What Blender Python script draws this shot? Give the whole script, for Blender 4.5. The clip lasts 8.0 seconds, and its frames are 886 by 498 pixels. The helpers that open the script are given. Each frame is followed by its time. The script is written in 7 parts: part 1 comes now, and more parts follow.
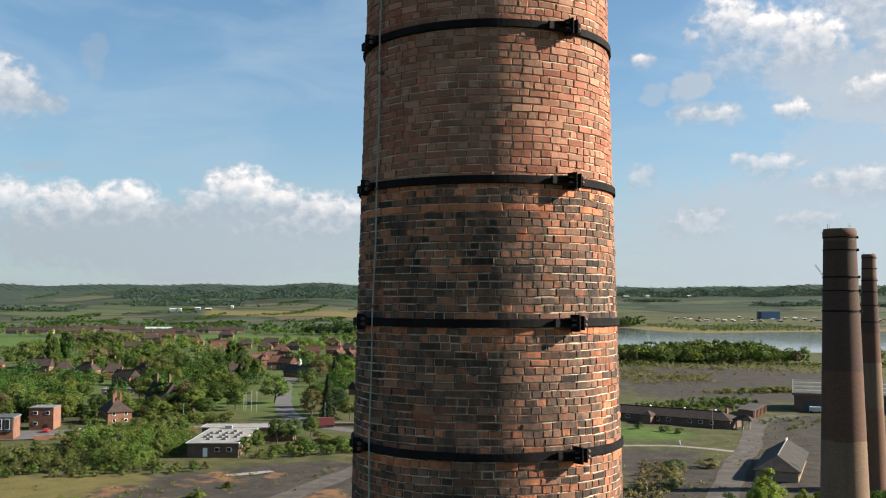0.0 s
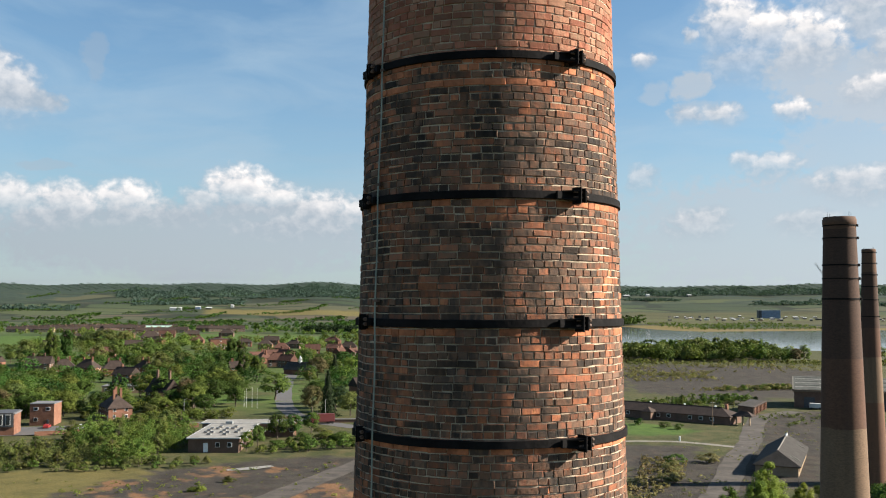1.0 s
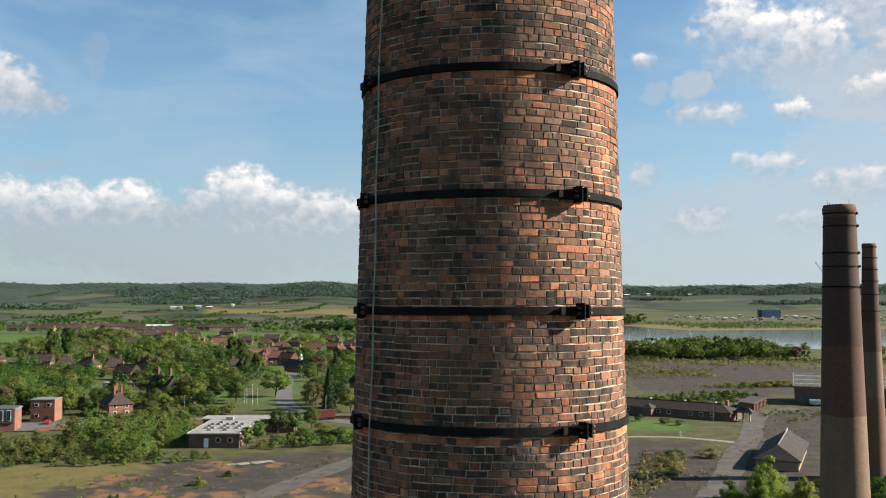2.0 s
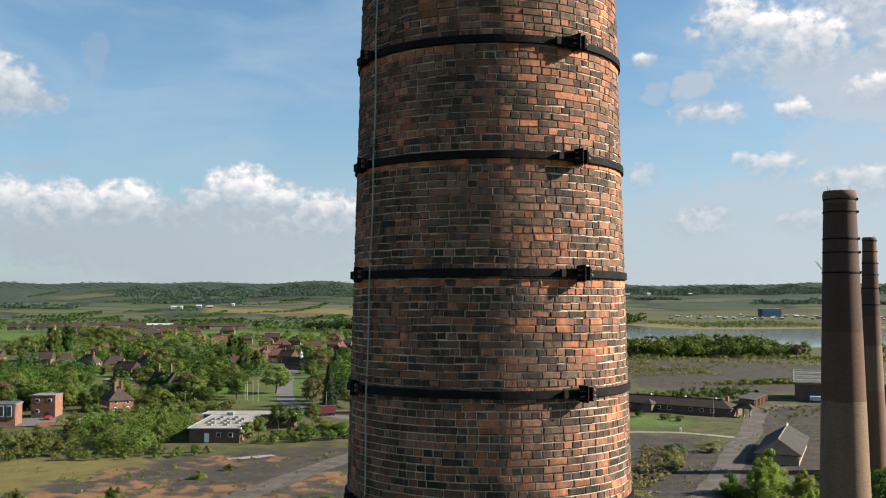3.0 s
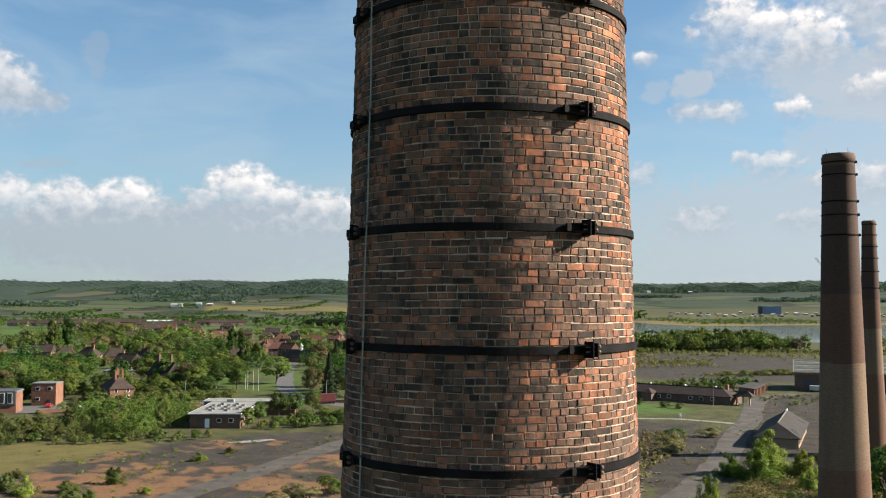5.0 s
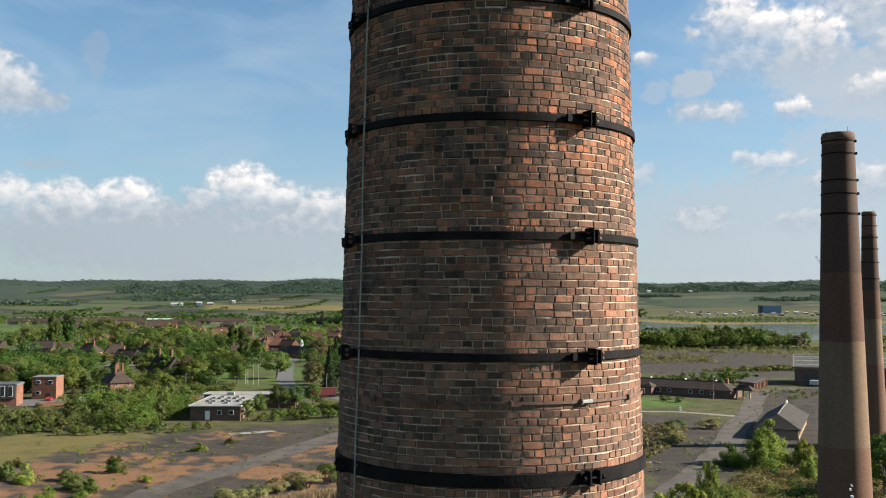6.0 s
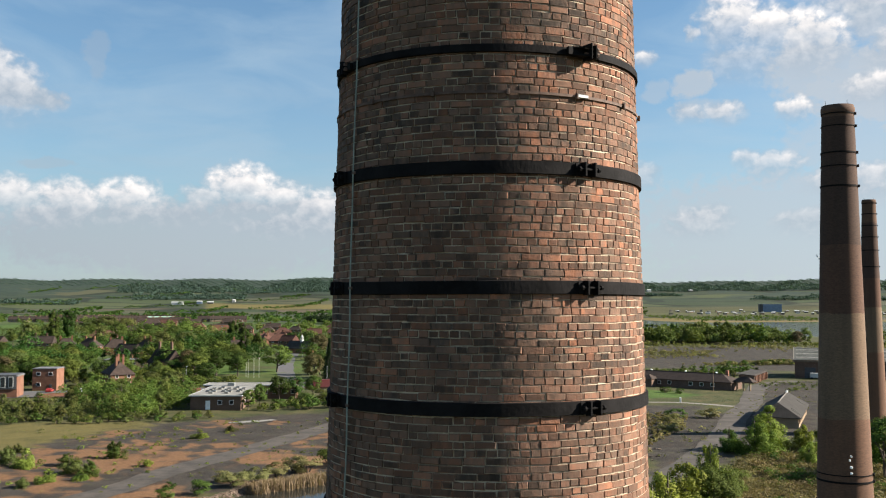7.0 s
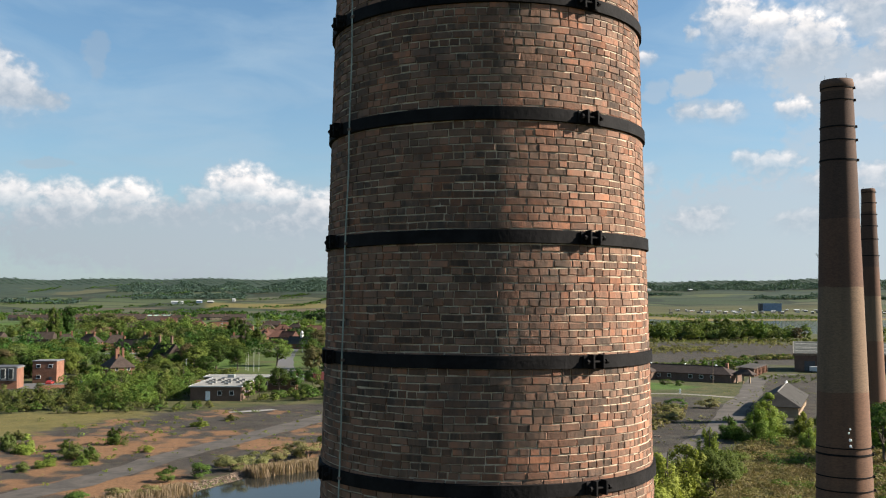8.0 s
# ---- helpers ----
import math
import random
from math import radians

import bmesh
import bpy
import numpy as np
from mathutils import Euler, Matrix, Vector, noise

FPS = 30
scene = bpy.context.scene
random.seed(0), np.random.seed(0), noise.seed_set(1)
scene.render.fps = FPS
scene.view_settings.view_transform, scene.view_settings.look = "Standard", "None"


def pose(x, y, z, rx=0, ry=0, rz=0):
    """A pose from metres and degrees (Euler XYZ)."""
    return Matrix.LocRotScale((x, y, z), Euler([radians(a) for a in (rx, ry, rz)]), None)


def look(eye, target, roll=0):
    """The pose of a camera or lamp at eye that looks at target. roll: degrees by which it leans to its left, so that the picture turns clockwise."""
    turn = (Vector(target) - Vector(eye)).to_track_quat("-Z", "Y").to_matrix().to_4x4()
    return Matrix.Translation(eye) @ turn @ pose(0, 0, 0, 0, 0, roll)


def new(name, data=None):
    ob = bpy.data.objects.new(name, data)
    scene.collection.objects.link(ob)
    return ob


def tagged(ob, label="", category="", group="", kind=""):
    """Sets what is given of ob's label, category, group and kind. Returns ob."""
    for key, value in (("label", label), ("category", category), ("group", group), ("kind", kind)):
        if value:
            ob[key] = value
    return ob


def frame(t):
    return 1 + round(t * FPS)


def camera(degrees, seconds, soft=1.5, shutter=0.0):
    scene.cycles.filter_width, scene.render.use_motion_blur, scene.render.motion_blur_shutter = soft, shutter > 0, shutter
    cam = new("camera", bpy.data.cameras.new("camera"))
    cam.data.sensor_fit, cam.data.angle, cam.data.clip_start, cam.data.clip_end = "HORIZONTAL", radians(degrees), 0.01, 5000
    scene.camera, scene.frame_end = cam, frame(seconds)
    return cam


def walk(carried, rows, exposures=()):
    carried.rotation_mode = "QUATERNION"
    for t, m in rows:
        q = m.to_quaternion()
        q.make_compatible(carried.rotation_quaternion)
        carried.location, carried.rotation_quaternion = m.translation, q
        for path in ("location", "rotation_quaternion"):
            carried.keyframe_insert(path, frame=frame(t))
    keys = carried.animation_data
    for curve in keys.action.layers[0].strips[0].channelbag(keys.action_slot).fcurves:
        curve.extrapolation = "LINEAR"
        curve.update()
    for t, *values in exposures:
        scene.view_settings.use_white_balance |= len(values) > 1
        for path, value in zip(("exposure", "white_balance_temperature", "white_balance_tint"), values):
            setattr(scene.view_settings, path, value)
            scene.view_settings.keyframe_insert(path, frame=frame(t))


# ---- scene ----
cam = camera(48.5, 8.0, soft=1.12)
PATH = [  # seconds, x, y, z, pitch up, turn to the left
    (0.0, 0.000, -10.281, 44.000, 3.22, 2.53),
    (0.5, -0.004, -10.362, 43.441, 3.20, 2.53),
    (1.0, -0.031, -10.415, 42.811, 3.19, 2.54),
    (1.5, -0.030, -10.456, 42.207, 3.17, 2.55),
    (3.0, -0.010, -10.475, 40.147, 3.16, 2.59),
    (3.5, -0.013, -10.495, 39.210, 3.13, 2.59),
    (4.0, -0.036, -10.559, 38.205, 3.11, 2.59),
    (4.5, -0.029, -10.600, 37.261, 3.10, 2.59),
    (6.0, -0.018, -10.671, 34.176, 3.09, 2.60),
    (6.5, -0.021, -10.647, 32.701, 3.08, 2.61),
    (7.0, 0.016, -10.626, 31.307, 3.08, 2.62),
    (7.5, 0.028, -10.654, 30.026, 3.09, 2.61),
    (8.0, 0.020, -10.678, 28.588, 3.09, 2.61),
]
walk(cam, [(t, pose(x, y, z, 90 + p, 0, w) @ pose(0, 0, 0, 0, 0, 0.12)) for t, x, y, z, p, w in PATH],
     exposures=[(0.0, 1.82), (8.0, 1.82)])

# ---- sky and sun ----
SUN_AZ, SUN_EL = radians(86), radians(27)      # turned from +y towards +x


def nodes_of(tree):
    nt = tree.nodes

    def make(kind, **vals):
        n = nt.new(kind)
        for k, val in vals.items():
            setattr(n, k, val)
        return n
    return make, tree.links.new


def build_world():
    world = bpy.data.worlds.new("sky_world")
    scene.world = world
    world.use_nodes = True
    tree = world.node_tree
    tree.nodes.clear()
    make, link = nodes_of(tree)

    def math_node(op, a, b=None, c=None, clamp=False):
        n = make("ShaderNodeMath", operation=op, use_clamp=clamp)
        for i, v in enumerate((a, b, c)):
            if v is None:
                continue
            if isinstance(v, (int, float)):
                n.inputs[i].default_value = v
            else:
                link(v, n.inputs[i])
        return n.outputs[0]

    def mix(fac, a, b):
        n = make("ShaderNodeMix", data_type="RGBA")
        for sock, v in ((n.inputs[0], fac), (n.inputs[6], a), (n.inputs[7], b)):
            if isinstance(v, (int, float)):
                sock.default_value = v
            elif isinstance(v, tuple):
                sock.default_value = (*v, 1)
            else:
                link(v, sock)
        return n.outputs[2]

    sky = make("ShaderNodeTexSky", sky_type="NISHITA", sun_disc=False, sun_elevation=SUN_EL, sun_rotation=SUN_AZ,
               altitude=60.0, air_density=1.0, dust_density=0.3, ozone_density=2.5)
    coord = make("ShaderNodeTexCoord").outputs["Generated"]
    sep = make("ShaderNodeSeparateXYZ")
    link(coord, sep.inputs[0])
    deg = 180 / math.pi
    az = math_node("MULTIPLY", math_node("ARCTAN2", sep.outputs[0], sep.outputs[1]), deg)
    el = math_node("MULTIPLY", math_node("ARCSINE", sep.outputs[2]), deg)

    def noise_at(sa, se, scale, detail, rough, off=(0, 0), dist=0.0):
        v = make("ShaderNodeCombineXYZ")
        link(math_node("MULTIPLY_ADD", az, sa, off[0]), v.inputs[0])
        link(math_node("MULTIPLY_ADD", el, se, off[1]), v.inputs[1])
        n = make("ShaderNodeTexNoise")
        link(v.outputs[0], n.inputs["Vector"])
        n.inputs["Scale"].default_value, n.inputs["Detail"].default_value = scale, detail
        n.inputs["Roughness"].default_value, n.inputs["Distortion"].default_value = rough, dist
        return n.outputs["Fac"]

    # heaped clouds: azimuth, elevation of the middle, half width, half height (degrees), how solid, how sunlit
    HEAPS = [(-23.6, 5.5, 2.2, 0.95, 0.95, 0.8), (-20.6, 5.7, 1.8, 1.00, 0.95, 1.0), (-26.5, 5.6, 1.6, 1.0, 0.9, 0.9), (-14.3, 6.5, 1.9, 1.25, 1.0, 1.0), (-12.2, 6.1, 1.6, 0.95, 0.95, 0.95),
             (-16.3, 5.8, 1.3, 0.7, 0.8, 0.6), (-9.6, 5.5, 1.7, 0.95, 0.95, 0.9), (-7.2, 5.3, 1.5, 0.9, 0.9, 0.9), (-5.5, 5.0, 1.6, 0.9, 0.9, 0.8), (-26.6, 11.4, 1.5, 1.3, 0.85, 0.7), (-27.6, 12.0, 1.4, 1.4, 0.85, 0.8), (-24.8, 10.9, 1.0, 0.5, 0.5, 0.5),
             (14.1, 15.6, 1.7, 1.2, 0.95, 1.0), (16.0, 15.0, 1.8, 1.3, 1.0, 1.0), (18.1, 14.4, 1.7, 1.4, 1.0, 0.9), (13.6, 16.6, 1.0, 0.8, 0.9, 1.0), (21.6, 11.6, 1.7, 0.75, 0.9, 1.0), (23.6, 11.2, 1.8, 0.9, 0.95, 0.8),
             (8.9, 13.9, 0.55, 0.42, 0.9, 0.85), (11.7, 15.0, 0.36, 0.3, 0.8, 0.6), (11.5, 10.7, 0.9, 0.45, 0.75, 0.7), (13.6, 10.7, 0.9, 0.5, 0.8, 0.8), (17.1, 10.7, 0.7, 0.55, 0.95, 1.0), (9.0, 7.2, 0.7, 0.75, 0.6, 0.6), (14.6, 8.0, 0.9, 0.4, 0.7, 0.9),
             (20.4, 15.6, 2.4, 1.5, 0.75, 0.55), (23.4, 13.6, 2.4, 1.4, 0.8, 0.5), (14.6, 13.4, 2.0, 0.9, 0.6, 0.5), (-17.9, 5.0, 1.8, 0.6, 0.6, 0.4), (-26.0, 4.6, 3.0, 0.6, 0.6, 0.3), (-10.8, 4.4, 3.4, 0.6, 0.6, 0.35),
             (12.0, 4.6, 1.8, 0.75, 0.65, 0.7), (16.0, 7.7, 1.5, 0.6, 0.75, 0.85), (20.6, 6.6, 2.6, 0.8, 0.75, 0.75), (23.8, 6.8, 2.2, 0.9, 0.75, 0.7), (18.0, 4.4, 1.8, 0.6, 0.5, 0.6)]
    # broad grey undersides and flat banks, softer: azimuth, elevation, half width, half height, how solid
    BANKS = [(-17.0, 3.6, 14.0, 2.3, 0.75), (-22.5, 4.7, 5.0, 0.8, 0.7), (-12.0, 4.9, 5.5, 1.0, 0.75), (-6.0, 4.0, 5.0, 1.2, 0.6), (17.5, 4.0, 12.0, 3.6, 0.72), (21.5, 8.4, 5.5, 2.6, 0.55), (22.0, 11.6, 5.6, 2.7, 0.9), (18.4, 12.6, 3.2, 1.8, 0.8), (23.5, 15.0, 4.5, 2.8, 0.7),
             (11.9, 12.2, 1.4, 0.95, 0.8), (9.8, 12.0, 1.0, 0.6, 0.45), (12.5, 10.9, 2.2, 0.6, 0.5), (-22.2, 13.4, 0.8, 1.5, 0.28), (-26.0, 11.0, 2.6, 0.7, 0.5), (-24.5, 7.4, 1.6, 0.35, 0.35)]
    big = math_node("SUBTRACT", noise_at(1, 1.15, 0.42, 4, 0.55), 0.5)
    big2 = math_node("SUBTRACT", noise_at(1, 1.15, 0.42, 4, 0.55, (40, 17)), 0.5)
    curl = math_node("SUBTRACT", noise_at(1, 1.2, 1.4, 6, 0.54, (7, 3), 0.2), 0.5)
    az_w = math_node("MULTIPLY_ADD", big, 2.2, az)
    el_w = math_node("MULTIPLY_ADD", big2, 1.2, el)
    heap, sunny = None, None
    for a0, e0, wa, h, solid, lit in HEAPS:
        u = math_node("MULTIPLY", math_node("SUBTRACT", az_w, a0), 0.74 / wa)
        v = math_node("MULTIPLY", math_node("SUBTRACT", el_w, e0), 0.74 / h)
        low = math_node("MULTIPLY", math_node("MINIMUM", v, 0.0), -0.35)
        v2 = math_node("ADD", v, low)
        d = math_node("SUBTRACT", 1.0, math_node("ADD", math_node("MULTIPLY", u, u), math_node("MULTIPLY", v2, v2)))
        d = math_node("MULTIPLY", math_node("MULTIPLY_ADD", curl, 1.35, d), 0.85)
        fade = math_node("MULTIPLY_ADD", v, 0.55, 0.85, clamp=True)
        d = math_node("MULTIPLY", math_node("MULTIPLY", math_node("MULTIPLY", d, 1.5, clamp=True), fade), solid)
        sun_on = math_node("MULTIPLY", d, math_node("MULTIPLY", math_node("MULTIPLY_ADD", v, 0.42, math_node("MULTIPLY_ADD", u, 0.12, 0.50), clamp=True), lit))
        heap = d if heap is None else math_node("MAXIMUM", heap, d)
        sunny = sun_on if sunny is None else math_node("MAXIMUM", sunny, sun_on)
    grey = None
    for a0, e0, wa, h, solid in BANKS:
        u = math_node("MULTIPLY", math_node("SUBTRACT", az_w, a0), 1 / wa)
        v = math_node("MULTIPLY", math_node("SUBTRACT", el_w, e0), 1 / h)
        d = math_node("SUBTRACT", 1.0, math_node("ADD", math_node("MULTIPLY", u, u), math_node("MULTIPLY", v, v)))
        d = math_node("MULTIPLY", math_node("MULTIPLY", math_node("MULTIPLY_ADD", curl, 1.5, d), 1.9, clamp=True), solid)
        grey = d if grey is None else math_node("MAXIMUM", grey, d)
    # thin high veil and the pale haze that thickens to the horizon
    veil_n = noise_at(0.35, 1.0, 0.30, 6, 0.55, (3, 9), 0.6)
    veil = math_node("MULTIPLY", math_node("SUBTRACT", veil_n, 0.40), 2.4, clamp=True)
    haze = math_node("POWER", 2.718, math_node("MULTIPLY", math_node("MAXIMUM", el, 0.0), -0.13))
    streak = math_node("MULTIPLY", math_node("SUBTRACT", noise_at(0.25, 1.6, 0.5, 5, 0.6, (21, 4)), 0.45), 2.2, clamp=True)
    low = math_node("MULTIPLY", math_node("MULTIPLY_ADD", streak, 0.45, 0.84), haze, clamp=True)

    tint = make("ShaderNodeMix", data_type="RGBA", blend_type="MULTIPLY")
    tint.inputs[0].default_value, tint.inputs[7].default_value = 1.0, (0.60, 0.78, 0.825, 1)
    link(sky.outputs[0], tint.inputs[6])
    base = mix(math_node("MULTIPLY", veil, 0.55), tint.outputs[2], VEIL_COLOUR)
    sunward = math_node("MULTIPLY_ADD", az, 1 / 56, 0.5, clamp=True)
    base = mix(low, base, mix(sunward, HAZE_COLOUR, HAZE_SUNWARD))
    base = mix(math_node("MULTIPLY", grey, math_node("MULTIPLY_ADD", streak, -0.30, 1.0)), base, mix(sunward, GREY_COLOUR, GREY_SUNWARD))
    shade = math_node("ADD", sunny, math_node("MULTIPLY", curl, 1.1), clamp=True)
    cloud = mix(shade, CLOUD_DARK, CLOUD_LIGHT)
    seen = mix(heap, base, cloud)
    bg = make("ShaderNodeBackground")
    link(seen, bg.inputs[0])
    bg.inputs[1].default_value = SKY_STRENGTH
    out = make("ShaderNodeOutputWorld")
    link(bg.outputs[0], out.inputs[0])


SKY_STRENGTH = 0.05
VEIL_COLOUR = (2.84, 3.73, 4.47)
HAZE_COLOUR = (2.39, 2.67, 2.95)
HAZE_SUNWARD = (3.11, 3.47, 3.84)
GREY_COLOUR = (2.46, 2.75, 3.09)
GREY_SUNWARD = (3.21, 3.60, 4.03)
CLOUD_DARK = (2.53, 2.87, 3.30)
CLOUD_LIGHT = (7.10, 6.67, 6.39)
build_world()

sun = new("sun", bpy.data.lights.new("sun", "SUN"))
sun.data.energy, sun.data.angle, sun.data.color = 4.5, radians(0.6), (1.0, 0.92, 0.80)
sun_to = Vector((math.sin(SUN_AZ) * math.cos(SUN_EL), math.cos(SUN_AZ) * math.cos(SUN_EL), math.sin(SUN_EL)))
sun.matrix_world = look(sun_to * 400, (0, 0, 0))

# ---- materials ----
MATS = {}


class Mat:
    """A node material with short ways to add nodes."""

    def __init__(self, name):
        self.m = bpy.data.materials.new(name)
        self.m.use_nodes = True
        t = self.m.node_tree
        t.nodes.clear()
        self.make, self.link = nodes_of(t)
        self.out = self.make("ShaderNodeOutputMaterial")
        self.bsdf = self.make("ShaderNodeBsdfPrincipled")
        self.link(self.bsdf.outputs[0], self.out.inputs[0])
        MATS[name] = self.m

    def put(self, sock, v):
        if isinstance(v, (int, float)):
            sock.default_value = v
        elif isinstance(v, tuple):
            sock.default_value = (*v, 1) if len(v) == 3 and len(sock.default_value) == 4 else v
        else:
            self.link(v, sock)

    def math(self, op, a, b=None, c=None, clamp=False):
        n = self.make("ShaderNodeMath", operation=op, use_clamp=clamp)
        for i, v in enumerate((a, b, c)):
            if v is not None:
                self.put(n.inputs[i], v)
        return n.outputs[0]

    def mix(self, fac, a, b, blend="MIX"):
        n = self.make("ShaderNodeMix", data_type="RGBA", blend_type=blend)
        self.put(n.inputs[0], fac)
        self.put(n.inputs[6], a)
        self.put(n.inputs[7], b)
        return n.outputs[2]

    def pos(self, local=False):
        if local:
            return self.make("ShaderNodeTexCoord").outputs["Object"]
        return self.make("ShaderNodeNewGeometry").outputs["Position"]

    def sep(self, v):
        n = self.make("ShaderNodeSeparateXYZ")
        self.link(v, n.inputs[0])
        return n.outputs

    def noise(self, scale, detail=4, rough=0.55, vec=None, stretch=None, dist=0.0):
        vec = self.pos() if vec is None else vec
        if stretch:
            mp = self.make("ShaderNodeMapping")
            mp.inputs["Scale"].default_value = stretch
            self.link(vec, mp.inputs[0])
            vec = mp.outputs[0]
        n = self.make("ShaderNodeTexNoise")
        self.link(vec, n.inputs["Vector"])
        n.inputs["Scale"].default_value, n.inputs["Detail"].default_value = scale, detail
        n.inputs["Roughness"].default_value, n.inputs["Distortion"].default_value = rough, dist
        return n.outputs["Fac"]

    def ramp(self, fac, *stops, interp="LINEAR"):
        n = self.make("ShaderNodeValToRGB")
        n.color_ramp.interpolation = interp
        els = n.color_ramp.elements
        while len(els) < len(stops):
            els.new(0.5)
        for e, (p, c) in zip(els, stops):
            e.position, e.color = p, (*c, 1) if isinstance(c, tuple) else (c, c, c, 1)
        self.put(n.inputs[0], fac)
        return n.outputs[0]

    def range(self, v, a, b, c=0.0, d=1.0, smooth=True):
        n = self.make("ShaderNodeMapRange", interpolation_type="SMOOTHSTEP" if smooth else "LINEAR")
        self.put(n.inputs[0], v)
        for i, x in enumerate((a, b, c, d)):
            n.inputs[i + 1].default_value = x
        return n.outputs[0]

    def pick(self):
        """A random number for each piece, joined or single."""
        g = self.make("ShaderNodeNewGeometry").outputs["Random Per Island"]
        o = self.make("ShaderNodeObjectInfo").outputs["Random"]
        return self.math("FRACT", self.math("ADD", g, o))

    def attr(self, name):
        return self.make("ShaderNodeAttribute", attribute_name=name)

    def finish(self, colour, rough=0.85, bump=None, depth=0.01, metal=0.0, spec=0.4):
        self.put(self.bsdf.inputs["Base Color"], colour)
        self.put(self.bsdf.inputs["Roughness"], rough)
        self.bsdf.inputs["Metallic"].default_value = metal
        self.bsdf.inputs["Specular IOR Level"].default_value = spec
        if bump is not None:
            b = self.make("ShaderNodeBump")
            b.inputs["Distance"].default_value = depth
            b.inputs["Strength"].default_value = 0.8
            self.link(bump, b.inputs["Height"])
            self.link(b.outputs[0], self.bsdf.inputs["Normal"])
        return self.m


def brick_material():
    """Chimney brick: clean red and buff at the head, sooty and orange in the middle, dull brown below."""
    m = Mat("chimney_brick")
    r = m.pick()
    r2 = m.math("FRACT", m.math("MULTIPLY", r, 7.31))
    streak = m.noise(17, 4, 0.65, stretch=(1.0, 1.0, 0.35))
    r = m.math("ADD", m.math("MULTIPLY", r, 0.60), m.math("MULTIPLY_ADD", streak, 1.15, m.math("MULTIPLY_ADD", m.noise(1.9, 4, 0.62), 1.15, -0.92)), clamp=True)
    z = m.sep(m.pos())[2]
    upper = m.ramp(r, (0.0, (0.225, 0.072, 0.040)), (0.3, (0.270, 0.094, 0.052)), (0.55, (0.275, 0.126, 0.074)), (0.8, (0.290, 0.150, 0.090)), (1.0, (0.225, 0.138, 0.084)))
    middle = m.ramp(r, (0.0, (0.018, 0.015, 0.013)), (0.34, (0.050, 0.037, 0.029)), (0.48, (0.108, 0.065, 0.043)), (0.62, (0.165, 0.088, 0.054)), (0.75, (0.210, 0.083, 0.046)),
                    (0.88, (0.300, 0.104, 0.048)), (1.0, (0.390, 0.148, 0.064)))
    lower = m.ramp(r, (0.0, (0.040, 0.030, 0.023)), (0.24, (0.078, 0.053, 0.039)), (0.45, (0.136, 0.080, 0.054)), (0.7, (0.178, 0.092, 0.059)), (0.88, (0.215, 0.096, 0.056)), (1.0, (0.275, 0.116, 0.062)))
    wob = m.math("MULTIPLY_ADD", m.noise(0.8, 3), 1.6, z)
    hi = m.range(z, 45.08, 45.16)
    lo = m.range(wob, 37.6, 33.6)
    c = m.mix(lo, m.mix(hi, middle, upper), lower)
    # soot that lies in clouds over the courses, and burnt patches
    soot = m.range(m.noise(1.3, 5, 0.6, stretch=(1, 1, 1.6)), 0.50, 0.68)
    c = m.mix(m.math("MULTIPLY", soot, m.math("MULTIPLY_ADD", hi, -0.35, 0.62)), c, m.mix(0.30, (0.045, 0.036, 0.033), c))
    brown = m.range(m.noise(0.9, 4, 0.6, vec=m.pos(), stretch=(1.2, 1.2, 0.9)), 0.45, 0.7)
    c = m.mix(m.math("MULTIPLY", brown, 0.35), c, (0.17, 0.095, 0.06))
    # darker in each piece's own blotches, pale lime bloom here and there
    blot = m.noise(16, 5, 0.7)
    c = m.mix(m.range(blot, 0.52, 0.72, 0, 0.55), c, m.mix(0.5, c, (0.05, 0.035, 0.03)))
    lime = m.range(m.noise(3.2, 6, 0.7), 0.62, 0.80, 0, 0.40)
    c = m.mix(lime, c, (0.40, 0.32, 0.25))
    hsv = m.make("ShaderNodeHueSaturation")
    m.link(c, hsv.inputs["Color"])
    m.put(hsv.inputs["Value"], m.math("MULTIPLY_ADD", r2, 0.70, 0.62))
    m.put(hsv.inputs["Saturation"], 0.98)
    grain = m.math("ADD", m.noise(55, 6, 0.7), m.math("MULTIPLY", m.noise(13, 4, 0.65), 2.0))
    return m.finish(hsv.outputs[0], 0.92, grain, 0.007, spec=0.2)


def plain(name, colour, rough=0.8, vary=0.25, scale=3.0, bump=0.004, metal=0.0, spec=0.35, fine=25.0, per_thing=0.0):
    """A surface of one colour with stains and grain."""
    m = Mat(name)
    n1, n2 = m.noise(scale, 5, 0.6), m.noise(fine, 4, 0.6)
    dark = tuple(x * (1 - vary) for x in colour)
    light = tuple(min(1.0, x * (1 + vary)) for x in colour)
    c = m.mix(m.range(m.math("ADD", m.math("MULTIPLY", n1, 0.7), m.math("MULTIPLY", n2, 0.3)), 0.32, 0.68), dark, light)
    if per_thing:
        h = m.make("ShaderNodeHueSaturation")
        m.link(c, h.inputs["Color"])
        rnd = m.pick()
        m.put(h.inputs["Value"], m.math("MULTIPLY_ADD", rnd, per_thing, 1 - per_thing / 2))
        c = h.outputs[0]
    return m.finish(c, rough, n2, bump, metal, spec)


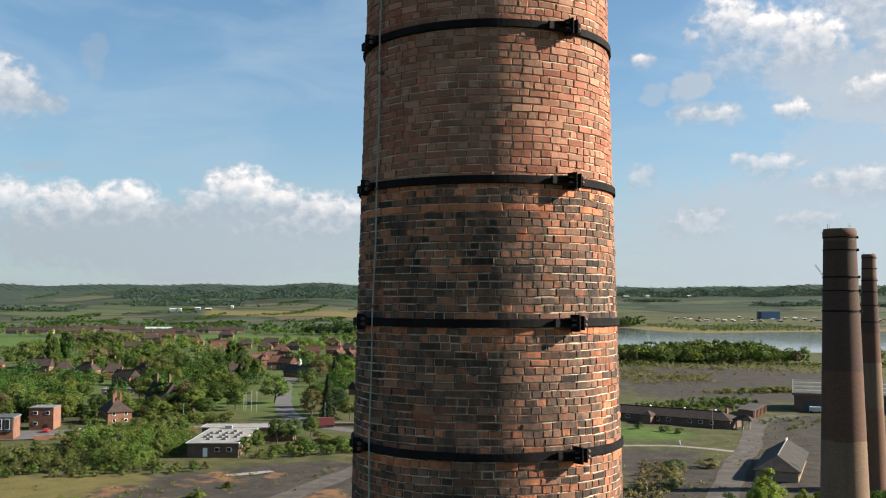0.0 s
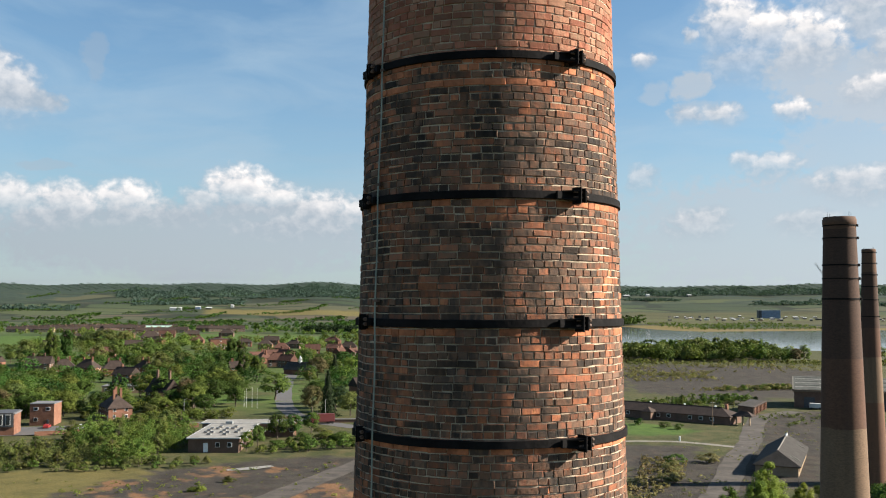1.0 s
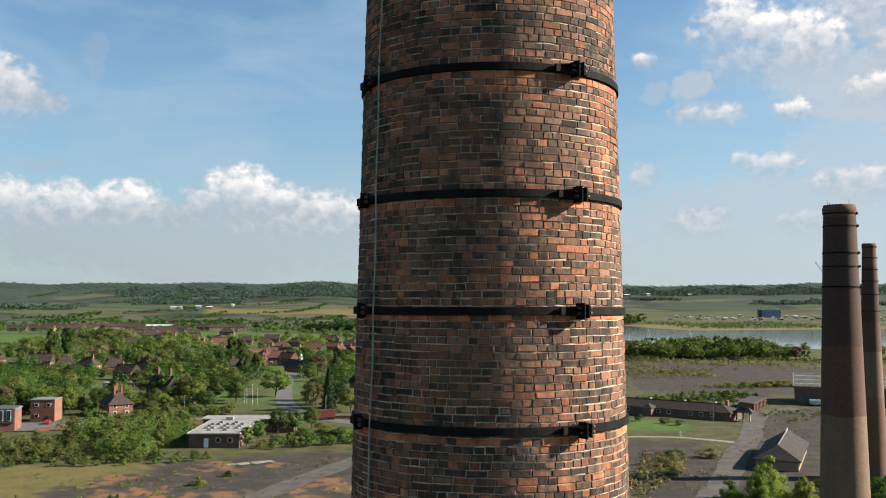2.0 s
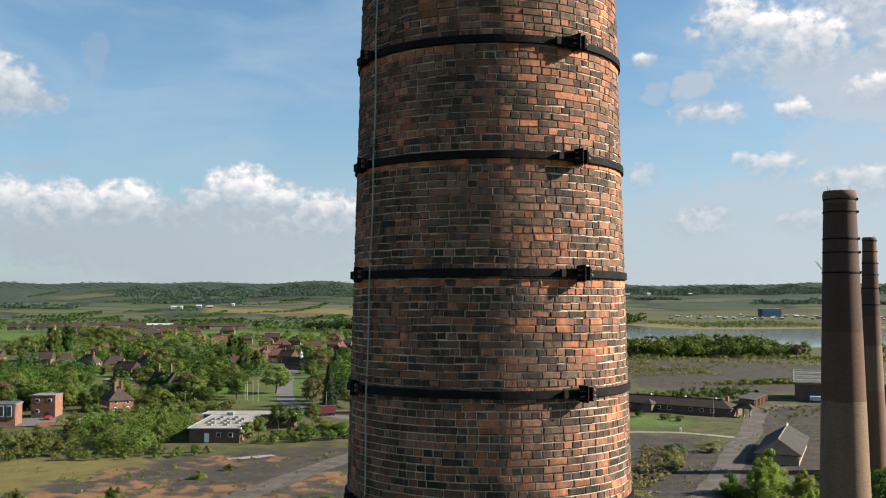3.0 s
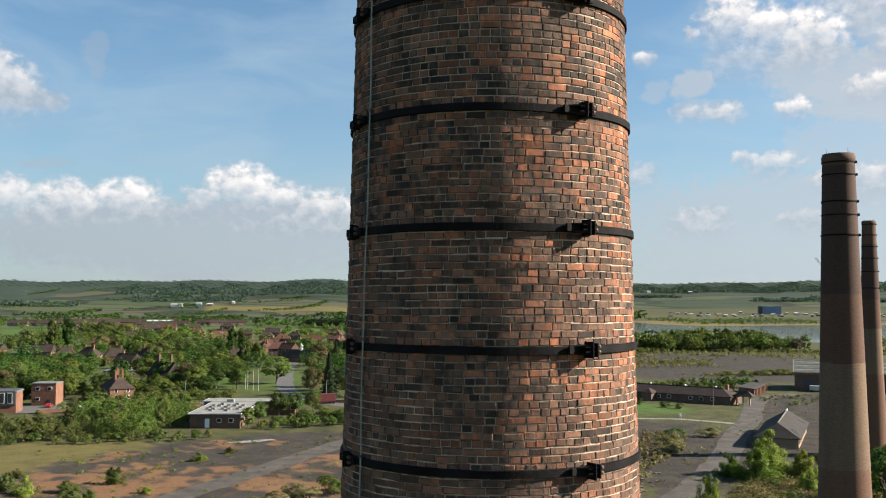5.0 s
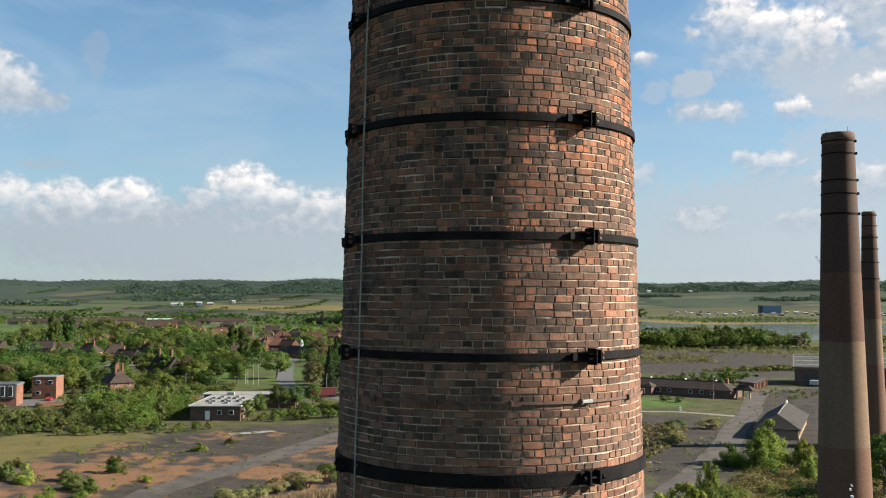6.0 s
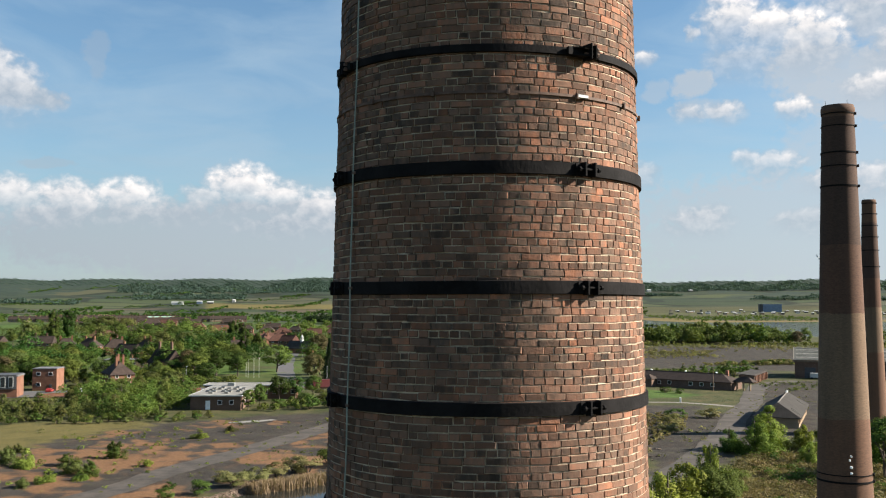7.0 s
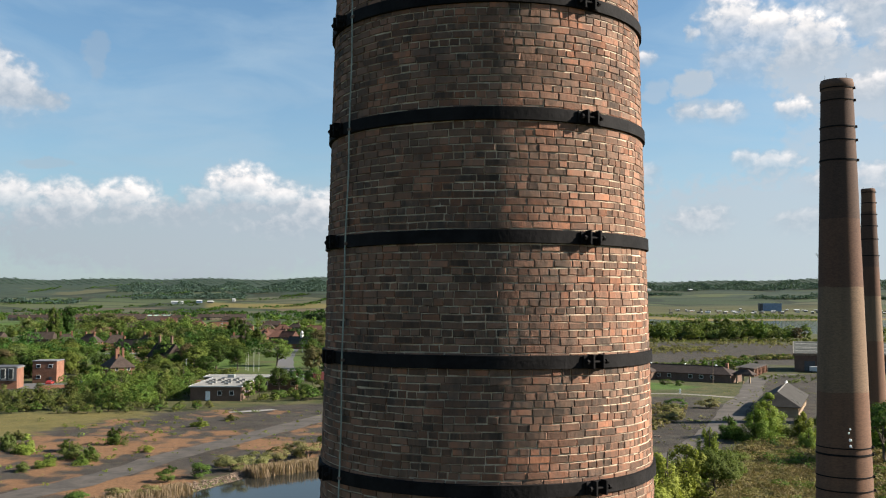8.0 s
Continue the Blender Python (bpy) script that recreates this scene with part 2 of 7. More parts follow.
def leaf_material(name, dark, light, spread=0.45):
    m = Mat(name)
    g = m.make("ShaderNodeNewGeometry").outputs["Random Per Island"]
    o = m.make("ShaderNodeObjectInfo").outputs["Random"]
    dark, light = tuple(0.80 * x for x in dark), tuple(0.80 * x for x in light)
    c = m.mix(m.math("MULTIPLY_ADD", g, 0.7, 0.15), dark, light)
    h = m.make("ShaderNodeHueSaturation")
    m.link(c, h.inputs["Color"])
    tint = m.make("ShaderNodeSeparateColor")
    m.link(m.attr("tint").outputs["Color"], tint.inputs[0])
    m.put(h.inputs["Value"], m.math("ADD", tint.outputs[0], m.math("MULTIPLY_ADD", o, spread, 0.80 - spread / 2)))
    m.put(h.inputs["Hue"], m.math("ADD", tint.outputs[1], m.math("MULTIPLY_ADD", m.math("FRACT", m.math("MULTIPLY", o, 5.7)), 0.060, 0.465)))
    col = h.outputs[0]
    m.finish(col, 0.7, spec=0.06)
    tr = m.make("ShaderNodeBsdfTranslucent")
    m.link(m.mix(1.0, col, (1.5, 1.6, 0.9), "MULTIPLY"), tr.inputs[0])
    mx = m.make("ShaderNodeMixShader")
    mx.inputs[0].default_value = 0.22
    m.link(m.bsdf.outputs[0], mx.inputs[1])
    m.link(tr.outputs[0], mx.inputs[2])
    m.link(mx.outputs[0], m.out.inputs[0])
    return m.m


BRICK = brick_material()
ORANGE_BRICK = plain("orange_brick", (0.31, 0.110, 0.050), 0.92, 0.5, 5.0, 0.006, per_thing=0.5)
MORTAR = plain("lime_mortar", (0.37, 0.30, 0.215), 0.95, 0.5, 2.2, 0.006, fine=40.0)
IRON = plain("tarred_iron", (0.009, 0.008, 0.008), 0.8, 0.5, 4.0, 0.006, 0.0, 0.07)
RUST = plain("rusty_iron", (0.10, 0.062, 0.045), 0.8, 0.45, 9.0, 0.004)
COPPER = plain("weathered_copper", (0.21, 0.23, 0.19), 0.7, 0.3, 6.0, 0.002)
GALV = plain("galvanised_steel", (0.28, 0.29, 0.28), 0.5, 0.2, 8.0, 0.001, 0.3)

# ---- building helpers ----
def part(name, bm, material, parent=None, label="", smooth=False):
    """One bmesh as one mesh object under a thing or a part."""
    me = bpy.data.meshes.new(name)
    bm.to_mesh(me)
    bm.free()
    return mesh_part(name, me, material, parent, label, smooth)


def mesh_part(name, me, material, parent=None, label="", smooth=False):
    for m in material if isinstance(material, (list, tuple)) else [material]:
        if m.name not in me.materials:
            me.materials.append(m)
    if smooth:
        me.polygons.foreach_set("use_smooth", [True] * len(me.polygons))
    ob = new(name, me)
    if parent is not None:
        ob.parent = parent
    if label:
        tagged(ob, label)
    return ob


def raw(name, verts, faces, material, parent=None, label="", smooth=False):
    me = bpy.data.meshes.new(name)
    me.from_pydata([tuple(v) for v in verts], [], [tuple(f) for f in faces])
    me.update()
    return mesh_part(name, me, material, parent, label, smooth)


def thing(name, m, label, category, group="", kind=""):
    ob = new(name)
    ob.empty_display_size = 0.2
    ob.matrix_basis = m
    return tagged(ob, label, category, group, kind)


def add_box(bm, size, m=None, bevel=0.0):
    r = bmesh.ops.create_cube(bm, size=1.0)
    vs = r["verts"]
    bmesh.ops.scale(bm, vec=size, verts=vs)
    if bevel:
        es = list({e for v in vs for e in v.link_edges})
        g = bmesh.ops.bevel(bm, geom=es, offset=bevel, segments=1, affect="EDGES", profile=0.5)
        vs = list({v for f in g["faces"] for v in f.verts} | {v for v in vs if v.is_valid})
    if m is not None:
        bmesh.ops.transform(bm, matrix=m, verts=vs)
    return vs


def add_cyl(bm, r1, r2, h, m=None, seg=12):
    g = bmesh.ops.create_cone(bm, cap_ends=True, segments=seg, radius1=r1, radius2=r2, depth=h)
    if m is not None:
        bmesh.ops.transform(bm, matrix=m, verts=g["verts"])
    return g["verts"]


def lathe(profile, seg, close=False):
    """Turned surface from (radius, z) rows; a closed profile joins its ends."""
    vs, fs = [], []
    for r, z in profile:
        for i in range(seg):
            a = 2 * math.pi * i / seg
            vs.append((r * math.sin(a), -r * math.cos(a), z))
    n = len(profile)
    for j in range(n if close else n - 1):
        k = (j + 1) % n
        for i in range(seg):
            i2 = (i + 1) % seg
            fs.append((j * seg + i, j * seg + i2, k * seg + i2, k * seg + i))
    return vs, fs


# ---- the brick chimney ----
TAPER, R44, CHIMNEY_TOP = 0.02464, 1.336, 52.5


def chimney_radius(z):
    return R44 - TAPER * (z - 44.0)


COURSE = 0.0712
rng = np.random.default_rng(11)


def brick_rows():
    """Every course from the ground up: height, radius, then angle, width of each brick."""
    rows, i, since, wait = [], 0, 0, 4
    n_course = int(CHIMNEY_TOP / COURSE)
    for i in range(n_course):
        z = (i + 0.5) * COURSE
        r = chimney_radius(z)
        since += 1
        clean = z > 45.12
        if since > wait:
            kind, since, wait = "header", 0, int(rng.integers(1, 4))
        else:
            kind = "flemish" if clean and rng.random() < 0.45 else "stretcher"
        girth = 2 * math.pi * r
        if kind == "header":
            widths = np.full(int(round(girth / 0.101)), 0.101)
        elif kind == "stretcher":
            widths = np.full(int(round(girth / 0.199)), 0.199)
            # some stretchers are broken into two halves
            out = []
            for w in widths:
                out += [w / 2, w / 2] if rng.random() < 0.20 else [w]
            widths = np.array(out)
        else:
            n = int(round(girth / 0.300))
            widths = np.tile([0.199, 0.101], n)
        widths = widths * (1 + rng.uniform(-0.05, 0.05, len(widths)))
        ang = widths * (2 * math.pi / widths.sum())
        start = rng.uniform(0, 2 * math.pi)
        rows.append((z, r, start + np.cumsum(ang) - ang / 2, ang))
    return rows


def brick_verts(wid, hgt, deep, chamfer, jit):
    """Corners of a brick: back ring, front ring and the worn front face. x along the wall, y outwards."""
    a, b, c = wid / 2, hgt / 2, chamfer
    back = [(-a, -deep, -b), (a, -deep, -b), (a, -deep, b), (-a, -deep, b)]
    side = [(-a, -c, -b), (a, -c, -b), (a, -c, b), (-a, -c, b)]
    face = [(-a + c, 0, -b + c), (a - c, 0, -b + c), (a - c, 0, b - c), (-a + c, 0, b - c)]
    v = np.array(back + side + face)
    v[4:] += jit
    return v


BRICK_FACES = [(0, 1, 5, 4), (1, 2, 6, 5), (2, 3, 7, 6), (3, 0, 4, 7), (4, 5, 9, 8), (5, 6, 10, 9), (6, 7, 11, 10), (7, 4, 8, 11), (8, 9, 10, 11)]


def brick_normals(wid, r, tip):
    """One normal a corner of each face: the front follows the round of the shaft, the edges are rolled over."""
    a = wid / 2 / r
    out = []
    sides = ((0, 0.25, -1), (1, 0.25, 0), (0, 0.25, 1), (-1, 0.25, 0))
    for k in range(4):
        out += [sides[k]] * 4
    face = {8: (-a + tip, 1, 0), 9: (a + tip, 1, 0), 10: (a + tip, 1, 0), 11: (-a + tip, 1, 0)}
    for k in range(4):
        sx, sy, sz = sides[k]
        edge = (sx * 0.8, 0.6, sz * (0.3 if sz > 0 else 0.8))
        f = BRICK_FACES[4 + k]
        out += [edge, edge, face[f[2]], face[f[3]]]
    out += [face[q] for q in BRICK_FACES[8]]
    n = np.array(out, float)
    return n / np.linalg.norm(n, axis=1, keepdims=True)


def in_patch(z, a):
    """The stretch of wall whose bricks are single pieces."""
    a = (a + math.pi) % (2 * math.pi) - math.pi
    return 39.42 < z < 40.36 and -1.15 < a < 1.15 or 38.30 < z < 39.22 and -1.15 < a < 1.15


def build_chimney():
    th = thing("brick_chimney", pose(0, 0, 0), "tall tapered round chimney of sooty red brick with black iron hoops", "chimney")
    core = [(chimney_radius(z) - 0.0105, z) for z in np.linspace(0, CHIMNEY_TOP, 30)]
    core += [(chimney_radius(CHIMNEY_TOP) - 0.40, CHIMNEY_TOP), (chimney_radius(CHIMNEY_TOP) - 0.40, CHIMNEY_TOP - 6)]
    vs, fs = lathe(core, 128)
    raw("mortar_core", vs, fs, MORTAR, th, "pale lime mortar between the bricks", True)
    verts, faces, count, singles, marks, normals = [], [], 0, [], [], []
    for z, r, angs, widths in brick_rows():
        near = 23.5 < z < 49
        row_jit = rng.uniform(-0.001, 0.001)
        for a, da in zip(angs, widths):
            wid = da * r
            rad = r + row_jit + max(-0.0015, rng.normal(0, 0.0018)) 
            if in_patch(z, a) and len(singles) < 300:
                singles.append((z, rad, a, wid))
                continue
            joint = 0.0085 + rng.uniform(-0.003, 0.005)
            b = brick_verts(wid - joint, COURSE - joint, 0.03, rng.uniform(0.004, 0.0075), rng.normal(0, 0.0017, (8, 3)) * (1.6, 0.8, 1.4) if near else 0)
            tip = rng.normal(0, 0.013)
            ca, sa = math.cos(a), math.sin(a)
            out = rad + b[:, 1] + b[:, 0] * tip
            x = out * sa + b[:, 0] * ca
            y = -out * ca + b[:, 0] * sa
            sag = 0.0035 * math.sin(3 * a + 2.1 * z) + 0.0025 * math.sin(11 * a + 5.3 * z)
            verts.append(np.stack([x, y, b[:, 2] + z + sag + rng.normal(0, 0.0015)], 1))
            n = brick_normals(wid, r, 0.5 * tip)
            normals.append(np.stack([n[:, 0] * ca + n[:, 1] * sa, n[:, 0] * sa - n[:, 1] * ca, n[:, 2]], 1))
            fl = BRICK_FACES
            faces += [tuple(q + count for q in f) for f in fl]
            count += 12
            under = any(0.03 < hz - z < 0.125 for hz in (45.15, 43.83, 42.63, 41.53, 40.43)) or 0.2 < 45.15 - z < 0.3
            marks += [1 if under and rng.random() < 0.72 else 0] * 9
    brick_rest = raw("brickwork", np.concatenate(verts), faces, [BRICK, ORANGE_BRICK], th, "courses of worn sooty red and dark bricks")
    brick_rest.data.polygons.foreach_set("material_index", marks)
    brick_rest.data.normals_split_custom_set(np.concatenate(normals))
    tagged(brick_rest, kind="stuff")
    # single bricks share a few meshes
    kinds = {}
    for z, rad, a, wid in singles:
        key = ("h" if wid < 0.15 else "s") + str(int(rng.integers(0, 3)))
        if key not in kinds:
            w = 0.101 if key[0] == "h" else 0.199
            me = bpy.data.meshes.new("brick")
            v = brick_verts(w - 0.012, COURSE - 0.012, 0.03, 0.006, rng.normal(0, 0.0018, (8, 3)))
            me.from_pydata([tuple(q) for q in v], [], [f[::-1] for f in BRICK_FACES])
            me.materials.append(BRICK)
            n = brick_normals(w, rad, 0).reshape(9, 4, 3)[:, ::-1].reshape(-1, 3)
            me.normals_split_custom_set(n)
            kinds[key] = (me, w)
        me, w = kinds[key]
        ob = new("brick", me)
        ob.parent = th
        ob.matrix_basis = around(rad, a, z) @ Matrix.Diagonal((wid / w, 1, 1, 1))
    return th


# hoops: height of each, and whether it is the wide kind of the lower shaft
HOOPS = [(46.61, 0), (45.15, 0), (43.83, 0), (42.63, 0), (41.53, 0), (40.43, 0), (39.31, 0), (38.20, 0), (37.07, 0), (35.92, 0), (34.80, 0), (33.67, 0), (32.55, 1), (31.44, 1), (30.33, 1), (29.19, 1), (28.04, 1), (26.89, 1), (25.75, 1)]


def around(r, a, z):
    """A pose on the shaft: x along the wall, y outwards, z up."""
    return Matrix.Translation((r * math.sin(a), -r * math.cos(a), z)) @ Matrix.Rotation(a + math.pi, 4, "Z")


def build_hoop(z, wide):
    r = chimney_radius(z) + 0.006
    h, t = (0.125, 0.022) if wide else (0.078, 0.020)
    th = thing("iron_hoop", pose(0, 0, z), "black tarred wide iron hoop with bolted lugs round the chimney" if wide else
               "black tarred iron hoop with bracket clamps round the chimney", "hoop", "hoops round the chimney")
    k = TAPER
    prof = [(r + k * h / 2, -h / 2), (r + t + k * h / 2, -h / 2 + 0.004), (r + t - k * h / 2, h / 2 - 0.004), (r - k * h / 2, h / 2), (r - 0.05, h / 2), (r - 0.05, -h / 2)]
    vs, fs = lathe([(a, b) for a, b in prof], 160, True)
    vs = [(x, y, zz + 0.004 * math.sin(3 * math.atan2(x, -y) + z * 5)) for x, y, zz in vs]
    raw("band", vs, fs, IRON, th)
    for ang, small in ((radians(35), False), (radians(-62), True)):
        m0 = around(r + t, ang, 0)
        if wide:
            for dx in (-0.06, 0.06) if not small else (-0.05, 0.05):
                bm = bmesh.new()
                add_box(bm, (0.026, 0.080, h + 0.01), m0 @ pose(dx, 0.033, 0), 0.005)
                add_box(bm, (0.10, 0.018, h - 0.01), m0 @ pose(dx * 1.5, 0.007, 0), 0.004)
                part("lug", bm, IRON, th)
            bm = bmesh.new()
            add_cyl(bm, 0.012, 0.012, 0.27, m0 @ pose(0, 0.045, 0.0, 0, 90, 0), 8)
            add_cyl(bm, 0.024, 0.024, 0.022, m0 @ pose(0.115, 0.045, 0.0, 0, 90, 0), 6)
            add_cyl(bm, 0.024, 0.024, 0.022, m0 @ pose(-0.115, 0.045, 0.0, 0, 90, 0), 6)
            part("bolt", bm, IRON, th)
        else:
            # cast clamp: upright end plates, two fins that taper out along the hoop, bolts between
            sx = 0.82 if not small else 0.45
            for dx in (0.0, -0.055):
                bm = bmesh.new()
                add_box(bm, (0.016, 0.16 * sx, 0.155 if dx == 0 else 0.13), m0 @ pose(dx, 0.074 * sx, 0), 0.004)
                part("clamp_plate", bm, IRON, th)
            for z0, z1 in ((0.034, 0.050), (-0.050, -0.034)):
                bm = bmesh.new()
                g = [(0.21, 0.002, z0 * 0.7), (0.008, 0.002, z0), (0.008, 0.14 * sx, z0), (0.21, 0.002, z0 * 0.7 + 0.012), (0.008, 0.002, z1), (0.008, 0.14 * sx, z1)]
                w = [bm.verts.new(m0 @ Vector(p)) for p in g]
                for f in ((0, 2, 1), (3, 4, 5), (0, 1, 4, 3), (1, 2, 5, 4), (2, 0, 3, 5)):
                    bm.faces.new([w[i] for i in f])
                bmesh.ops.recalc_face_normals(bm, faces=bm.faces[:])
                part("fin", bm, IRON, th)
            bm = bmesh.new()
            add_box(bm, (0.20, 0.03, 0.075), m0 @ pose(0.11, 0.016, 0), 0.004)
            part("web", bm, IRON, th)
            for dz in (-0.02, 0.03):
                bm = bmesh.new()
                add_cyl(bm, 0.010, 0.010, 0.17, m0 @ pose(-0.03, 0.10 * sx, dz, 0, 90, 0), 8)
                add_cyl(bm, 0.020, 0.020, 0.02, m0 @ pose(-0.105, 0.10 * sx, dz, 0, 90, 0), 6)
                part("bolt", bm, RUST, th)
            bm = bmesh.new()
            add_box(bm, (0.12, 0.03, 0.07), m0 @ pose(-0.12, 0.014, 0), 0.004)
            part("lug", bm, IRON, th)
    return th


def build_conductor():
    """The flat lightning tape down the shaft, with its clips."""
    th = thing("lightning_conductor", pose(0, 0, 0), "pale green copper lightning tape clipped down the brickwork", "conductor")
    a0 = radians(-52.5)
    zs = np.arange(0.3, CHIMNEY_TOP + 0.3, 0.15)
    vs, fs = [], []
    for i, z in enumerate(zs):
        bow = 0.05 * abs(math.sin((z - 43.83) * math.pi / 1.14)) if z < 46 else 0.02
        a = a0 + (0.010 * math.sin(z * 1.7) + 0.006 * math.sin(z * 5.1)) / chimney_radius(z)
        r = chimney_radius(z) + 0.034 - 0.35 * bow * 0.2
        m = around(r, a, z)
        for p in ((-0.011, 0, 0), (0.011, 0, 0), (0.011, 0.006, 0), (-0.011, 0.006, 0)):
            vs.append(m @ Vector(p))
        if i:
            b, c = 4 * (i - 1), 4 * i
            fs += [(b + j, b + (j + 1) % 4, c + (j + 1) % 4, c + j) for j in range(4)]
    raw("tape", vs, fs, COPPER, th)
    for z in np.arange(24.6, 47.5, 1.14):
        bm = bmesh.new()
        add_box(bm, (0.06, 0.04, 0.03), around(chimney_radius(z) + 0.022, a0, z), 0.005)
        part("clip", bm, RUST, th)


def build_strap():
    """The thin copper strap that joins the conductors, with its clips."""
    z0 = 33.25
    th = thing("conductor_strap", pose(0, 0, z0), "thin weathered metal strap clipped round the chimney", "strap")
    r = chimney_radius(z0) + 0.008
    vs, fs = lathe([(r, -0.013), (r + 0.010, -0.013), (r + 0.010, 0.013), (r, 0.013)], 160, True)
    raw("band", vs, fs, RUST, th)
    for a in np.arange(-170, 180, 25.0):
        bm = bmesh.new()
        add_box(bm, (0.03, 0.035, 0.055), around(r + 0.015, radians(a + 2), 0), 0.004)
        part("clip", bm, RUST, th)
    bm = bmesh.new()
    add_box(bm, (0.13, 0.03, 0.035), around(r + 0.02, radians(34), 0), 0.006)
    part("coupling", bm, GALV, th, "bright metal coupling")


build_chimney()
for hz_, wide_ in HOOPS:
    build_hoop(hz_, wide_)
build_conductor()
build_strap()

# ---- ground ----
POND = [(-75, 96), (-58, 118), (-44.9, 140), (-39.1, 154.3), (-29.3, 164), (-12, 172), (4, 164), (8, 140), (0, 112), (-20, 96), (-50, 88)]
LAKE = [(60, 1010), (165, 960), (270, 930), (420, 900), (640, 900), (900, 960), (1020, 1250), (960, 1640), (700, 1690), (565, 1665), (487, 1622), (400, 1585), (349, 1573), (310, 1610), (288, 1700), (268, 1890), (140, 1900), (70, 1600), (50, 1200)]


def poly_dist(px, py, poly):
    """Signed distance to a polygon's edge, inside positive."""
    d = np.full(px.shape, 1e9)
    inside = np.zeros(px.shape, bool)
    n = len(poly)
    for i in range(n):
        (x1, y1), (x2, y2) = poly[i], poly[(i + 1) % n]
        ex, ey = x2 - x1, y2 - y1
        t = np.clip(((px - x1) * ex + (py - y1) * ey) / (ex * ex + ey * ey), 0, 1)
        d = np.minimum(d, np.hypot(px - x1 - t * ex, py - y1 - t * ey))
        cond = ((y1 > py) != (y2 > py)) & (px < (x2 - x1) * (py - y1) / (y2 - y1 + 1e-12) + x1)
        inside ^= cond
    return np.where(inside, d, -d)


def wavy(px, py, s, seed):
    """Cheap smooth noise, about -1 to 1."""
    v = np.zeros(np.shape(px))
    r = random.Random(seed)
    for i in range(6):
        a, f, p = r.uniform(0, 6.28), r.uniform(0.6, 1.9) / s, r.uniform(0, 6.28)
        v = v + np.sin((px * math.cos(a) + py * math.sin(a)) * f * 6.28 + p + 1.3 * np.sin((px * math.sin(a) - py * math.cos(a)) * f * 4.1 + p))
    return v / 3.2


def terrain(px, py):
    d = np.hypot(px, py)
    az = np.degrees(np.arctan2(px, py))
    s = np.clip((d - 2500) / 2000, 0, 1.15)
    crest = 128 + 4 * np.sin(az * 0.35 + 1.0) + 3 * np.sin(az * 1.1) + 16 * np.exp(-((az + 9.3) / 2.4) ** 2)
    z = crest * np.where(s < 1, s ** 1.6, 1 - 0.8 * (s - 1)) + np.clip((d - 300) / 800, 0, 1) * 1.2 * wavy(px, py, 400, 3)
    z = z + 0.12 * wavy(px, py, 30, 5) * np.clip(d / 60, 0, 1)
    if np.any(np.hypot(px + 32, py - 132) < 66):
        z = z - 1.7 * np.clip((poly_dist(px, py, POND) + 2.0) / 3.2, 0, 1)
    if not np.any(np.hypot(px - 520, py - 1400) < 960):
        return z
    lake = poly_dist(px, py, LAKE)
    z = np.where(lake > -40, z * np.clip(-lake / 40, 0, 1) - 1.5 * np.clip(lake / 12, 0, 1), z)
    return z


def ground_at(x, y):
    """Height of the land at one place."""
    return float(terrain(np.array([float(x)]), np.array([float(y)]))[0])


SITE = [(-170, 120), (-124, 232), (-98, 245), (-79, 245), (-62, 262), (-44, 268), (-20, 262), (-10, 180), (-28, 168), (-46, 146), (-60, 120), (-100, 100)]
GRASS_L = [(-190, 175), (-126, 236), (-98, 247), (-82, 246), (-86, 228), (-96, 200), (-104, 186), (-130, 176)]
YARD_R = [(28, 160), (32, 215), (36, 294), (66, 296), (60, 268), (82, 300), (92, 340), (104, 380), (122, 392), (140, 396), (150, 330), (112, 262), (96, 236), (70, 222), (52, 196), (44, 170)]
YARD_FAR = [(70, 480), (60, 640), (100, 700), (200, 690), (230, 560), (190, 470), (130, 440), (112, 420), (96, 440)]
LAWNS = [[(38, 318), (53, 314), (68, 320), (74, 328), (66, 345), (56, 352), (40, 352)], [(-152, 470), (-118, 408), (-104, 412), (-116, 470), (-132, 500)],
         [(-640, 900), (-440, 900), (-460, 1180), (-700, 1250)], [(-420, 1100), (-180, 1100), (-160, 1300), (-430, 1340)], [(-230, 640), (-190, 640), (-200, 700), (-250, 700)]]
HEATH = [(20, 104), (26, 140), (42, 172), (52, 196), (76, 216), (110, 222), (120, 160), (84, 96)]
DRY_FIELDS = [[(-830, 2780), (-230, 2780), (-250, 3100), (-900, 3080)]]


def ring_radii():
    r, out = 6.0, [0.5, 3.0]
    while r < 4800:
        out.append(r)
        r += 2.2 if r < 110 else (r * 0.0085 if r < 420 else r * 0.02)
    return out + [4850.0]


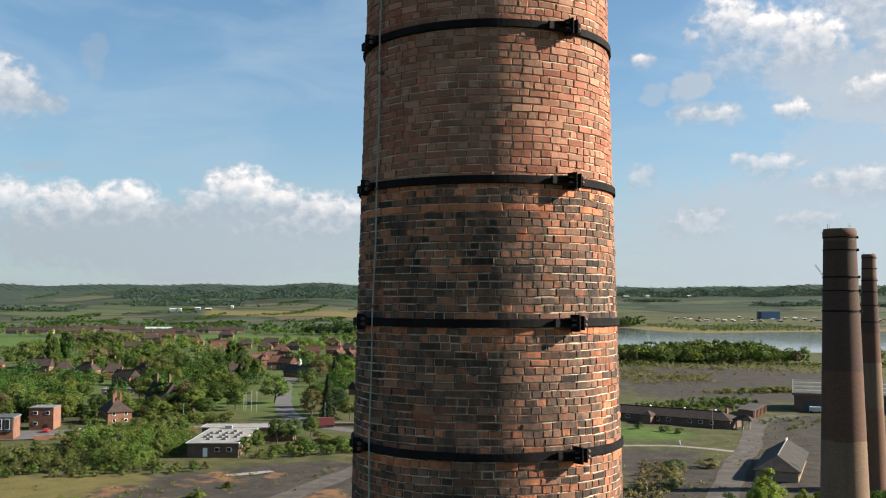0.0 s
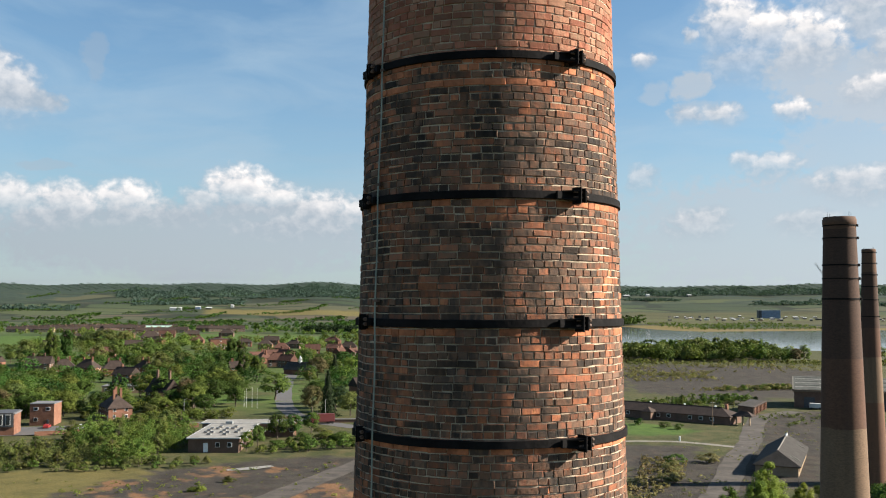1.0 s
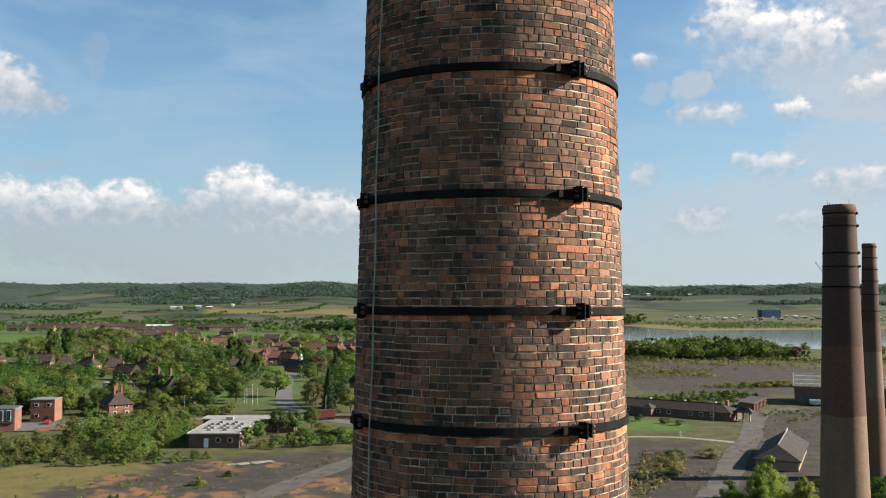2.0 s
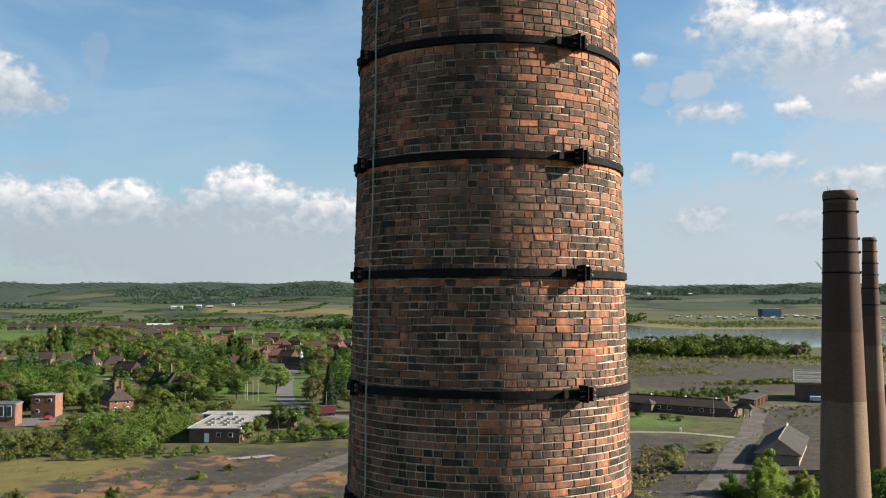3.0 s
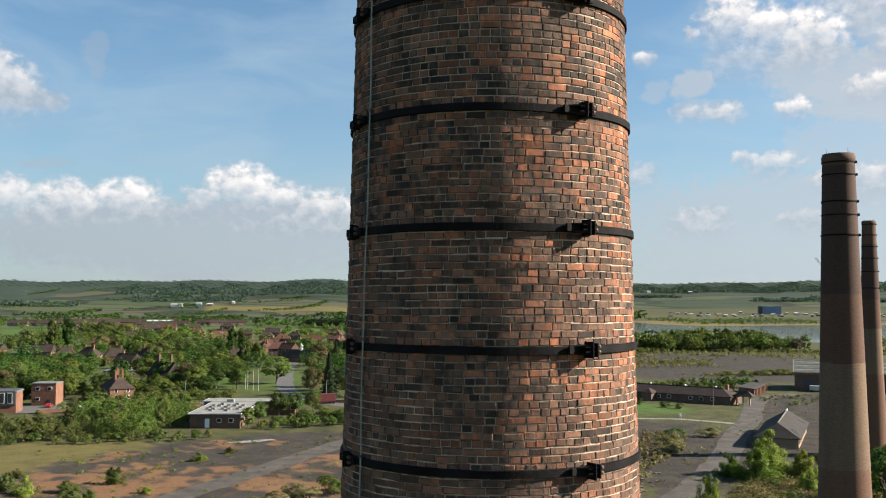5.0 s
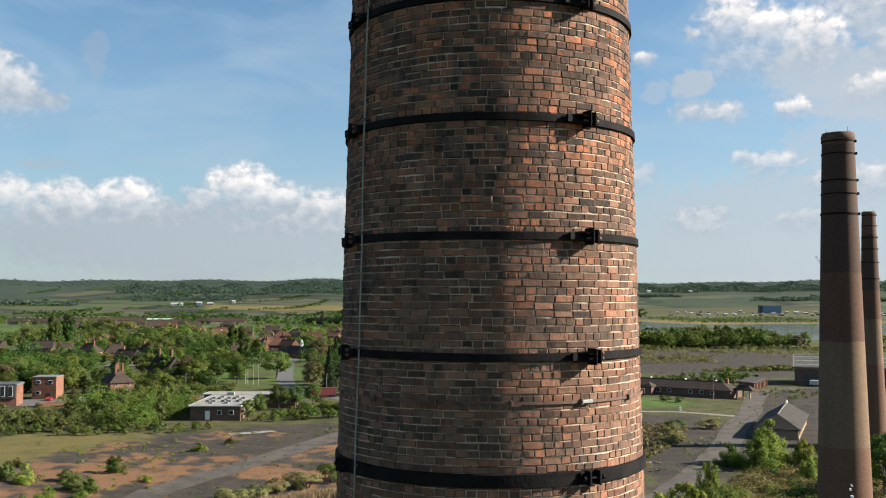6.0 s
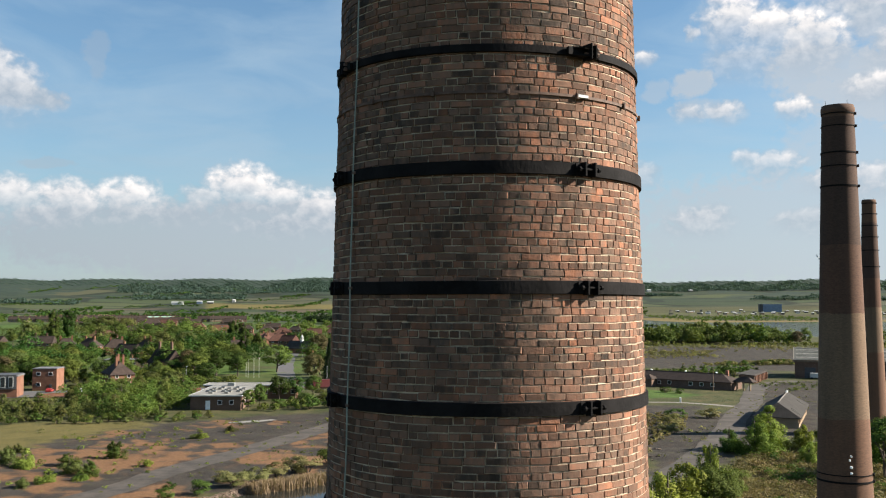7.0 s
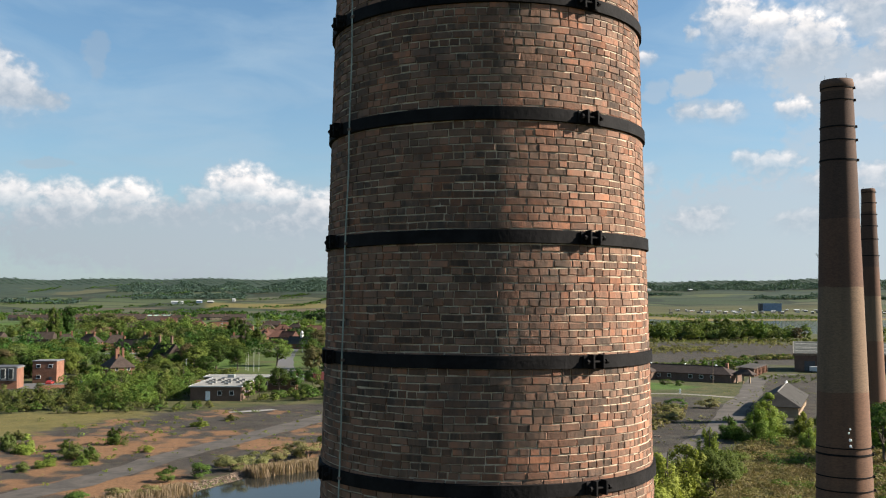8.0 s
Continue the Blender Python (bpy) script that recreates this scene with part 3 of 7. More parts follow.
def build_ground():
    radii = np.array(ring_radii())
    az = np.concatenate([np.linspace(-36, 34, 330), np.linspace(38, 320, 60)])
    n, k = len(radii), len(az)
    rr, aa = np.meshgrid(radii, np.radians(az), indexing="ij")
    px, py = (rr * np.sin(aa)).ravel(), (rr * np.cos(aa)).ravel()
    pz = terrain(px, py)
    faces = []
    for i in range(n - 1):
        for j in range(k):
            j2 = (j + 1) % k
            faces.append((i * k + j, i * k + j2, (i + 1) * k + j2, (i + 1) * k + j))
    faces.append(tuple(range(k))[::-1])
    ob = raw("ground", np.stack([px, py, pz], 1), [f[::-1] for f in faces], GROUND, smooth=True)
    tagged(ob, "scrubby wasteland, yards, fields and wooded hills to the horizon", "ground", kind="structure")
    # what covers the land: hard standing, red brick earth, mown grass, bare or dry field
    edge = 2.5 * wavy(px, py, 14, 8) + 1.2 * wavy(px, py, 5, 9)
    site = np.clip((poly_dist(px, py, SITE) + edge) / 3, 0, 1)
    rough_grass = np.clip((poly_dist(px, py, GRASS_L) + 1.4 * edge) / 5, 0, 1)
    yard = np.clip((poly_dist(px, py, YARD_R) + edge) / 3, 0, 1)
    yard2 = np.clip((poly_dist(px, py, YARD_FAR) + 4 * edge) / 8, 0, 1)
    red = np.clip(0.9 * wavy(px, py, 38, 21) + 0.7 * wavy(px, py, 13, 22) + 0.35 * wavy(px, py, 5, 23) + np.clip((py - 225) / -50, -1.2, 0.6) - 0.2, 0, 1) * site * (1 - rough_grass)
    hard = np.clip(site * (1 - rough_grass) + yard + yard2, 0, 1)
    lawn = np.zeros(px.shape)
    for pl in LAWNS:
        lawn = np.maximum(lawn, np.clip((poly_dist(px, py, pl) + 0.5 * edge) / 4, 0, 1))
    lawn = np.maximum(lawn, 0.75 * np.clip((py - 350) / 60, 0, 1) * np.clip((-px - 20) / 40, 0, 1) * (py < 1500) * np.clip(0.7 + 0.6 * wavy(px, py, 40, 31), 0, 1))
    dry = rough_grass * 0.75
    dry = np.maximum(dry, 0.95 * np.clip((poly_dist(px, py, HEATH) + edge) / 4, 0, 1) * np.clip(0.75 + 0.5 * wavy(px, py, 9, 12), 0, 1))
    for pl in DRY_FIELDS:
        dry = np.maximum(dry, np.clip((poly_dist(px, py, pl) + 8 * wavy(px, py, 90, 4)) / 25, 0, 1))
    slope = np.clip(poly_dist(px, py, [(300, 2150), (900, 2100), (1250, 2500), (1050, 3000), (420, 3080), (250, 2700)]) / 60, 0, 1)
    dry = np.maximum(dry, 0.35 * slope)
    lake = poly_dist(px, py, LAKE)
    shore = np.clip(2.0 - np.abs(lake + 50) / 40, 0, 1) * (py > 1200)
    dry = np.maximum(dry, shore)
    red = np.maximum(red, 0.75 * shore)
    at = ob.data.color_attributes.new("cover", "FLOAT_COLOR", "POINT")
    at.data.foreach_set("color", np.stack([hard, red, lawn, dry], 1).astype(np.float32).ravel())
    return ob


def ground_material():
    m = Mat("open_land")
    a = m.attr("cover")
    sp = m.make("ShaderNodeSeparateColor")
    m.link(a.outputs["Color"], sp.inputs[0])
    hard, red, lawn, dry = sp.outputs[0], sp.outputs[1], sp.outputs[2], a.outputs["Alpha"]
    pos = m.pos()
    n_big, n_mid, n_fine = m.noise(0.02, 5, 0.6), m.noise(0.16, 6, 0.62), m.noise(1.3, 6, 0.65)
    grit = m.noise(6, 4, 0.7)
    scrub = m.ramp(m.math("ADD", m.math("MULTIPLY", n_mid, 0.6), m.math("MULTIPLY", n_fine, 0.4)), (0.32, (0.036, 0.046, 0.016)), (0.47, (0.062, 0.070, 0.024)), (0.58, (0.105, 0.096, 0.042)), (0.70, (0.15, 0.118, 0.064)))
    # far fields: plots of grass, corn and plough
    vo = m.make("ShaderNodeTexVoronoi", feature="F1")
    mp = m.make("ShaderNodeMapping")
    mp.inputs["Rotation"].default_value = (0, 0, 0.4)
    mp.inputs["Scale"].default_value = (0.0024, 0.0050, 0.0)
    m.link(pos, mp.inputs[0])
    m.link(mp.outputs[0], vo.inputs["Vector"])
    vo.inputs["Scale"].default_value = 1.0
    vs = m.make("ShaderNodeSeparateColor")
    m.link(vo.outputs["Color"], vs.inputs[0])
    plots = m.ramp(vs.outputs[0], (0.0, (0.040, 0.060, 0.032)), (0.25, (0.058, 0.080, 0.038)), (0.45, (0.040, 0.054, 0.034)), (0.62, (0.080, 0.098, 0.046)), (0.80, (0.092, 0.092, 0.056)), (0.93, (0.115, 0.086, 0.064)), interp="CONSTANT")
    plots = m.mix(m.range(n_mid, 0.3, 0.7, 0, 0.35), plots, (0.06, 0.085, 0.028))
    vo2 = m.make("ShaderNodeTexVoronoi", feature="DISTANCE_TO_EDGE")
    m.link(mp.outputs[0], vo2.inputs["Vector"])
    vo2.inputs["Scale"].default_value = 1.0
    plots = m.mix(m.range(vo2.outputs["Distance"], 0.075, 0.045), plots, (0.022, 0.032, 0.018))
    d = m.make("ShaderNodeVectorMath", operation="LENGTH")
    m.link(pos, d.inputs[0])
    far = m.range(d.outputs["Value"], 700, 1500)
    # woods on the far hills: distance haze is put into their bluish base colours
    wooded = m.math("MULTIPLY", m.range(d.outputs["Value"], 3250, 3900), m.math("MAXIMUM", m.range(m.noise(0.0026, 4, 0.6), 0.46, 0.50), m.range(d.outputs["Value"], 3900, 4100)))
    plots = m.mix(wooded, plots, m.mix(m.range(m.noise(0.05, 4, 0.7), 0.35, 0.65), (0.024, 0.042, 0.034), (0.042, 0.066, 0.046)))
    c = m.mix(far, scrub, plots)
    tuft = m.range(n_fine, 0.56, 0.66)
    asphalt = m.mix(m.range(n_mid, 0.35, 0.65), (0.034, 0.029, 0.025), (0.062, 0.053, 0.045))
    asphalt = m.mix(m.range(grit, 0.45, 0.7, 0, 0.5), asphalt, (0.090, 0.080, 0.070))
    weedy = m.math("MULTIPLY", m.range(m.noise(0.33, 6, 0.7), 0.54, 0.66), m.math("MULTIPLY_ADD", tuft, 0.6, 0.4))
    asphalt = m.mix(m.math("MULTIPLY", weedy, 0.85), asphalt, (0.095, 0.100, 0.040))
    c = m.mix(hard, c, asphalt)
    earth = m.mix(m.range(n_fine, 0.3, 0.7), (0.175, 0.092, 0.046), (0.275, 0.150, 0.078))
    c = m.mix(m.range(m.math("ADD", red, m.math("MULTIPLY_ADD", m.noise(0.16, 9, 0.72, stretch=(1.6, 0.7, 1.0)), 1.7, -0.85)), 0.0, 0.95, 0, 0.92), c, earth)
    grass = m.mix(m.range(n_mid, 0.35, 0.65), (0.060, 0.110, 0.020), (0.088, 0.145, 0.028))
    c = m.mix(lawn, c, grass)
    straw = m.mix(m.range(n_fine, 0.3, 0.7), (0.14, 0.118, 0.036), (0.20, 0.160, 0.056))
    c = m.mix(m.math("MULTIPLY", dry, m.range(n_mid, 0.2, 0.6, 0.45, 1.0)), c, straw)
    c = m.mix(1.0, c, (0.68, 0.67, 0.64), "MULTIPLY")
    return m.finish(c, 0.95, m.math("ADD", n_fine, grit), 0.12, spec=0.15)


def water_material(name, colour, rough, ripple, swell=0.015, spec=0.5):
    m = Mat(name)
    n = m.noise(ripple, 3, 0.5, stretch=(1, 2.5, 1))
    m.finish(colour, rough, n, swell, spec=spec)
    m.bsdf.inputs["IOR"].default_value = 1.33
    return m.m


def flat_poly(name, poly, z, material, label, category, kind="structure"):
    bm = bmesh.new()
    f = bm.faces.new([bm.verts.new((x, y, z)) for x, y in poly])
    if f.calc_area() and f.normal.z < 0:
        f.normal_flip()
    bmesh.ops.triangulate(bm, faces=bm.faces[:])
    ob = part(name, bm, material)
    return tagged(ob, label, category, kind=kind)


def ribbon(name, line, width, material, label, category="road", lift=0.05, kerb=0.0):
    """A strip of road along a line, on the land."""
    pts = [Vector(p) for p in line]
    fine = []
    for i in range(len(pts) - 1):
        for k in range(8):
            t = k / 8
            p0, p1, p2, p3 = pts[max(i - 1, 0)], pts[i], pts[i + 1], pts[min(i + 2, len(pts) - 1)]
            fine.append(0.5 * (2 * p1 + (p2 - p0) * t + (2 * p0 - 5 * p1 + 4 * p2 - p3) * t * t + (3 * p1 - p0 - 3 * p2 + p3) * t ** 3))
    fine.append(pts[-1])
    vs, fs = [], []
    for i, p in enumerate(fine):
        d = (fine[min(i + 1, len(fine) - 1)] - fine[max(i - 1, 0)]).normalized()
        nrm = Vector((-d.y, d.x))
        for j in range(5):
            s = (j / 4 - 0.5) * width * (1 + 0.06 * math.sin(i * 1.3 + j))
            q = p + nrm * s
            z = ground_at(q.x, q.y) + lift
            vs.append((q.x, q.y, z))
        if i:
            b = 5 * (i - 1)
            fs += [(b + j, b + 5 + j, b + 6 + j, b + 1 + j) for j in range(4)]
    ob = raw(name, vs, [f[::-1] for f in fs], material)
    return tagged(ob, label, category, kind="structure")


GROUND = ground_material()
POND_WATER = water_material("pond_water", (0.020, 0.020, 0.017), 0.05, 1.2, 0.006, 0.2)
LAKE_WATER = water_material("lake_water", (0.13, 0.15, 0.16), 0.06, 0.35, 0.004, 1.0)
TRACK = plain("worn_asphalt", (0.052, 0.043, 0.035), 0.95, 0.45, 0.22, 0.01, fine=2.0)
TARMAC = plain("tarmac", (0.076, 0.072, 0.071), 0.92, 0.15, 0.5, 0.006, fine=8.0)
CONCRETE = plain("concrete", (0.163, 0.148, 0.125), 0.9, 0.2, 0.5, 0.006, fine=6.0)
FLOOD = plain("dried_silt", (0.21, 0.195, 0.175), 0.6, 0.2, 0.4, 0.004)
build_ground()
flat_poly("pond", POND, -0.55, POND_WATER, "dark still pond with a reed bank", "water")
flat_poly("lake", LAKE, -0.30, LAKE_WATER, "pale lake that mirrors the sky", "water")
ribbon("track_road", [(-76, 118), (-67, 136), (-62, 152), (-58.7, 170), (-53, 187.5), (-46.4, 211), (-41, 231), (-33, 258), (-22, 300)], 7.0, TRACK, "worn grey asphalt works track with red dust edges")
ribbon("yard_road", [(16, 128), (24, 150), (34, 172), (46, 200), (57, 230), (69, 268), (81, 300), (93, 340), (106, 374), (124, 392)], 7.0, TRACK, "worn asphalt road through the works yard")
ribbon("village_road", [(-42, 330), (-64, 350), (-80, 386), (-93, 440), (-108, 520), (-120, 600)], 7.5, TARMAC, "grey tarmac village road past the flagpoles")
ribbon("front_road", [(-210, 286), (-150, 309), (-105, 340), (-66, 353), (-20, 356), (40, 362)], 7.0, TARMAC, "grey tarmac road along the works front")
ribbon("concrete_path", [(36, 300), (54, 303), (66, 298), (78, 290)], 3.0, CONCRETE, "pale concrete path beside the mown grass")
flat_poly("concrete_slab", [(-66, 240.5), (-60, 243), (-55.5, 248), (-57, 249.5), (-62, 246.5), (-67, 242.5)], 0.17, FLOOD, "pale dried puddle on the asphalt yard", "puddle")

# ---- the two further chimneys ----
def stack_material(name, rows):
    """Brick of a shaft far off, laid round it by its own map, with a change of brick at some heights."""
    m = Mat(name)
    uv = m.make("ShaderNodeUVMap", uv_map="shaft").outputs[0]
    z = m.sep(m.pos())[2]
    b = m.make("ShaderNodeTexBrick")
    m.link(uv, b.inputs["Vector"])
    for key, val in (("Scale", 1.0), ("Brick Width", 0.225), ("Row Height", 0.075), ("Mortar Size", 0.006), ("Bias", 0.0)):
        b.inputs[key].default_value = val
    b.inputs["Color1"].default_value, b.inputs["Color2"].default_value = (0.75, 0.75, 0.75, 1), (1.25, 1.2, 1.15, 1)
    b.inputs["Mortar"].default_value = (1.3, 1.3, 1.25, 1)
    zz = m.math("MULTIPLY", m.math("ADD", z, m.math("MULTIPLY_ADD", m.noise(0.5, 3), 0.5, -0.25)), 1 / 60)
    base = m.ramp(zz, *[(h / 60, c) for h, c in rows], interp="CONSTANT")
    streak = m.noise(0.6, 5, 0.6, stretch=(1.5, 1.5, 0.12))
    c = m.mix(m.range(streak, 0.35, 0.7, 0, 0.55), base, m.mix(0.55, base, (0.035, 0.028, 0.025)))
    c = m.mix(0.8, c, m.mix(1.0, c, b.outputs["Color"], "MULTIPLY"))
    return m.finish(c, 0.9, m.noise(9, 4), 0.01, spec=0.2)


STACK_BRICK = stack_material("stack_brick", [(0, (0.118, 0.064, 0.041)), (19.4, (0.136, 0.091, 0.060)), (30.2, (0.088, 0.048, 0.033)), (37.2, (0.060, 0.036, 0.027)), (50.6, (0.098, 0.057, 0.039))])


def build_stack(x, y, top, r_top, taper, bands, label, plates):
    th = thing("brick_chimney", pose(x, y, 0), label, "chimney", "chimneys in the row")
    seg = 72
    prof = [(r_top + taper * (top - z), z) for z in np.linspace(-0.5, top - 0.9, 24)]
    rt = r_top
    prof += [(rt + 0.03, top - 0.88), (rt + 0.10, top - 0.80), (rt + 0.10, top - 0.28), (rt + 0.03, top - 0.2), (rt + 0.02, top), (rt - 0.35, top), (rt - 0.4, top - 5)]
    vs, fs = lathe(prof, seg)
    ob = raw("shaft", vs, fs, STACK_BRICK, th, smooth=True)
    uv = ob.data.uv_layers.new(name="shaft")
    for lp in ob.data.loops:
        vx, vy, vz = vs[lp.vertex_index]
        a = (lp.vertex_index % seg) / seg * 2 * math.pi
        uv.data[lp.index].uv = (a * 2.2, vz)
    for z, h in bands:
        r = r_top + taper * (top - z) + 0.005
        v2, f2 = lathe([(r, z - h / 2), (r + 0.06, z - h / 2), (r + 0.06, z + h / 2), (r, z + h / 2)], seg, True)
        raw("iron_band", v2, f2, IRON, th)
        bm = bmesh.new()
        add_box(bm, (0.3, 0.22, 0.26), around(r + 0.1, radians(62), z), 0.02)
        part("clamp", bm, IRON, th)
    for a in (20, 110, 200, 290):
        bm = bmesh.new()
        add_cyl(bm, 0.025, 0.012, 0.5, around(rt - 0.1, radians(a), top + 0.24), 6)
        part("lightning_rod", bm, IRON, th)
    for a, z, w, h in plates:
        bm = bmesh.new()
        add_box(bm, (0.75 * w, 0.16, 0.75 * h), around(r_top + taper * (top - z) + 0.10, radians(a), z), 0.03)
        part("antenna_panel", bm, MATS["white_paint"], th, "small white antenna panel")
    return th


plain("white_paint", (0.72, 0.72, 0.70), 0.6, 0.1, 2.0, 0.001)
build_stack(35.2 + 1.5, 93.5, 51.9, 1.58, 0.0285, [(51.0, 0.12), (49.7, 0.10), (46.9, 0.14), (45.5, 0.10), (43.4, 0.16), (13.9, 0.10), (13.2, 0.20), (11.0, 0.12), (9.6, 0.12), (8.0, 0.12)],
            "tall tapered sooty brick chimney with iron bands", [(-9, 15.5, 0.22, 0.28), (-6, 15.9, 0.22, 0.25), (-6, 14.8, 0.34, 0.34), (-6, 14.2, 0.30, 0.28)])
build_stack(92.5, 232.0, 56.3, 1.55, 0.0300, [(55.4, 0.2), (52.8, 0.2), (50.0, 0.2), (47.2, 0.2), (44, 0.2), (40, 0.2)], "distant tapered sooty brick chimney with iron bands", [])

# ---- trees and scrub ----
LEAF = {
    "dark": leaf_material("leaf_dark", (0.030, 0.058, 0.012), (0.085, 0.134, 0.028)),
    "mid": leaf_material("leaf_mid", (0.054, 0.092, 0.017), (0.140, 0.188, 0.042)),
    "pale": leaf_material("leaf_pale", (0.084, 0.110, 0.027), (0.175, 0.196, 0.062)),
    "fir": leaf_material("leaf_fir", (0.012, 0.026, 0.012), (0.035, 0.062, 0.024), 0.3),
    "copper": leaf_material("leaf_copper", (0.040, 0.018, 0.018), (0.085, 0.035, 0.032), 0.2),
    "dun": leaf_material("leaf_dun", (0.085, 0.072, 0.032), (0.165, 0.140, 0.064)),
    "spring": leaf_material("leaf_spring", (0.130, 0.185, 0.030), (0.270, 0.335, 0.070), 0.4),
    # far foliage, its green tinted bluish to imitate distance haze
    "ridge": leaf_material("leaf_ridge_hazed", (0.050, 0.082, 0.066), (0.074, 0.112, 0.086), 0.1),
    "heath": leaf_material("leaf_heath", (0.150, 0.145, 0.055), (0.285, 0.258, 0.110), 0.1),
}
BARK = plain("bark", (0.085, 0.068, 0.052), 0.95, 0.35, 4.0, 0.02)


def leaf_quads(cent, size, out, g, bias=0.72):
    """Small bent leaf sprays at the points, turned mostly outwards."""
    n = len(cent)
    nrm = g.normal(0, 1, (n, 3))
    nrm /= np.linalg.norm(nrm, axis=1, keepdims=True)
    nrm = nrm * (1 - bias) + out * bias + np.array([0, 0, 0.18])
    nrm /= np.linalg.norm(nrm, axis=1, keepdims=True) + 1e-9
    t = np.cross(nrm, g.normal(0, 1, (n, 3)))
    t /= np.linalg.norm(t, axis=1, keepdims=True) + 1e-9
    b = np.cross(nrm, t)
    s = (size * g.uniform(0.6, 1.35, n))[:, None]
    w = s * g.uniform(0.45, 0.8, n)[:, None]
    v = np.stack([cent - t * s * 0.5, cent - b * w * 0.5 - nrm * s * 0.10, cent + t * s * 0.5 - nrm * s * 0.16, cent + b * w * 0.5 - nrm * s * 0.10], 1)
    return v.reshape(-1, 3)


def crown_points(kind, count, g):
    """Points and outward ways of a crown 1 high and about 1 wide, base of the leaves near 0."""
    pts, outs = [], []
    if kind == "fir":
        h = g.power(0.75, count) * 0.0 + g.random(count) ** 1.5
        tier = np.floor(h * 11) / 11
        frac = h * 11 - np.floor(h * 11)
        rad = (1 - tier) * 0.30 * (1.05 - 0.55 * frac) + 0.015
        a = g.uniform(0, 6.283, count)
        rr = rad * np.sqrt(g.uniform(0.35, 1.0, count)) * (1 + 0.18 * np.sin(a * 5 + tier * 40))
        p = np.stack([rr * np.cos(a), rr * np.sin(a), 0.04 + 0.96 * h - 0.06 * rr], 1)
        o = np.stack([np.cos(a), np.sin(a), np.full(count, 0.3)], 1)
        return p, o / np.linalg.norm(o, axis=1, keepdims=True)
    if kind == "sapling":
        stems = [(0.0, 0.0, 1.0)] + [(g.uniform(-0.30, 0.30), g.uniform(-0.30, 0.30), g.uniform(0.45, 0.92)) for _ in range(8)]
        for i in range(54):
            sx, sy, top = stems[i % 9]
            z = top * g.uniform(0.06, 0.97)
            rad = 0.20 * math.sin(math.pi * (0.16 + 0.80 * z / top)) ** 0.8
            a, k = g.uniform(0, 6.283), math.sqrt(g.uniform(0.05, 1.0))
            o = g.normal(0, 1, (count // 54, 3))
            o /= np.linalg.norm(o, axis=1, keepdims=True)
            r = (0.045 + 0.075 * (1 - z)) * g.uniform(0.4, 1.3, len(o)) ** 0.7
            pts.append(np.array([sx * (1 - 0.4 * z) + rad * k * math.cos(a), sy * (1 - 0.4 * z) + rad * k * math.sin(a), z]) + o * r[:, None] * np.array([1, 1, 1.5]))
            outs.append(o * 0.6 + np.array([math.cos(a), math.sin(a), 0.2]) * 0.4)
        p = np.concatenate(pts)
        p[:, 2] = np.clip(p[:, 2], 0.01, 1.0)
        return p, np.concatenate(outs)
    sh = {"round": (0.50, 0.45, 0.54, 48), "oval": (0.36, 0.49, 0.51, 40), "poplar": (0.15, 0.47, 0.52, 26), "willow": (0.50, 0.46, 0.50, 48),
          "bush": (0.60, 0.50, 0.45, 14), "birch": (0.27, 0.50, 0.50, 26)}[kind]
    rx, rz, cz, blobs = sh
    blobs = min(blobs, max(4, count // 5))
    centres = []
    for i in range(blobs):
        a, c = g.uniform(0, 6.283), g.uniform(-0.85, 1.0)
        s = math.sqrt(max(0.0, 1 - c * c)) * g.uniform(0.55, 0.84)
        k = g.uniform(0.85, 1.12)
        centres.append((rx * s * math.cos(a) * k, rx * s * math.sin(a) * k, cz + rz * c * g.uniform(0.55, 0.82), rx * (g.uniform(0.20, 0.36) if blobs > 35 else g.uniform(0.26, 0.48))))
    each = count // blobs
    for x, y, z, r in centres:
        o = g.normal(0, 1, (each, 3))
        o /= np.linalg.norm(o, axis=1, keepdims=True)
        o[:, 2] = np.where(o[:, 2] < -0.3, -o[:, 2] * 0.4, o[:, 2])
        rad = r * g.uniform(0.55, 1.10, each) ** 0.6
        p = np.array([x, y, z]) + o * rad[:, None] * np.array([1, 1, 0.85 if kind != "poplar" else 1.8])
        if kind == "willow":
            p[:, 2] -= 0.10 * g.random(each) ** 2
        pts.append(p)
        w = p - np.array([0, 0, cz - 0.12])
        w /= np.linalg.norm(w, axis=1, keepdims=True) + 1e-9
        outs.append(0.5 * o + 0.5 * w)
    p, o = np.concatenate(pts), np.concatenate(outs)
    p[:, 2] = np.maximum(p[:, 2], 0.02)
    return p, o


def mesh_from(name, verts, faces, material):
    me = bpy.data.meshes.new(name)
    if faces is None:
        v = np.asarray(verts, np.float32)
        n = len(v) // 4
        me.vertices.add(4 * n)
        me.vertices.foreach_set("co", v.ravel())
        me.loops.add(4 * n)
        me.loops.foreach_set("vertex_index", np.arange(4 * n, dtype=np.int32))
        me.polygons.add(n)
        me.polygons.foreach_set("loop_start", np.arange(0, 4 * n, 4, dtype=np.int32))
        me.update(calc_edges=True)
    else:
        me.from_pydata([tuple(v) for v in verts], [], [tuple(f) for f in faces])
    me.materials.append(material)
    return me


def limb(vs, fs, p, q, r1, r2, seg=6):
    p, q = Vector(p), Vector(q)
    d = (q - p).normalized()
    u = d.orthogonal().normalized()
    w = d.cross(u)
    b = len(vs)
    for c, r in ((p, r1), (q, r2)):
        for i in range(seg):
            a = 6.283 * i / seg
            vs.append(c + (u * math.cos(a) + w * math.sin(a)) * r)
    fs += [(b + i, b + (i + 1) % seg, b + seg + (i + 1) % seg, b + seg + i) for i in range(seg)]


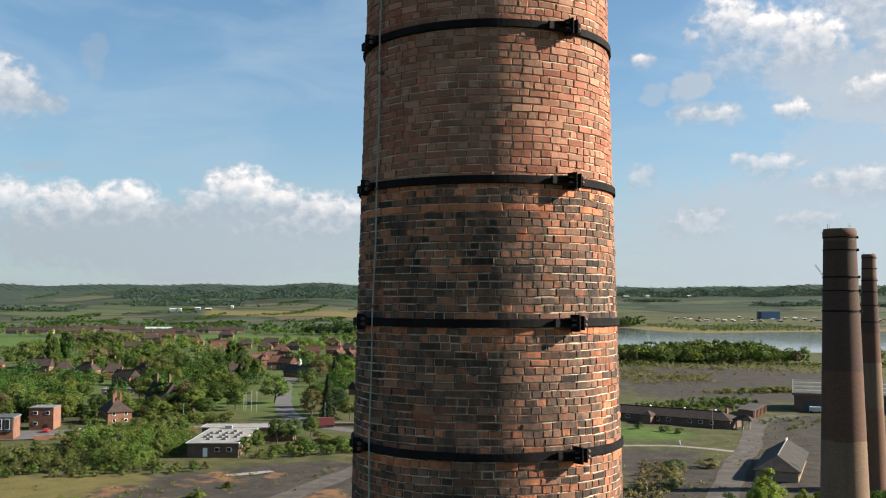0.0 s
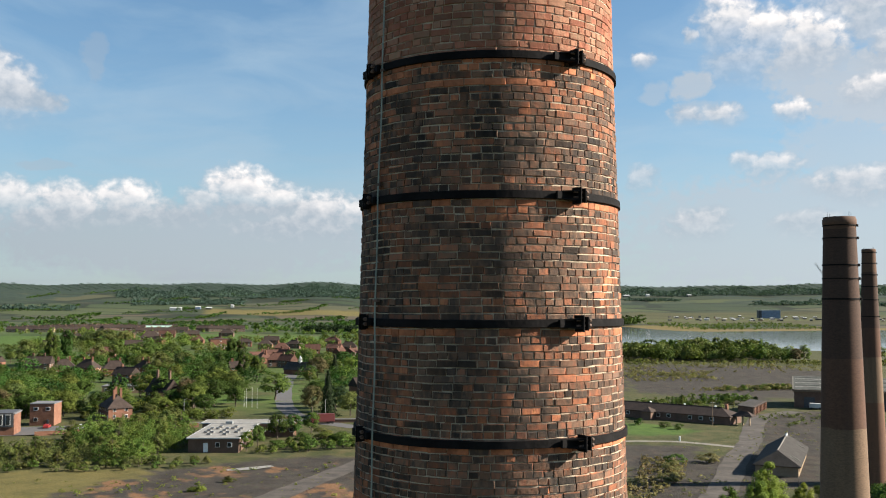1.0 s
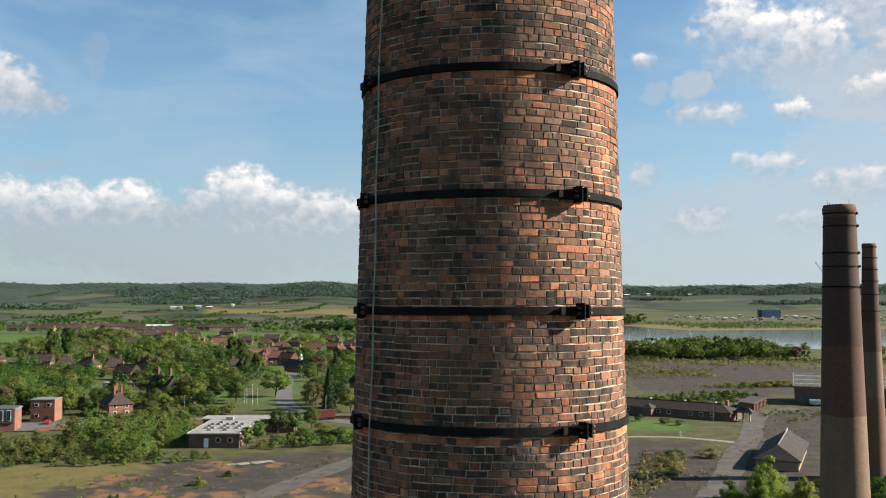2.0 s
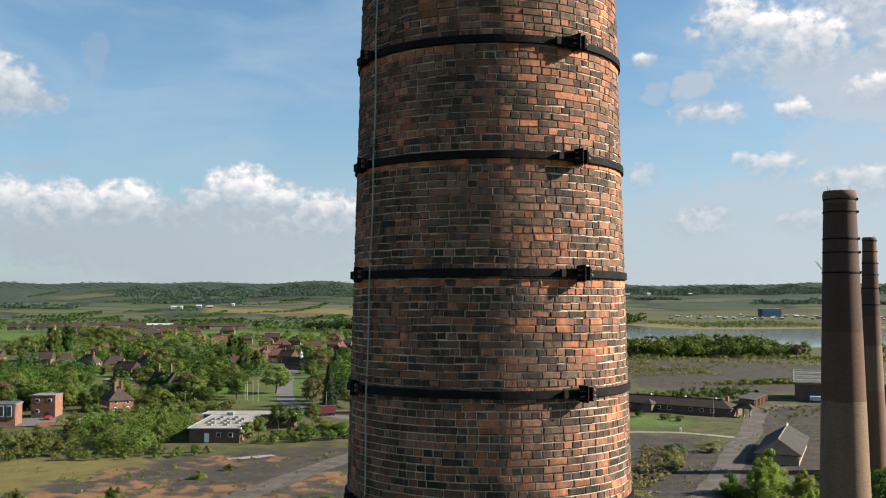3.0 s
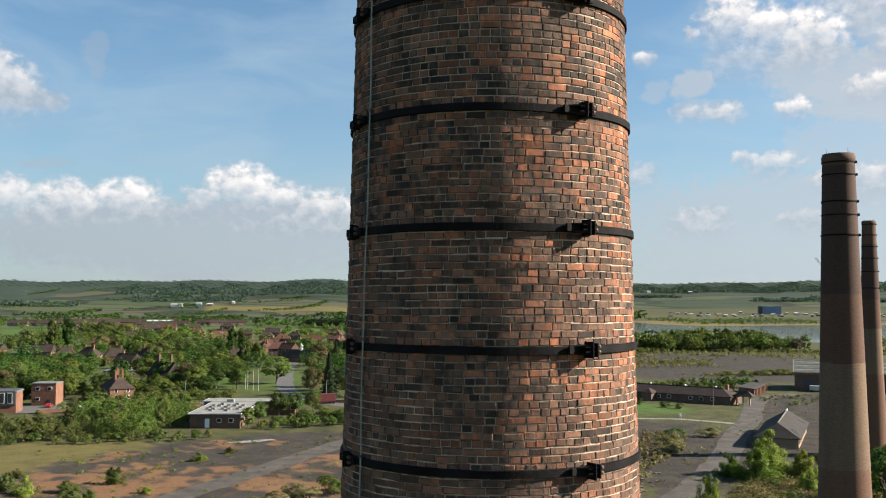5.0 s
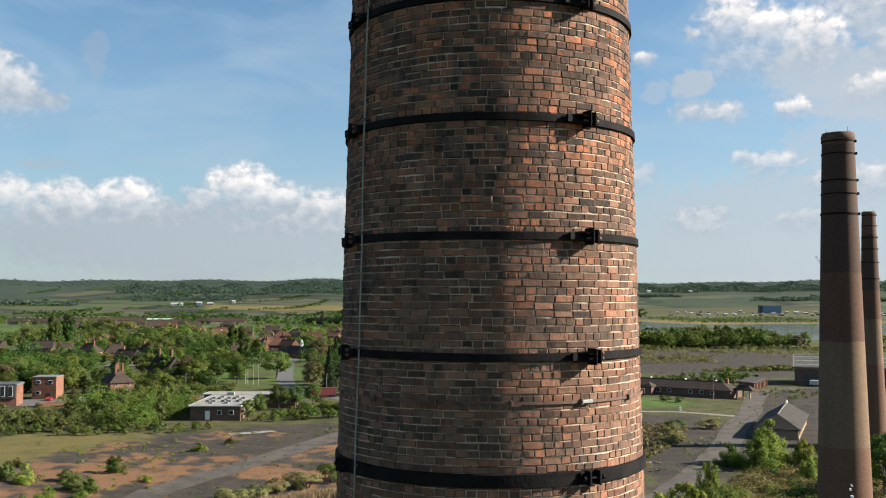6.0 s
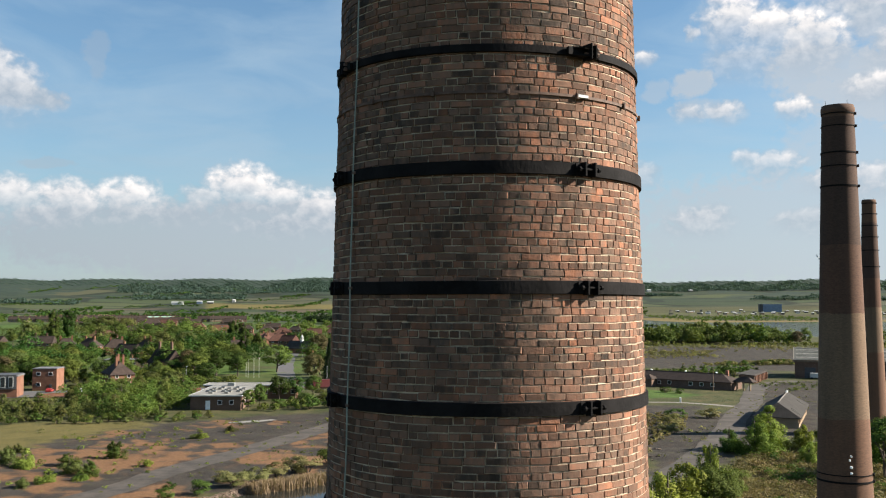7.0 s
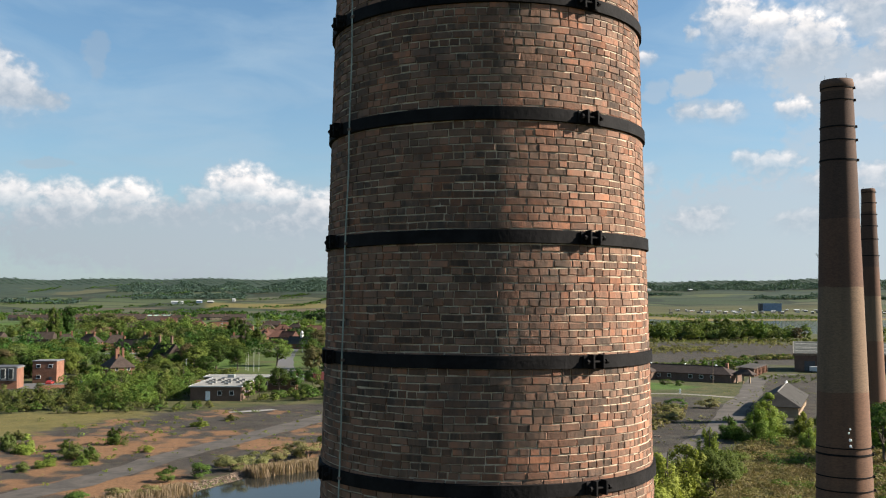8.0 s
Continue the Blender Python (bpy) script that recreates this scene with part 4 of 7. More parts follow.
TREE_MESH = {}


def tree_meshes(kind, leaf, fine, variant):
    key = (kind, leaf, fine, variant)
    if key in TREE_MESH:
        return TREE_MESH[key]
    g = np.random.default_rng(abs(hash((len(kind) * 7 + ord(kind[0]) * 3 + ord(kind[1]), ord(leaf[0]), fine, variant))) % 99991)
    count, size = {0: (1000, 0.090), 1: (4600, 0.045), 2: (9000, 0.036)}[fine]
    if kind in ("poplar", "birch", "fir"):
        size *= 0.75
    if kind == "bush":
        count, size = int(count * 0.6), size * 1.35
    p, o = crown_points(kind, count, g)
    crown = mesh_from("crown", leaf_quads(p, size, o, g), None, LEAF[leaf])
    vs, fs = [], []
    if kind == "bush":
        for i in range(5):
            a = i * 1.26 + g.uniform(0, 0.6)
            limb(vs, fs, (0.03 * math.cos(a), 0.03 * math.sin(a), -0.05), (0.28 * math.cos(a), 0.28 * math.sin(a), 0.6), 0.022, 0.006, 5)
    else:
        lean = Vector((g.uniform(-0.03, 0.03), g.uniform(-0.03, 0.03), 0))
        top = 0.95 if kind in ("poplar", "fir", "birch", "sapling") else 0.62
        limb(vs, fs, (0, 0, -0.03), Vector((0, 0, 0.22)) + lean, 0.030, 0.022, 8)
        limb(vs, fs, Vector((0, 0, 0.22)) + lean, Vector((0, 0, top)) + lean * 2, 0.022, 0.006, 7)
        wide = {"round": 0.36, "oval": 0.25, "willow": 0.36, "birch": 0.16}.get(kind, 0.09)
        for i in range(8):
            a, z = i * 2.4 + g.uniform(0, 0.5), 0.2 + 0.05 * i
            limb(vs, fs, Vector((0, 0, z)) + lean, (wide * math.cos(a), wide * math.sin(a), z + g.uniform(0.14, 0.28)), 0.013, 0.004, 5)
    trunk = mesh_from("trunk", vs, fs, BARK)
    TREE_MESH[key] = (trunk, crown)
    return TREE_MESH[key]


TREE_WORDS = {"round": "broad round-headed tree in full leaf", "oval": "upright leafy tree in full leaf", "poplar": "tall narrow poplar in leaf",
              "willow": "wide soft-headed willow in leaf", "bush": "low leafy bush on rough ground", "birch": "slender young birch in leaf", "fir": "tall dark pointed conifer", "sapling": "bushy young willow leafy to the ground"}
LEAF_WORDS = {"dark": "dark green", "mid": "fresh green", "pale": "pale yellow-green", "fir": "blackish green", "copper": "purple-leaved", "dun": "brownish half-bare", "heath": "olive brown", "spring": "bright yellow-green"}
tree_rng = random.Random(5)


def plant(x, y, h, w=None, kind="round", leaf="mid", fine=1):
    """One tree or bush h high and w wide, rooted on the land."""
    trunk, crown = tree_meshes(kind, leaf, fine, tree_rng.randrange(3))
    base_w = {"round": 1.0, "oval": 0.75, "poplar": 0.32, "willow": 1.05, "bush": 1.2, "birch": 0.55, "fir": 0.6, "sapling": 0.85}[kind]
    sx = h if w is None else w / base_w
    m = pose(x, y, ground_at(x, y) - 0.05, 0, 0, tree_rng.uniform(0, 360)) @ Matrix.Diagonal((sx, sx * tree_rng.uniform(0.9, 1.1), h, 1))
    name = "bush" if kind == "bush" else ("conifer" if kind == "fir" else "tree")
    th = thing(name, m, LEAF_WORDS[leaf] + " " + TREE_WORDS[kind], "bush" if kind == "bush" else "tree")
    for nm, me in (("trunk", trunk), ("crown", crown)):
        ob = new(nm, me)
        ob.parent = th
    return th


def inside(x, y, poly):
    """Whether a place lies in a polygon."""
    hit = False
    x1, y1 = poly[-1]
    for x2, y2 in poly:
        if (y1 > y) != (y2 > y) and x < (x2 - x1) * (y - y1) / (y2 - y1) + x1:
            hit = not hit
        x1, y1 = x2, y2
    return hit


def blocked(x, y, r=4.0):
    """Keep trees off houses, roads and lawns."""
    if BLOCK and len(BLOCK_ROWS) != len(BLOCK):
        BLOCK_ROWS[:] = BLOCK
        BLOCK_TABLE["rows"] = np.array(BLOCK)
    a = BLOCK_TABLE["rows"]
    return bool((((a[:, 0] - x) ** 2 + (a[:, 1] - y) ** 2) < (a[:, 2] + r) ** 2).any())


BLOCK_ROWS, BLOCK_TABLE = [], {}


def scatter(poly, n, seed, gap=2.0):
    """Random places inside a polygon, no two too close."""
    r = random.Random(seed)
    xs, ys = [p[0] for p in poly], [p[1] for p in poly]
    out, tries, cells = [], 0, {}
    while len(out) < n and tries < n * 40:
        tries += 1
        x, y = r.uniform(min(xs), max(xs)), r.uniform(min(ys), max(ys))
        if not inside(x, y, poly) or blocked(x, y, min(gap, 6.0)) or any(inside(x, y, pl) for pl in LAWNS):
            continue
        i, j = int(x // gap), int(y // gap)
        if any((x - a) ** 2 + (y - b) ** 2 < gap * gap for u in (-1, 0, 1) for v in (-1, 0, 1) for a, b in cells.get((i + u, j + v), ())):
            continue
        cells.setdefault((i, j), []).append((x, y))
        out.append((x, y))
    return out


def wood(name, label, spots, leaf, quads_each, seed, hs=(8, 14), spread=0.9, kinds=("round", "willow", "oval"), thin=1.0, vary=1.0):
    """Many far trees that nobody could count, joined."""
    g = np.random.default_rng(seed)
    shapes = [crown_points(kinds[k % len(kinds)], quads_each, g) for k in range(9)]
    allv, tints = [], []
    spots = list(spots)
    lands = terrain(np.array([p[0] for p in spots], float), np.array([p[1] for p in spots], float))
    for (x, y), land in zip(spots, lands):
        h = g.uniform(*hs) * (1 + 0.28 * math.sin(x * 0.047 + seed) * math.sin(y * 0.031 + x * 0.013))
        p, o = shapes[int(g.integers(0, 9))]
        a = g.uniform(0, 6.283)
        turn = np.array([[math.cos(a), -math.sin(a), 0], [math.sin(a), math.cos(a), 0], [0, 0, 1]])
        w = h * g.uniform(0.8, 1.25) * spread
        v = leaf_quads((p @ turn) * np.array([w, w, h]), 0.20 * thin * h * (100 / quads_each) ** 0.4, o @ turn, g, 0.6)
        allv.append(v + np.array([x, y, land - 0.3]))
        tints += [(g.uniform(-0.30, 0.30) * vary, g.uniform(-0.020, 0.022) * vary, 0.0, 0.0)] * len(v)
    v = np.concatenate(allv)
    ob = mesh_part(name, mesh_from(name, v, None, LEAF[leaf]), LEAF[leaf])
    ob.data.color_attributes.new("tint", "FLOAT_COLOR", "POINT").data.foreach_set("color", np.array(tints, np.float32).ravel())
    return tagged(ob, label, "trees", kind="stuff")


def at_az(az, d):
    return d * math.sin(radians(az)), d * math.cos(radians(az)) - 10.4

# ---- buildings ----
def wall_brick(name, c1, c2, mortar):
    """Small-scale brick for walls seen from far."""
    m = Mat(name)
    n = m.noise(0.35, 4, 0.6)
    f = m.noise(7, 4, 0.7, stretch=(1, 1, 2.2))
    c = m.mix(m.range(m.math("ADD", m.math("MULTIPLY", n, 0.6), m.math("MULTIPLY", f, 0.4)), 0.36, 0.64), c1, c2)
    c = m.mix(m.range(m.noise(14, 2), 0.55, 0.7, 0, 0.25), c, mortar)
    h = m.make("ShaderNodeHueSaturation")
    m.link(c, h.inputs["Color"])
    m.put(h.inputs["Value"], m.math("MULTIPLY_ADD", m.make("ShaderNodeObjectInfo").outputs["Random"], 0.3, 0.85))
    return m.finish(h.outputs[0], 0.92, f, 0.01, spec=0.2)


def tile_material(name, c1, c2):
    """Roof tile with courses and lichen."""
    m = Mat(name)
    n, f = m.noise(0.5, 5, 0.65), m.noise(5, 4, 0.7)
    z = m.sep(m.pos())[2]
    row = m.math("FRACT", m.math("MULTIPLY", z, 5.2))
    c = m.mix(m.range(m.math("ADD", m.math("MULTIPLY", n, 0.6), m.math("MULTIPLY", f, 0.4)), 0.36, 0.64), c1, c2)
    c = m.mix(m.range(row, 0.75, 1.0, 0, 0.35), c, tuple(x * 0.45 for x in c1))
    h = m.make("ShaderNodeHueSaturation")
    m.link(c, h.inputs["Color"])
    m.put(h.inputs["Value"], m.math("MULTIPLY_ADD", m.make("ShaderNodeObjectInfo").outputs["Random"], 0.4, 0.8))
    return m.finish(h.outputs[0], 0.9, m.math("ADD", row, f), 0.02, spec=0.2)


RED_BRICK = wall_brick("red_brick", (0.132, 0.062, 0.040), (0.190, 0.090, 0.058), (0.36, 0.28, 0.2))
DULL_BRICK = wall_brick("dull_brick", (0.095, 0.060, 0.045), (0.145, 0.090, 0.065), (0.28, 0.22, 0.17))
BUFF_BRICK = wall_brick("buff_brick", (0.22, 0.155, 0.10), (0.30, 0.22, 0.145), (0.4, 0.35, 0.28))
RED_TILE = tile_material("red_tile", (0.062, 0.030, 0.022), (0.104, 0.050, 0.036))
BROWN_TILE = tile_material("brown_tile", (0.028, 0.020, 0.017), (0.050, 0.035, 0.028))
GREY_ROOF = tile_material("grey_roof", (0.026, 0.023, 0.020), (0.046, 0.041, 0.036))
FELT = plain("pale_felt", (0.185, 0.176, 0.159), 0.95, 0.25, 0.4, 0.01, fine=3.0)
DARK_FELT = plain("dark_felt", (0.12, 0.12, 0.125), 0.9, 0.2, 0.5, 0.01, fine=3.0)
WHITE = MATS["white_paint"]
DARK_PAINT = plain("dark_cladding", (0.055, 0.055, 0.058), 0.6, 0.2, 1.0, 0.002)
SHEET = plain("asbestos_sheet", (0.070, 0.073, 0.064), 0.95, 0.25, 0.35, 0.01, fine=4.0)
BLUE_SHEET = plain("blue_sheet", (0.15, 0.20, 0.28), 0.6, 0.15, 0.2, 0.0)
PALE_SHEET = plain("pale_sheet", (0.42, 0.42, 0.41), 0.6, 0.12, 0.2, 0.0)
GREEN_SHEET = plain("green_sheet", (0.28, 0.40, 0.33), 0.6, 0.12, 0.2, 0.0)
TIMBER = plain("old_timber", (0.14, 0.10, 0.07), 0.9, 0.3, 2.0, 0.01)
gm = Mat("window_glass")
GLASS = gm.finish((0.02, 0.024, 0.028), 0.08, spec=0.6)
CAR_RED = plain("car_red", (0.22, 0.02, 0.018), 0.3, 0.1, 1.0, 0.0, spec=0.6)
CAR_DARK = plain("car_maroon", (0.10, 0.025, 0.025), 0.3, 0.1, 1.0, 0.0, spec=0.6)
RUBBER = plain("rubber", (0.02, 0.02, 0.02), 0.9, 0.2, 5.0, 0.0)

BLOCK = []
WIN = {}


def window_meshes(w, h):
    key = (round(w, 2), round(h, 2))
    if key not in WIN:
        bm = bmesh.new()
        b = 0.09
        add_box(bm, (w, 0.09, h), None, 0.01)
        fr = bpy.data.meshes.new("window")
        bm.to_mesh(fr)
        bm.free()
        fr.materials.append(WHITE)
        bm = bmesh.new()
        add_box(bm, (w - 2 * b, 0.03, h - 2 * b), pose(0, -0.04, 0))
        pn = bpy.data.meshes.new("pane")
        bm.to_mesh(pn)
        bm.free()
        pn.materials.append(GLASS)
        WIN[key] = (fr, pn)
    return WIN[key]


def add_window(th, m, w=1.3, h=1.2):
    """A window with its pane; m: x along the wall, -y outwards."""
    fr, pn = window_meshes(w, h)
    a = new("window", fr)
    a.parent = th
    a.matrix_basis = m
    b = new("pane", pn)
    b.parent = a
    return a


def add_door(th, m, w=1.0, h=2.05, material=None):
    bm = bmesh.new()
    add_box(bm, (w, 0.08, h), pose(0, 0, h / 2), 0.01)
    add_box(bm, (w * 0.55, 0.03, h * 0.3), pose(0, -0.05, h * 0.72), 0.005)
    d = part("door", bm, material or DARK_PAINT, th)
    d.matrix_basis = m
    return d


def roof_mesh(w, d, rise, over, hip, thick=0.16):
    """Hipped or gabled roof with eaves; the long way is x."""
    a, b = w / 2 + over, d / 2 + over
    drop = -over * rise / (d / 2)
    r = a - (b if hip else 0)
    r = max(r, 0.3)
    bm = bmesh.new()
    lo = [bm.verts.new(p) for p in ((-a, -b, drop), (a, -b, drop), (a, b, drop), (-a, b, drop))]
    dn = [bm.verts.new((v.co.x, v.co.y, v.co.z - thick)) for v in lo]
    t1, t2 = bm.verts.new((-r, 0, rise)), bm.verts.new((r, 0, rise))
    for f in ((lo[0], lo[1], t2, t1), (lo[1], lo[2], t2), (lo[2], lo[3], t1, t2), (lo[3], lo[0], t1)):
        bm.faces.new(f)
    for i in range(4):
        j = (i + 1) % 4
        bm.faces.new((dn[i], dn[j], lo[j], lo[i]))
    bm.faces.new(dn[::-1])
    # ridge tiles
    add_box(bm, (2 * r, 0.3, 0.14), pose(0, 0, rise + 0.03))
    return bm


def walls_mesh(w, d, h, rise=0.0, gable=False):
    bm = bmesh.new()
    add_box(bm, (w, d, h + 0.6), pose(0, 0, h / 2 - 0.3))
    if gable:
        for s in (-1, 1):
            x = s * (w / 2 - 0.002)
            x2 = s * (w / 2 - 0.3)
            q = [bm.verts.new((xx, yy, zz)) for xx in (x, x2) for yy, zz in ((-d / 2, h), (d / 2, h), (0, h + rise))]
            bm.faces.new(q[:3])
            bm.faces.new(q[3:][::-1])
            for i in range(3):
                j = (i + 1) % 3
                bm.faces.new((q[i], q[j], q[3 + j], q[3 + i]))
    bmesh.ops.recalc_face_normals(bm, faces=bm.faces[:])
    return bm


def house(x, y, rot, w, d, h, rise, label, hip=True, wall=None, roof=None, stacks=(), storeys=2, cols=3, name="house", doors=1, sides=True, clear=2):
    wall, roof = wall or RED_BRICK, roof or RED_TILE
    z = ground_at(x, y)
    th = thing(name, pose(x, y, z, 0, 0, rot), label, "house")
    BLOCK.append((x, y, max(w, d) * 0.55))
    away = math.hypot(x, y)
    for k in range(1, clear + 1):
        BLOCK.append((x - x / away * 9 * k, y - y / away * 9 * k, w * 0.42))
    part("wall", walls_mesh(w, d, h, rise, not hip and rise > 0), wall, th)
    if rise > 0:
        rf = part("roof", roof_mesh(w, d, rise, 0.45, hip), roof, th)
        rf.matrix_basis = pose(0, 0, h + 0.05)
    else:
        bm = bmesh.new()
        add_box(bm, (w + 0.3, d + 0.3, 0.28), pose(0, 0, 0), 0.03)
        add_box(bm, (w - 0.3, d - 0.3, 0.1), pose(0, 0, 0.12))
        rf = part("roof", bm, roof, th)
        rf.matrix_basis = pose(0, 0, h + 0.142)
    for cx, cy, top in stacks:
        bm = bmesh.new()
        add_box(bm, (1.15, 0.75, top - h + 0.5), pose(0, 0, (top + h - 0.5) / 2), 0.02)
        add_box(bm, (1.35, 0.95, 0.24), pose(0, 0, top - 0.1), 0.02)
        ch = part("chimney", bm, wall, th)
        ch.matrix_basis = pose(cx, cy, 0)
        for k in (-0.22, 0.22):
            bm = bmesh.new()
            add_cyl(bm, 0.13, 0.10, 0.5, pose(0, 0, 0.25), 8)
            pt = part("chimney_pot", bm, RED_BRICK, ch)
            pt.matrix_basis = pose(k, 0, top)
    hs = h / storeys
    for s in range(storeys):
        zc = s * hs + hs * 0.56
        for i in range(cols):
            px = (i + 0.5) / cols * w - w / 2
            if s == 0 and doors and i == cols // 2:
                add_door(th, pose(px, -d / 2 - 0.03, 0.0))
            else:
                add_window(th, pose(px, -d / 2 - 0.03, zc), min(1.5, w / cols * 0.5))
            if sides:
                add_window(th, pose(px, d / 2 + 0.03, zc, 0, 0, 180), min(1.5, w / cols * 0.5))
        if sides:
            for sx in (-1, 1):
                for py in (-d / 4, d / 4):
                    add_window(th, pose(sx * (w / 2 + 0.03), py, zc, 0, 0, 90 * sx), 1.1)
    return th


# the flat-roofed works office with its rear wing
def build_office():
    th = thing("works_office", pose(-79.5, 288, 0, 0, 0, 4), "single-storey brick works office with flat pale roof and skylights", "building")
    BLOCK.extend([(-82, 262, 8), (-72, 262, 7), (-79, 278, 9), (-81, 294, 9), (-84, 308, 9), (-86, 326, 10), (-74, 331, 9), (-98, 325, 8)])
    h = 4.2
    for nm, w, d, x, y in (("main_wall", 14.4, 34.0, 0.0, 0.0), ("wing_wall", 29.0, 9.0, 4.0, 25.0 - 3.5)):
        bm = bmesh.new()
        add_box(bm, (w, d, h + 0.5), pose(x, y, h / 2 - 0.25))
        part(nm, bm, DULL_BRICK, th)
    for nm, w, d, x, y, z in (("main_roof", 15.2, 34.6, 0.0, -0.3, h), ("wing_roof", 29.8, 9.6, 4.0, 21.8, h + 0.12)):
        bm = bmesh.new()
        add_box(bm, (w, d, 0.12), pose(x, y, z + 0.06))
        part(nm, bm, FELT, th, "pale weathered felt")
        bm = bmesh.new()
        for sx, sy, dx, dy in ((w + 0.16, 0.16, 0, -d / 2), (w + 0.16, 0.16, 0, d / 2), (0.16, d - 0.16, -w / 2, 0), (0.16, d - 0.16, w / 2, 0)):
            add_box(bm, (sx, sy, 0.30), pose(x + dx, y + dy, z))
        part("fascia", bm, PALE_SHEET, th, "white painted fascia board")
    for r_, yy in enumerate((-11, -6.5, -2.0, 2.5, 7.0)):
        for xx in (-4.4, -2.6, 0.2, 2.0, 4.6):
            if (r_ + int(xx)) % 4 == 0:
                continue
            bm = bmesh.new()
            add_box(bm, (1.25, 1.5, 0.35), pose(0, 0, 0.17), 0.04)
            sk = part("skylight", bm, FELT, th)
            sk.matrix_basis = pose(xx, yy, h + 0.12)
            bm = bmesh.new()
            add_box(bm, (1.0, 1.25, 0.22), pose(0, 0, 0.44), 0.09)
            part("dome", bm, GLASS, sk)
    for xx in (1.2, 4.6):
        add_window(th, pose(xx, -17.03, 2.3), 1.3, 1.3)
    add_door(th, pose(-2.2, -17.04, 0.2), 1.3, 2.6, WHITE)
    for yy in range(-13, 14, 4):
        add_window(th, pose(7.23, yy, 2.3, 0, 0, 90), 1.6, 1.3)
    for xx in range(9, 19, 3):
        add_window(th, pose(xx, 16.97, 2.3), 1.6, 1.3)
    bm = bmesh.new()
    add_box(bm, (2.2, 1.6, 1.0), pose(-1.5, 15, h + 0.6), 0.04)
    part("roof_vent", bm, GALV, th)
    bm = bmesh.new()
    add_box(bm, (1.2, 1.2, h + 2.0), pose(18.2, 21.5, (h + 2.0) / 2 - 0.2), 0.03)
    part("end_pier", bm, RED_BRICK, th)


def build_modern():
    """Two-storey block: brick ends, dark framed bays."""
    th = thing("modern_block", pose(-163.5, 306, 0, 0, 0, 14), "two-storey flat-roofed brick and dark-framed modern block", "building")
    BLOCK.append((-163, 306, 12))
    bm = bmesh.new()
    add_box(bm, (24, 10, 7.3), pose(-2, 0, 3.15))
    part("wall", bm, RED_BRICK, th)
    bm = bmesh.new()
    add_box(bm, (24.6, 10.6, 0.35), pose(-2, 0, 6.99), 0.03)
    part("roof", bm, DARK_FELT, th)
    bm = bmesh.new()
    add_box(bm, (8.0, 10.9, 4.6), pose(5.8, 0.05, 5.1))
    bay = part("dark_bay", bm, DARK_PAINT, th, "dark grey framed bay")
    for i in range(3):
        bm = bmesh.new()
        add_box(bm, (1.5, 0.12, 3.4), pose(3.4 + i * 2.4, -5.46, 5.1))
        w = part("tall_window", bm, PALE_SHEET, bay)
        bm = bmesh.new()
        add_box(bm, (1.2, 0.1, 3.1), pose(3.4 + i * 2.4, -5.50, 5.1))
        part("pane", bm, GLASS, bay)
    for i in range(4):
        add_window(th, pose(-12 + i * 3.2, -5.03, 5.2), 1.4, 1.4)
        add_window(th, pose(-12 + i * 3.2, -5.03, 1.7), 1.4, 1.6)
    bm = bmesh.new()
    add_box(bm, (9, 3.4, 0.3), pose(-5, -6.7, 3.0), 0.02)
    part("canopy", bm, WHITE, th, "white entrance canopy")


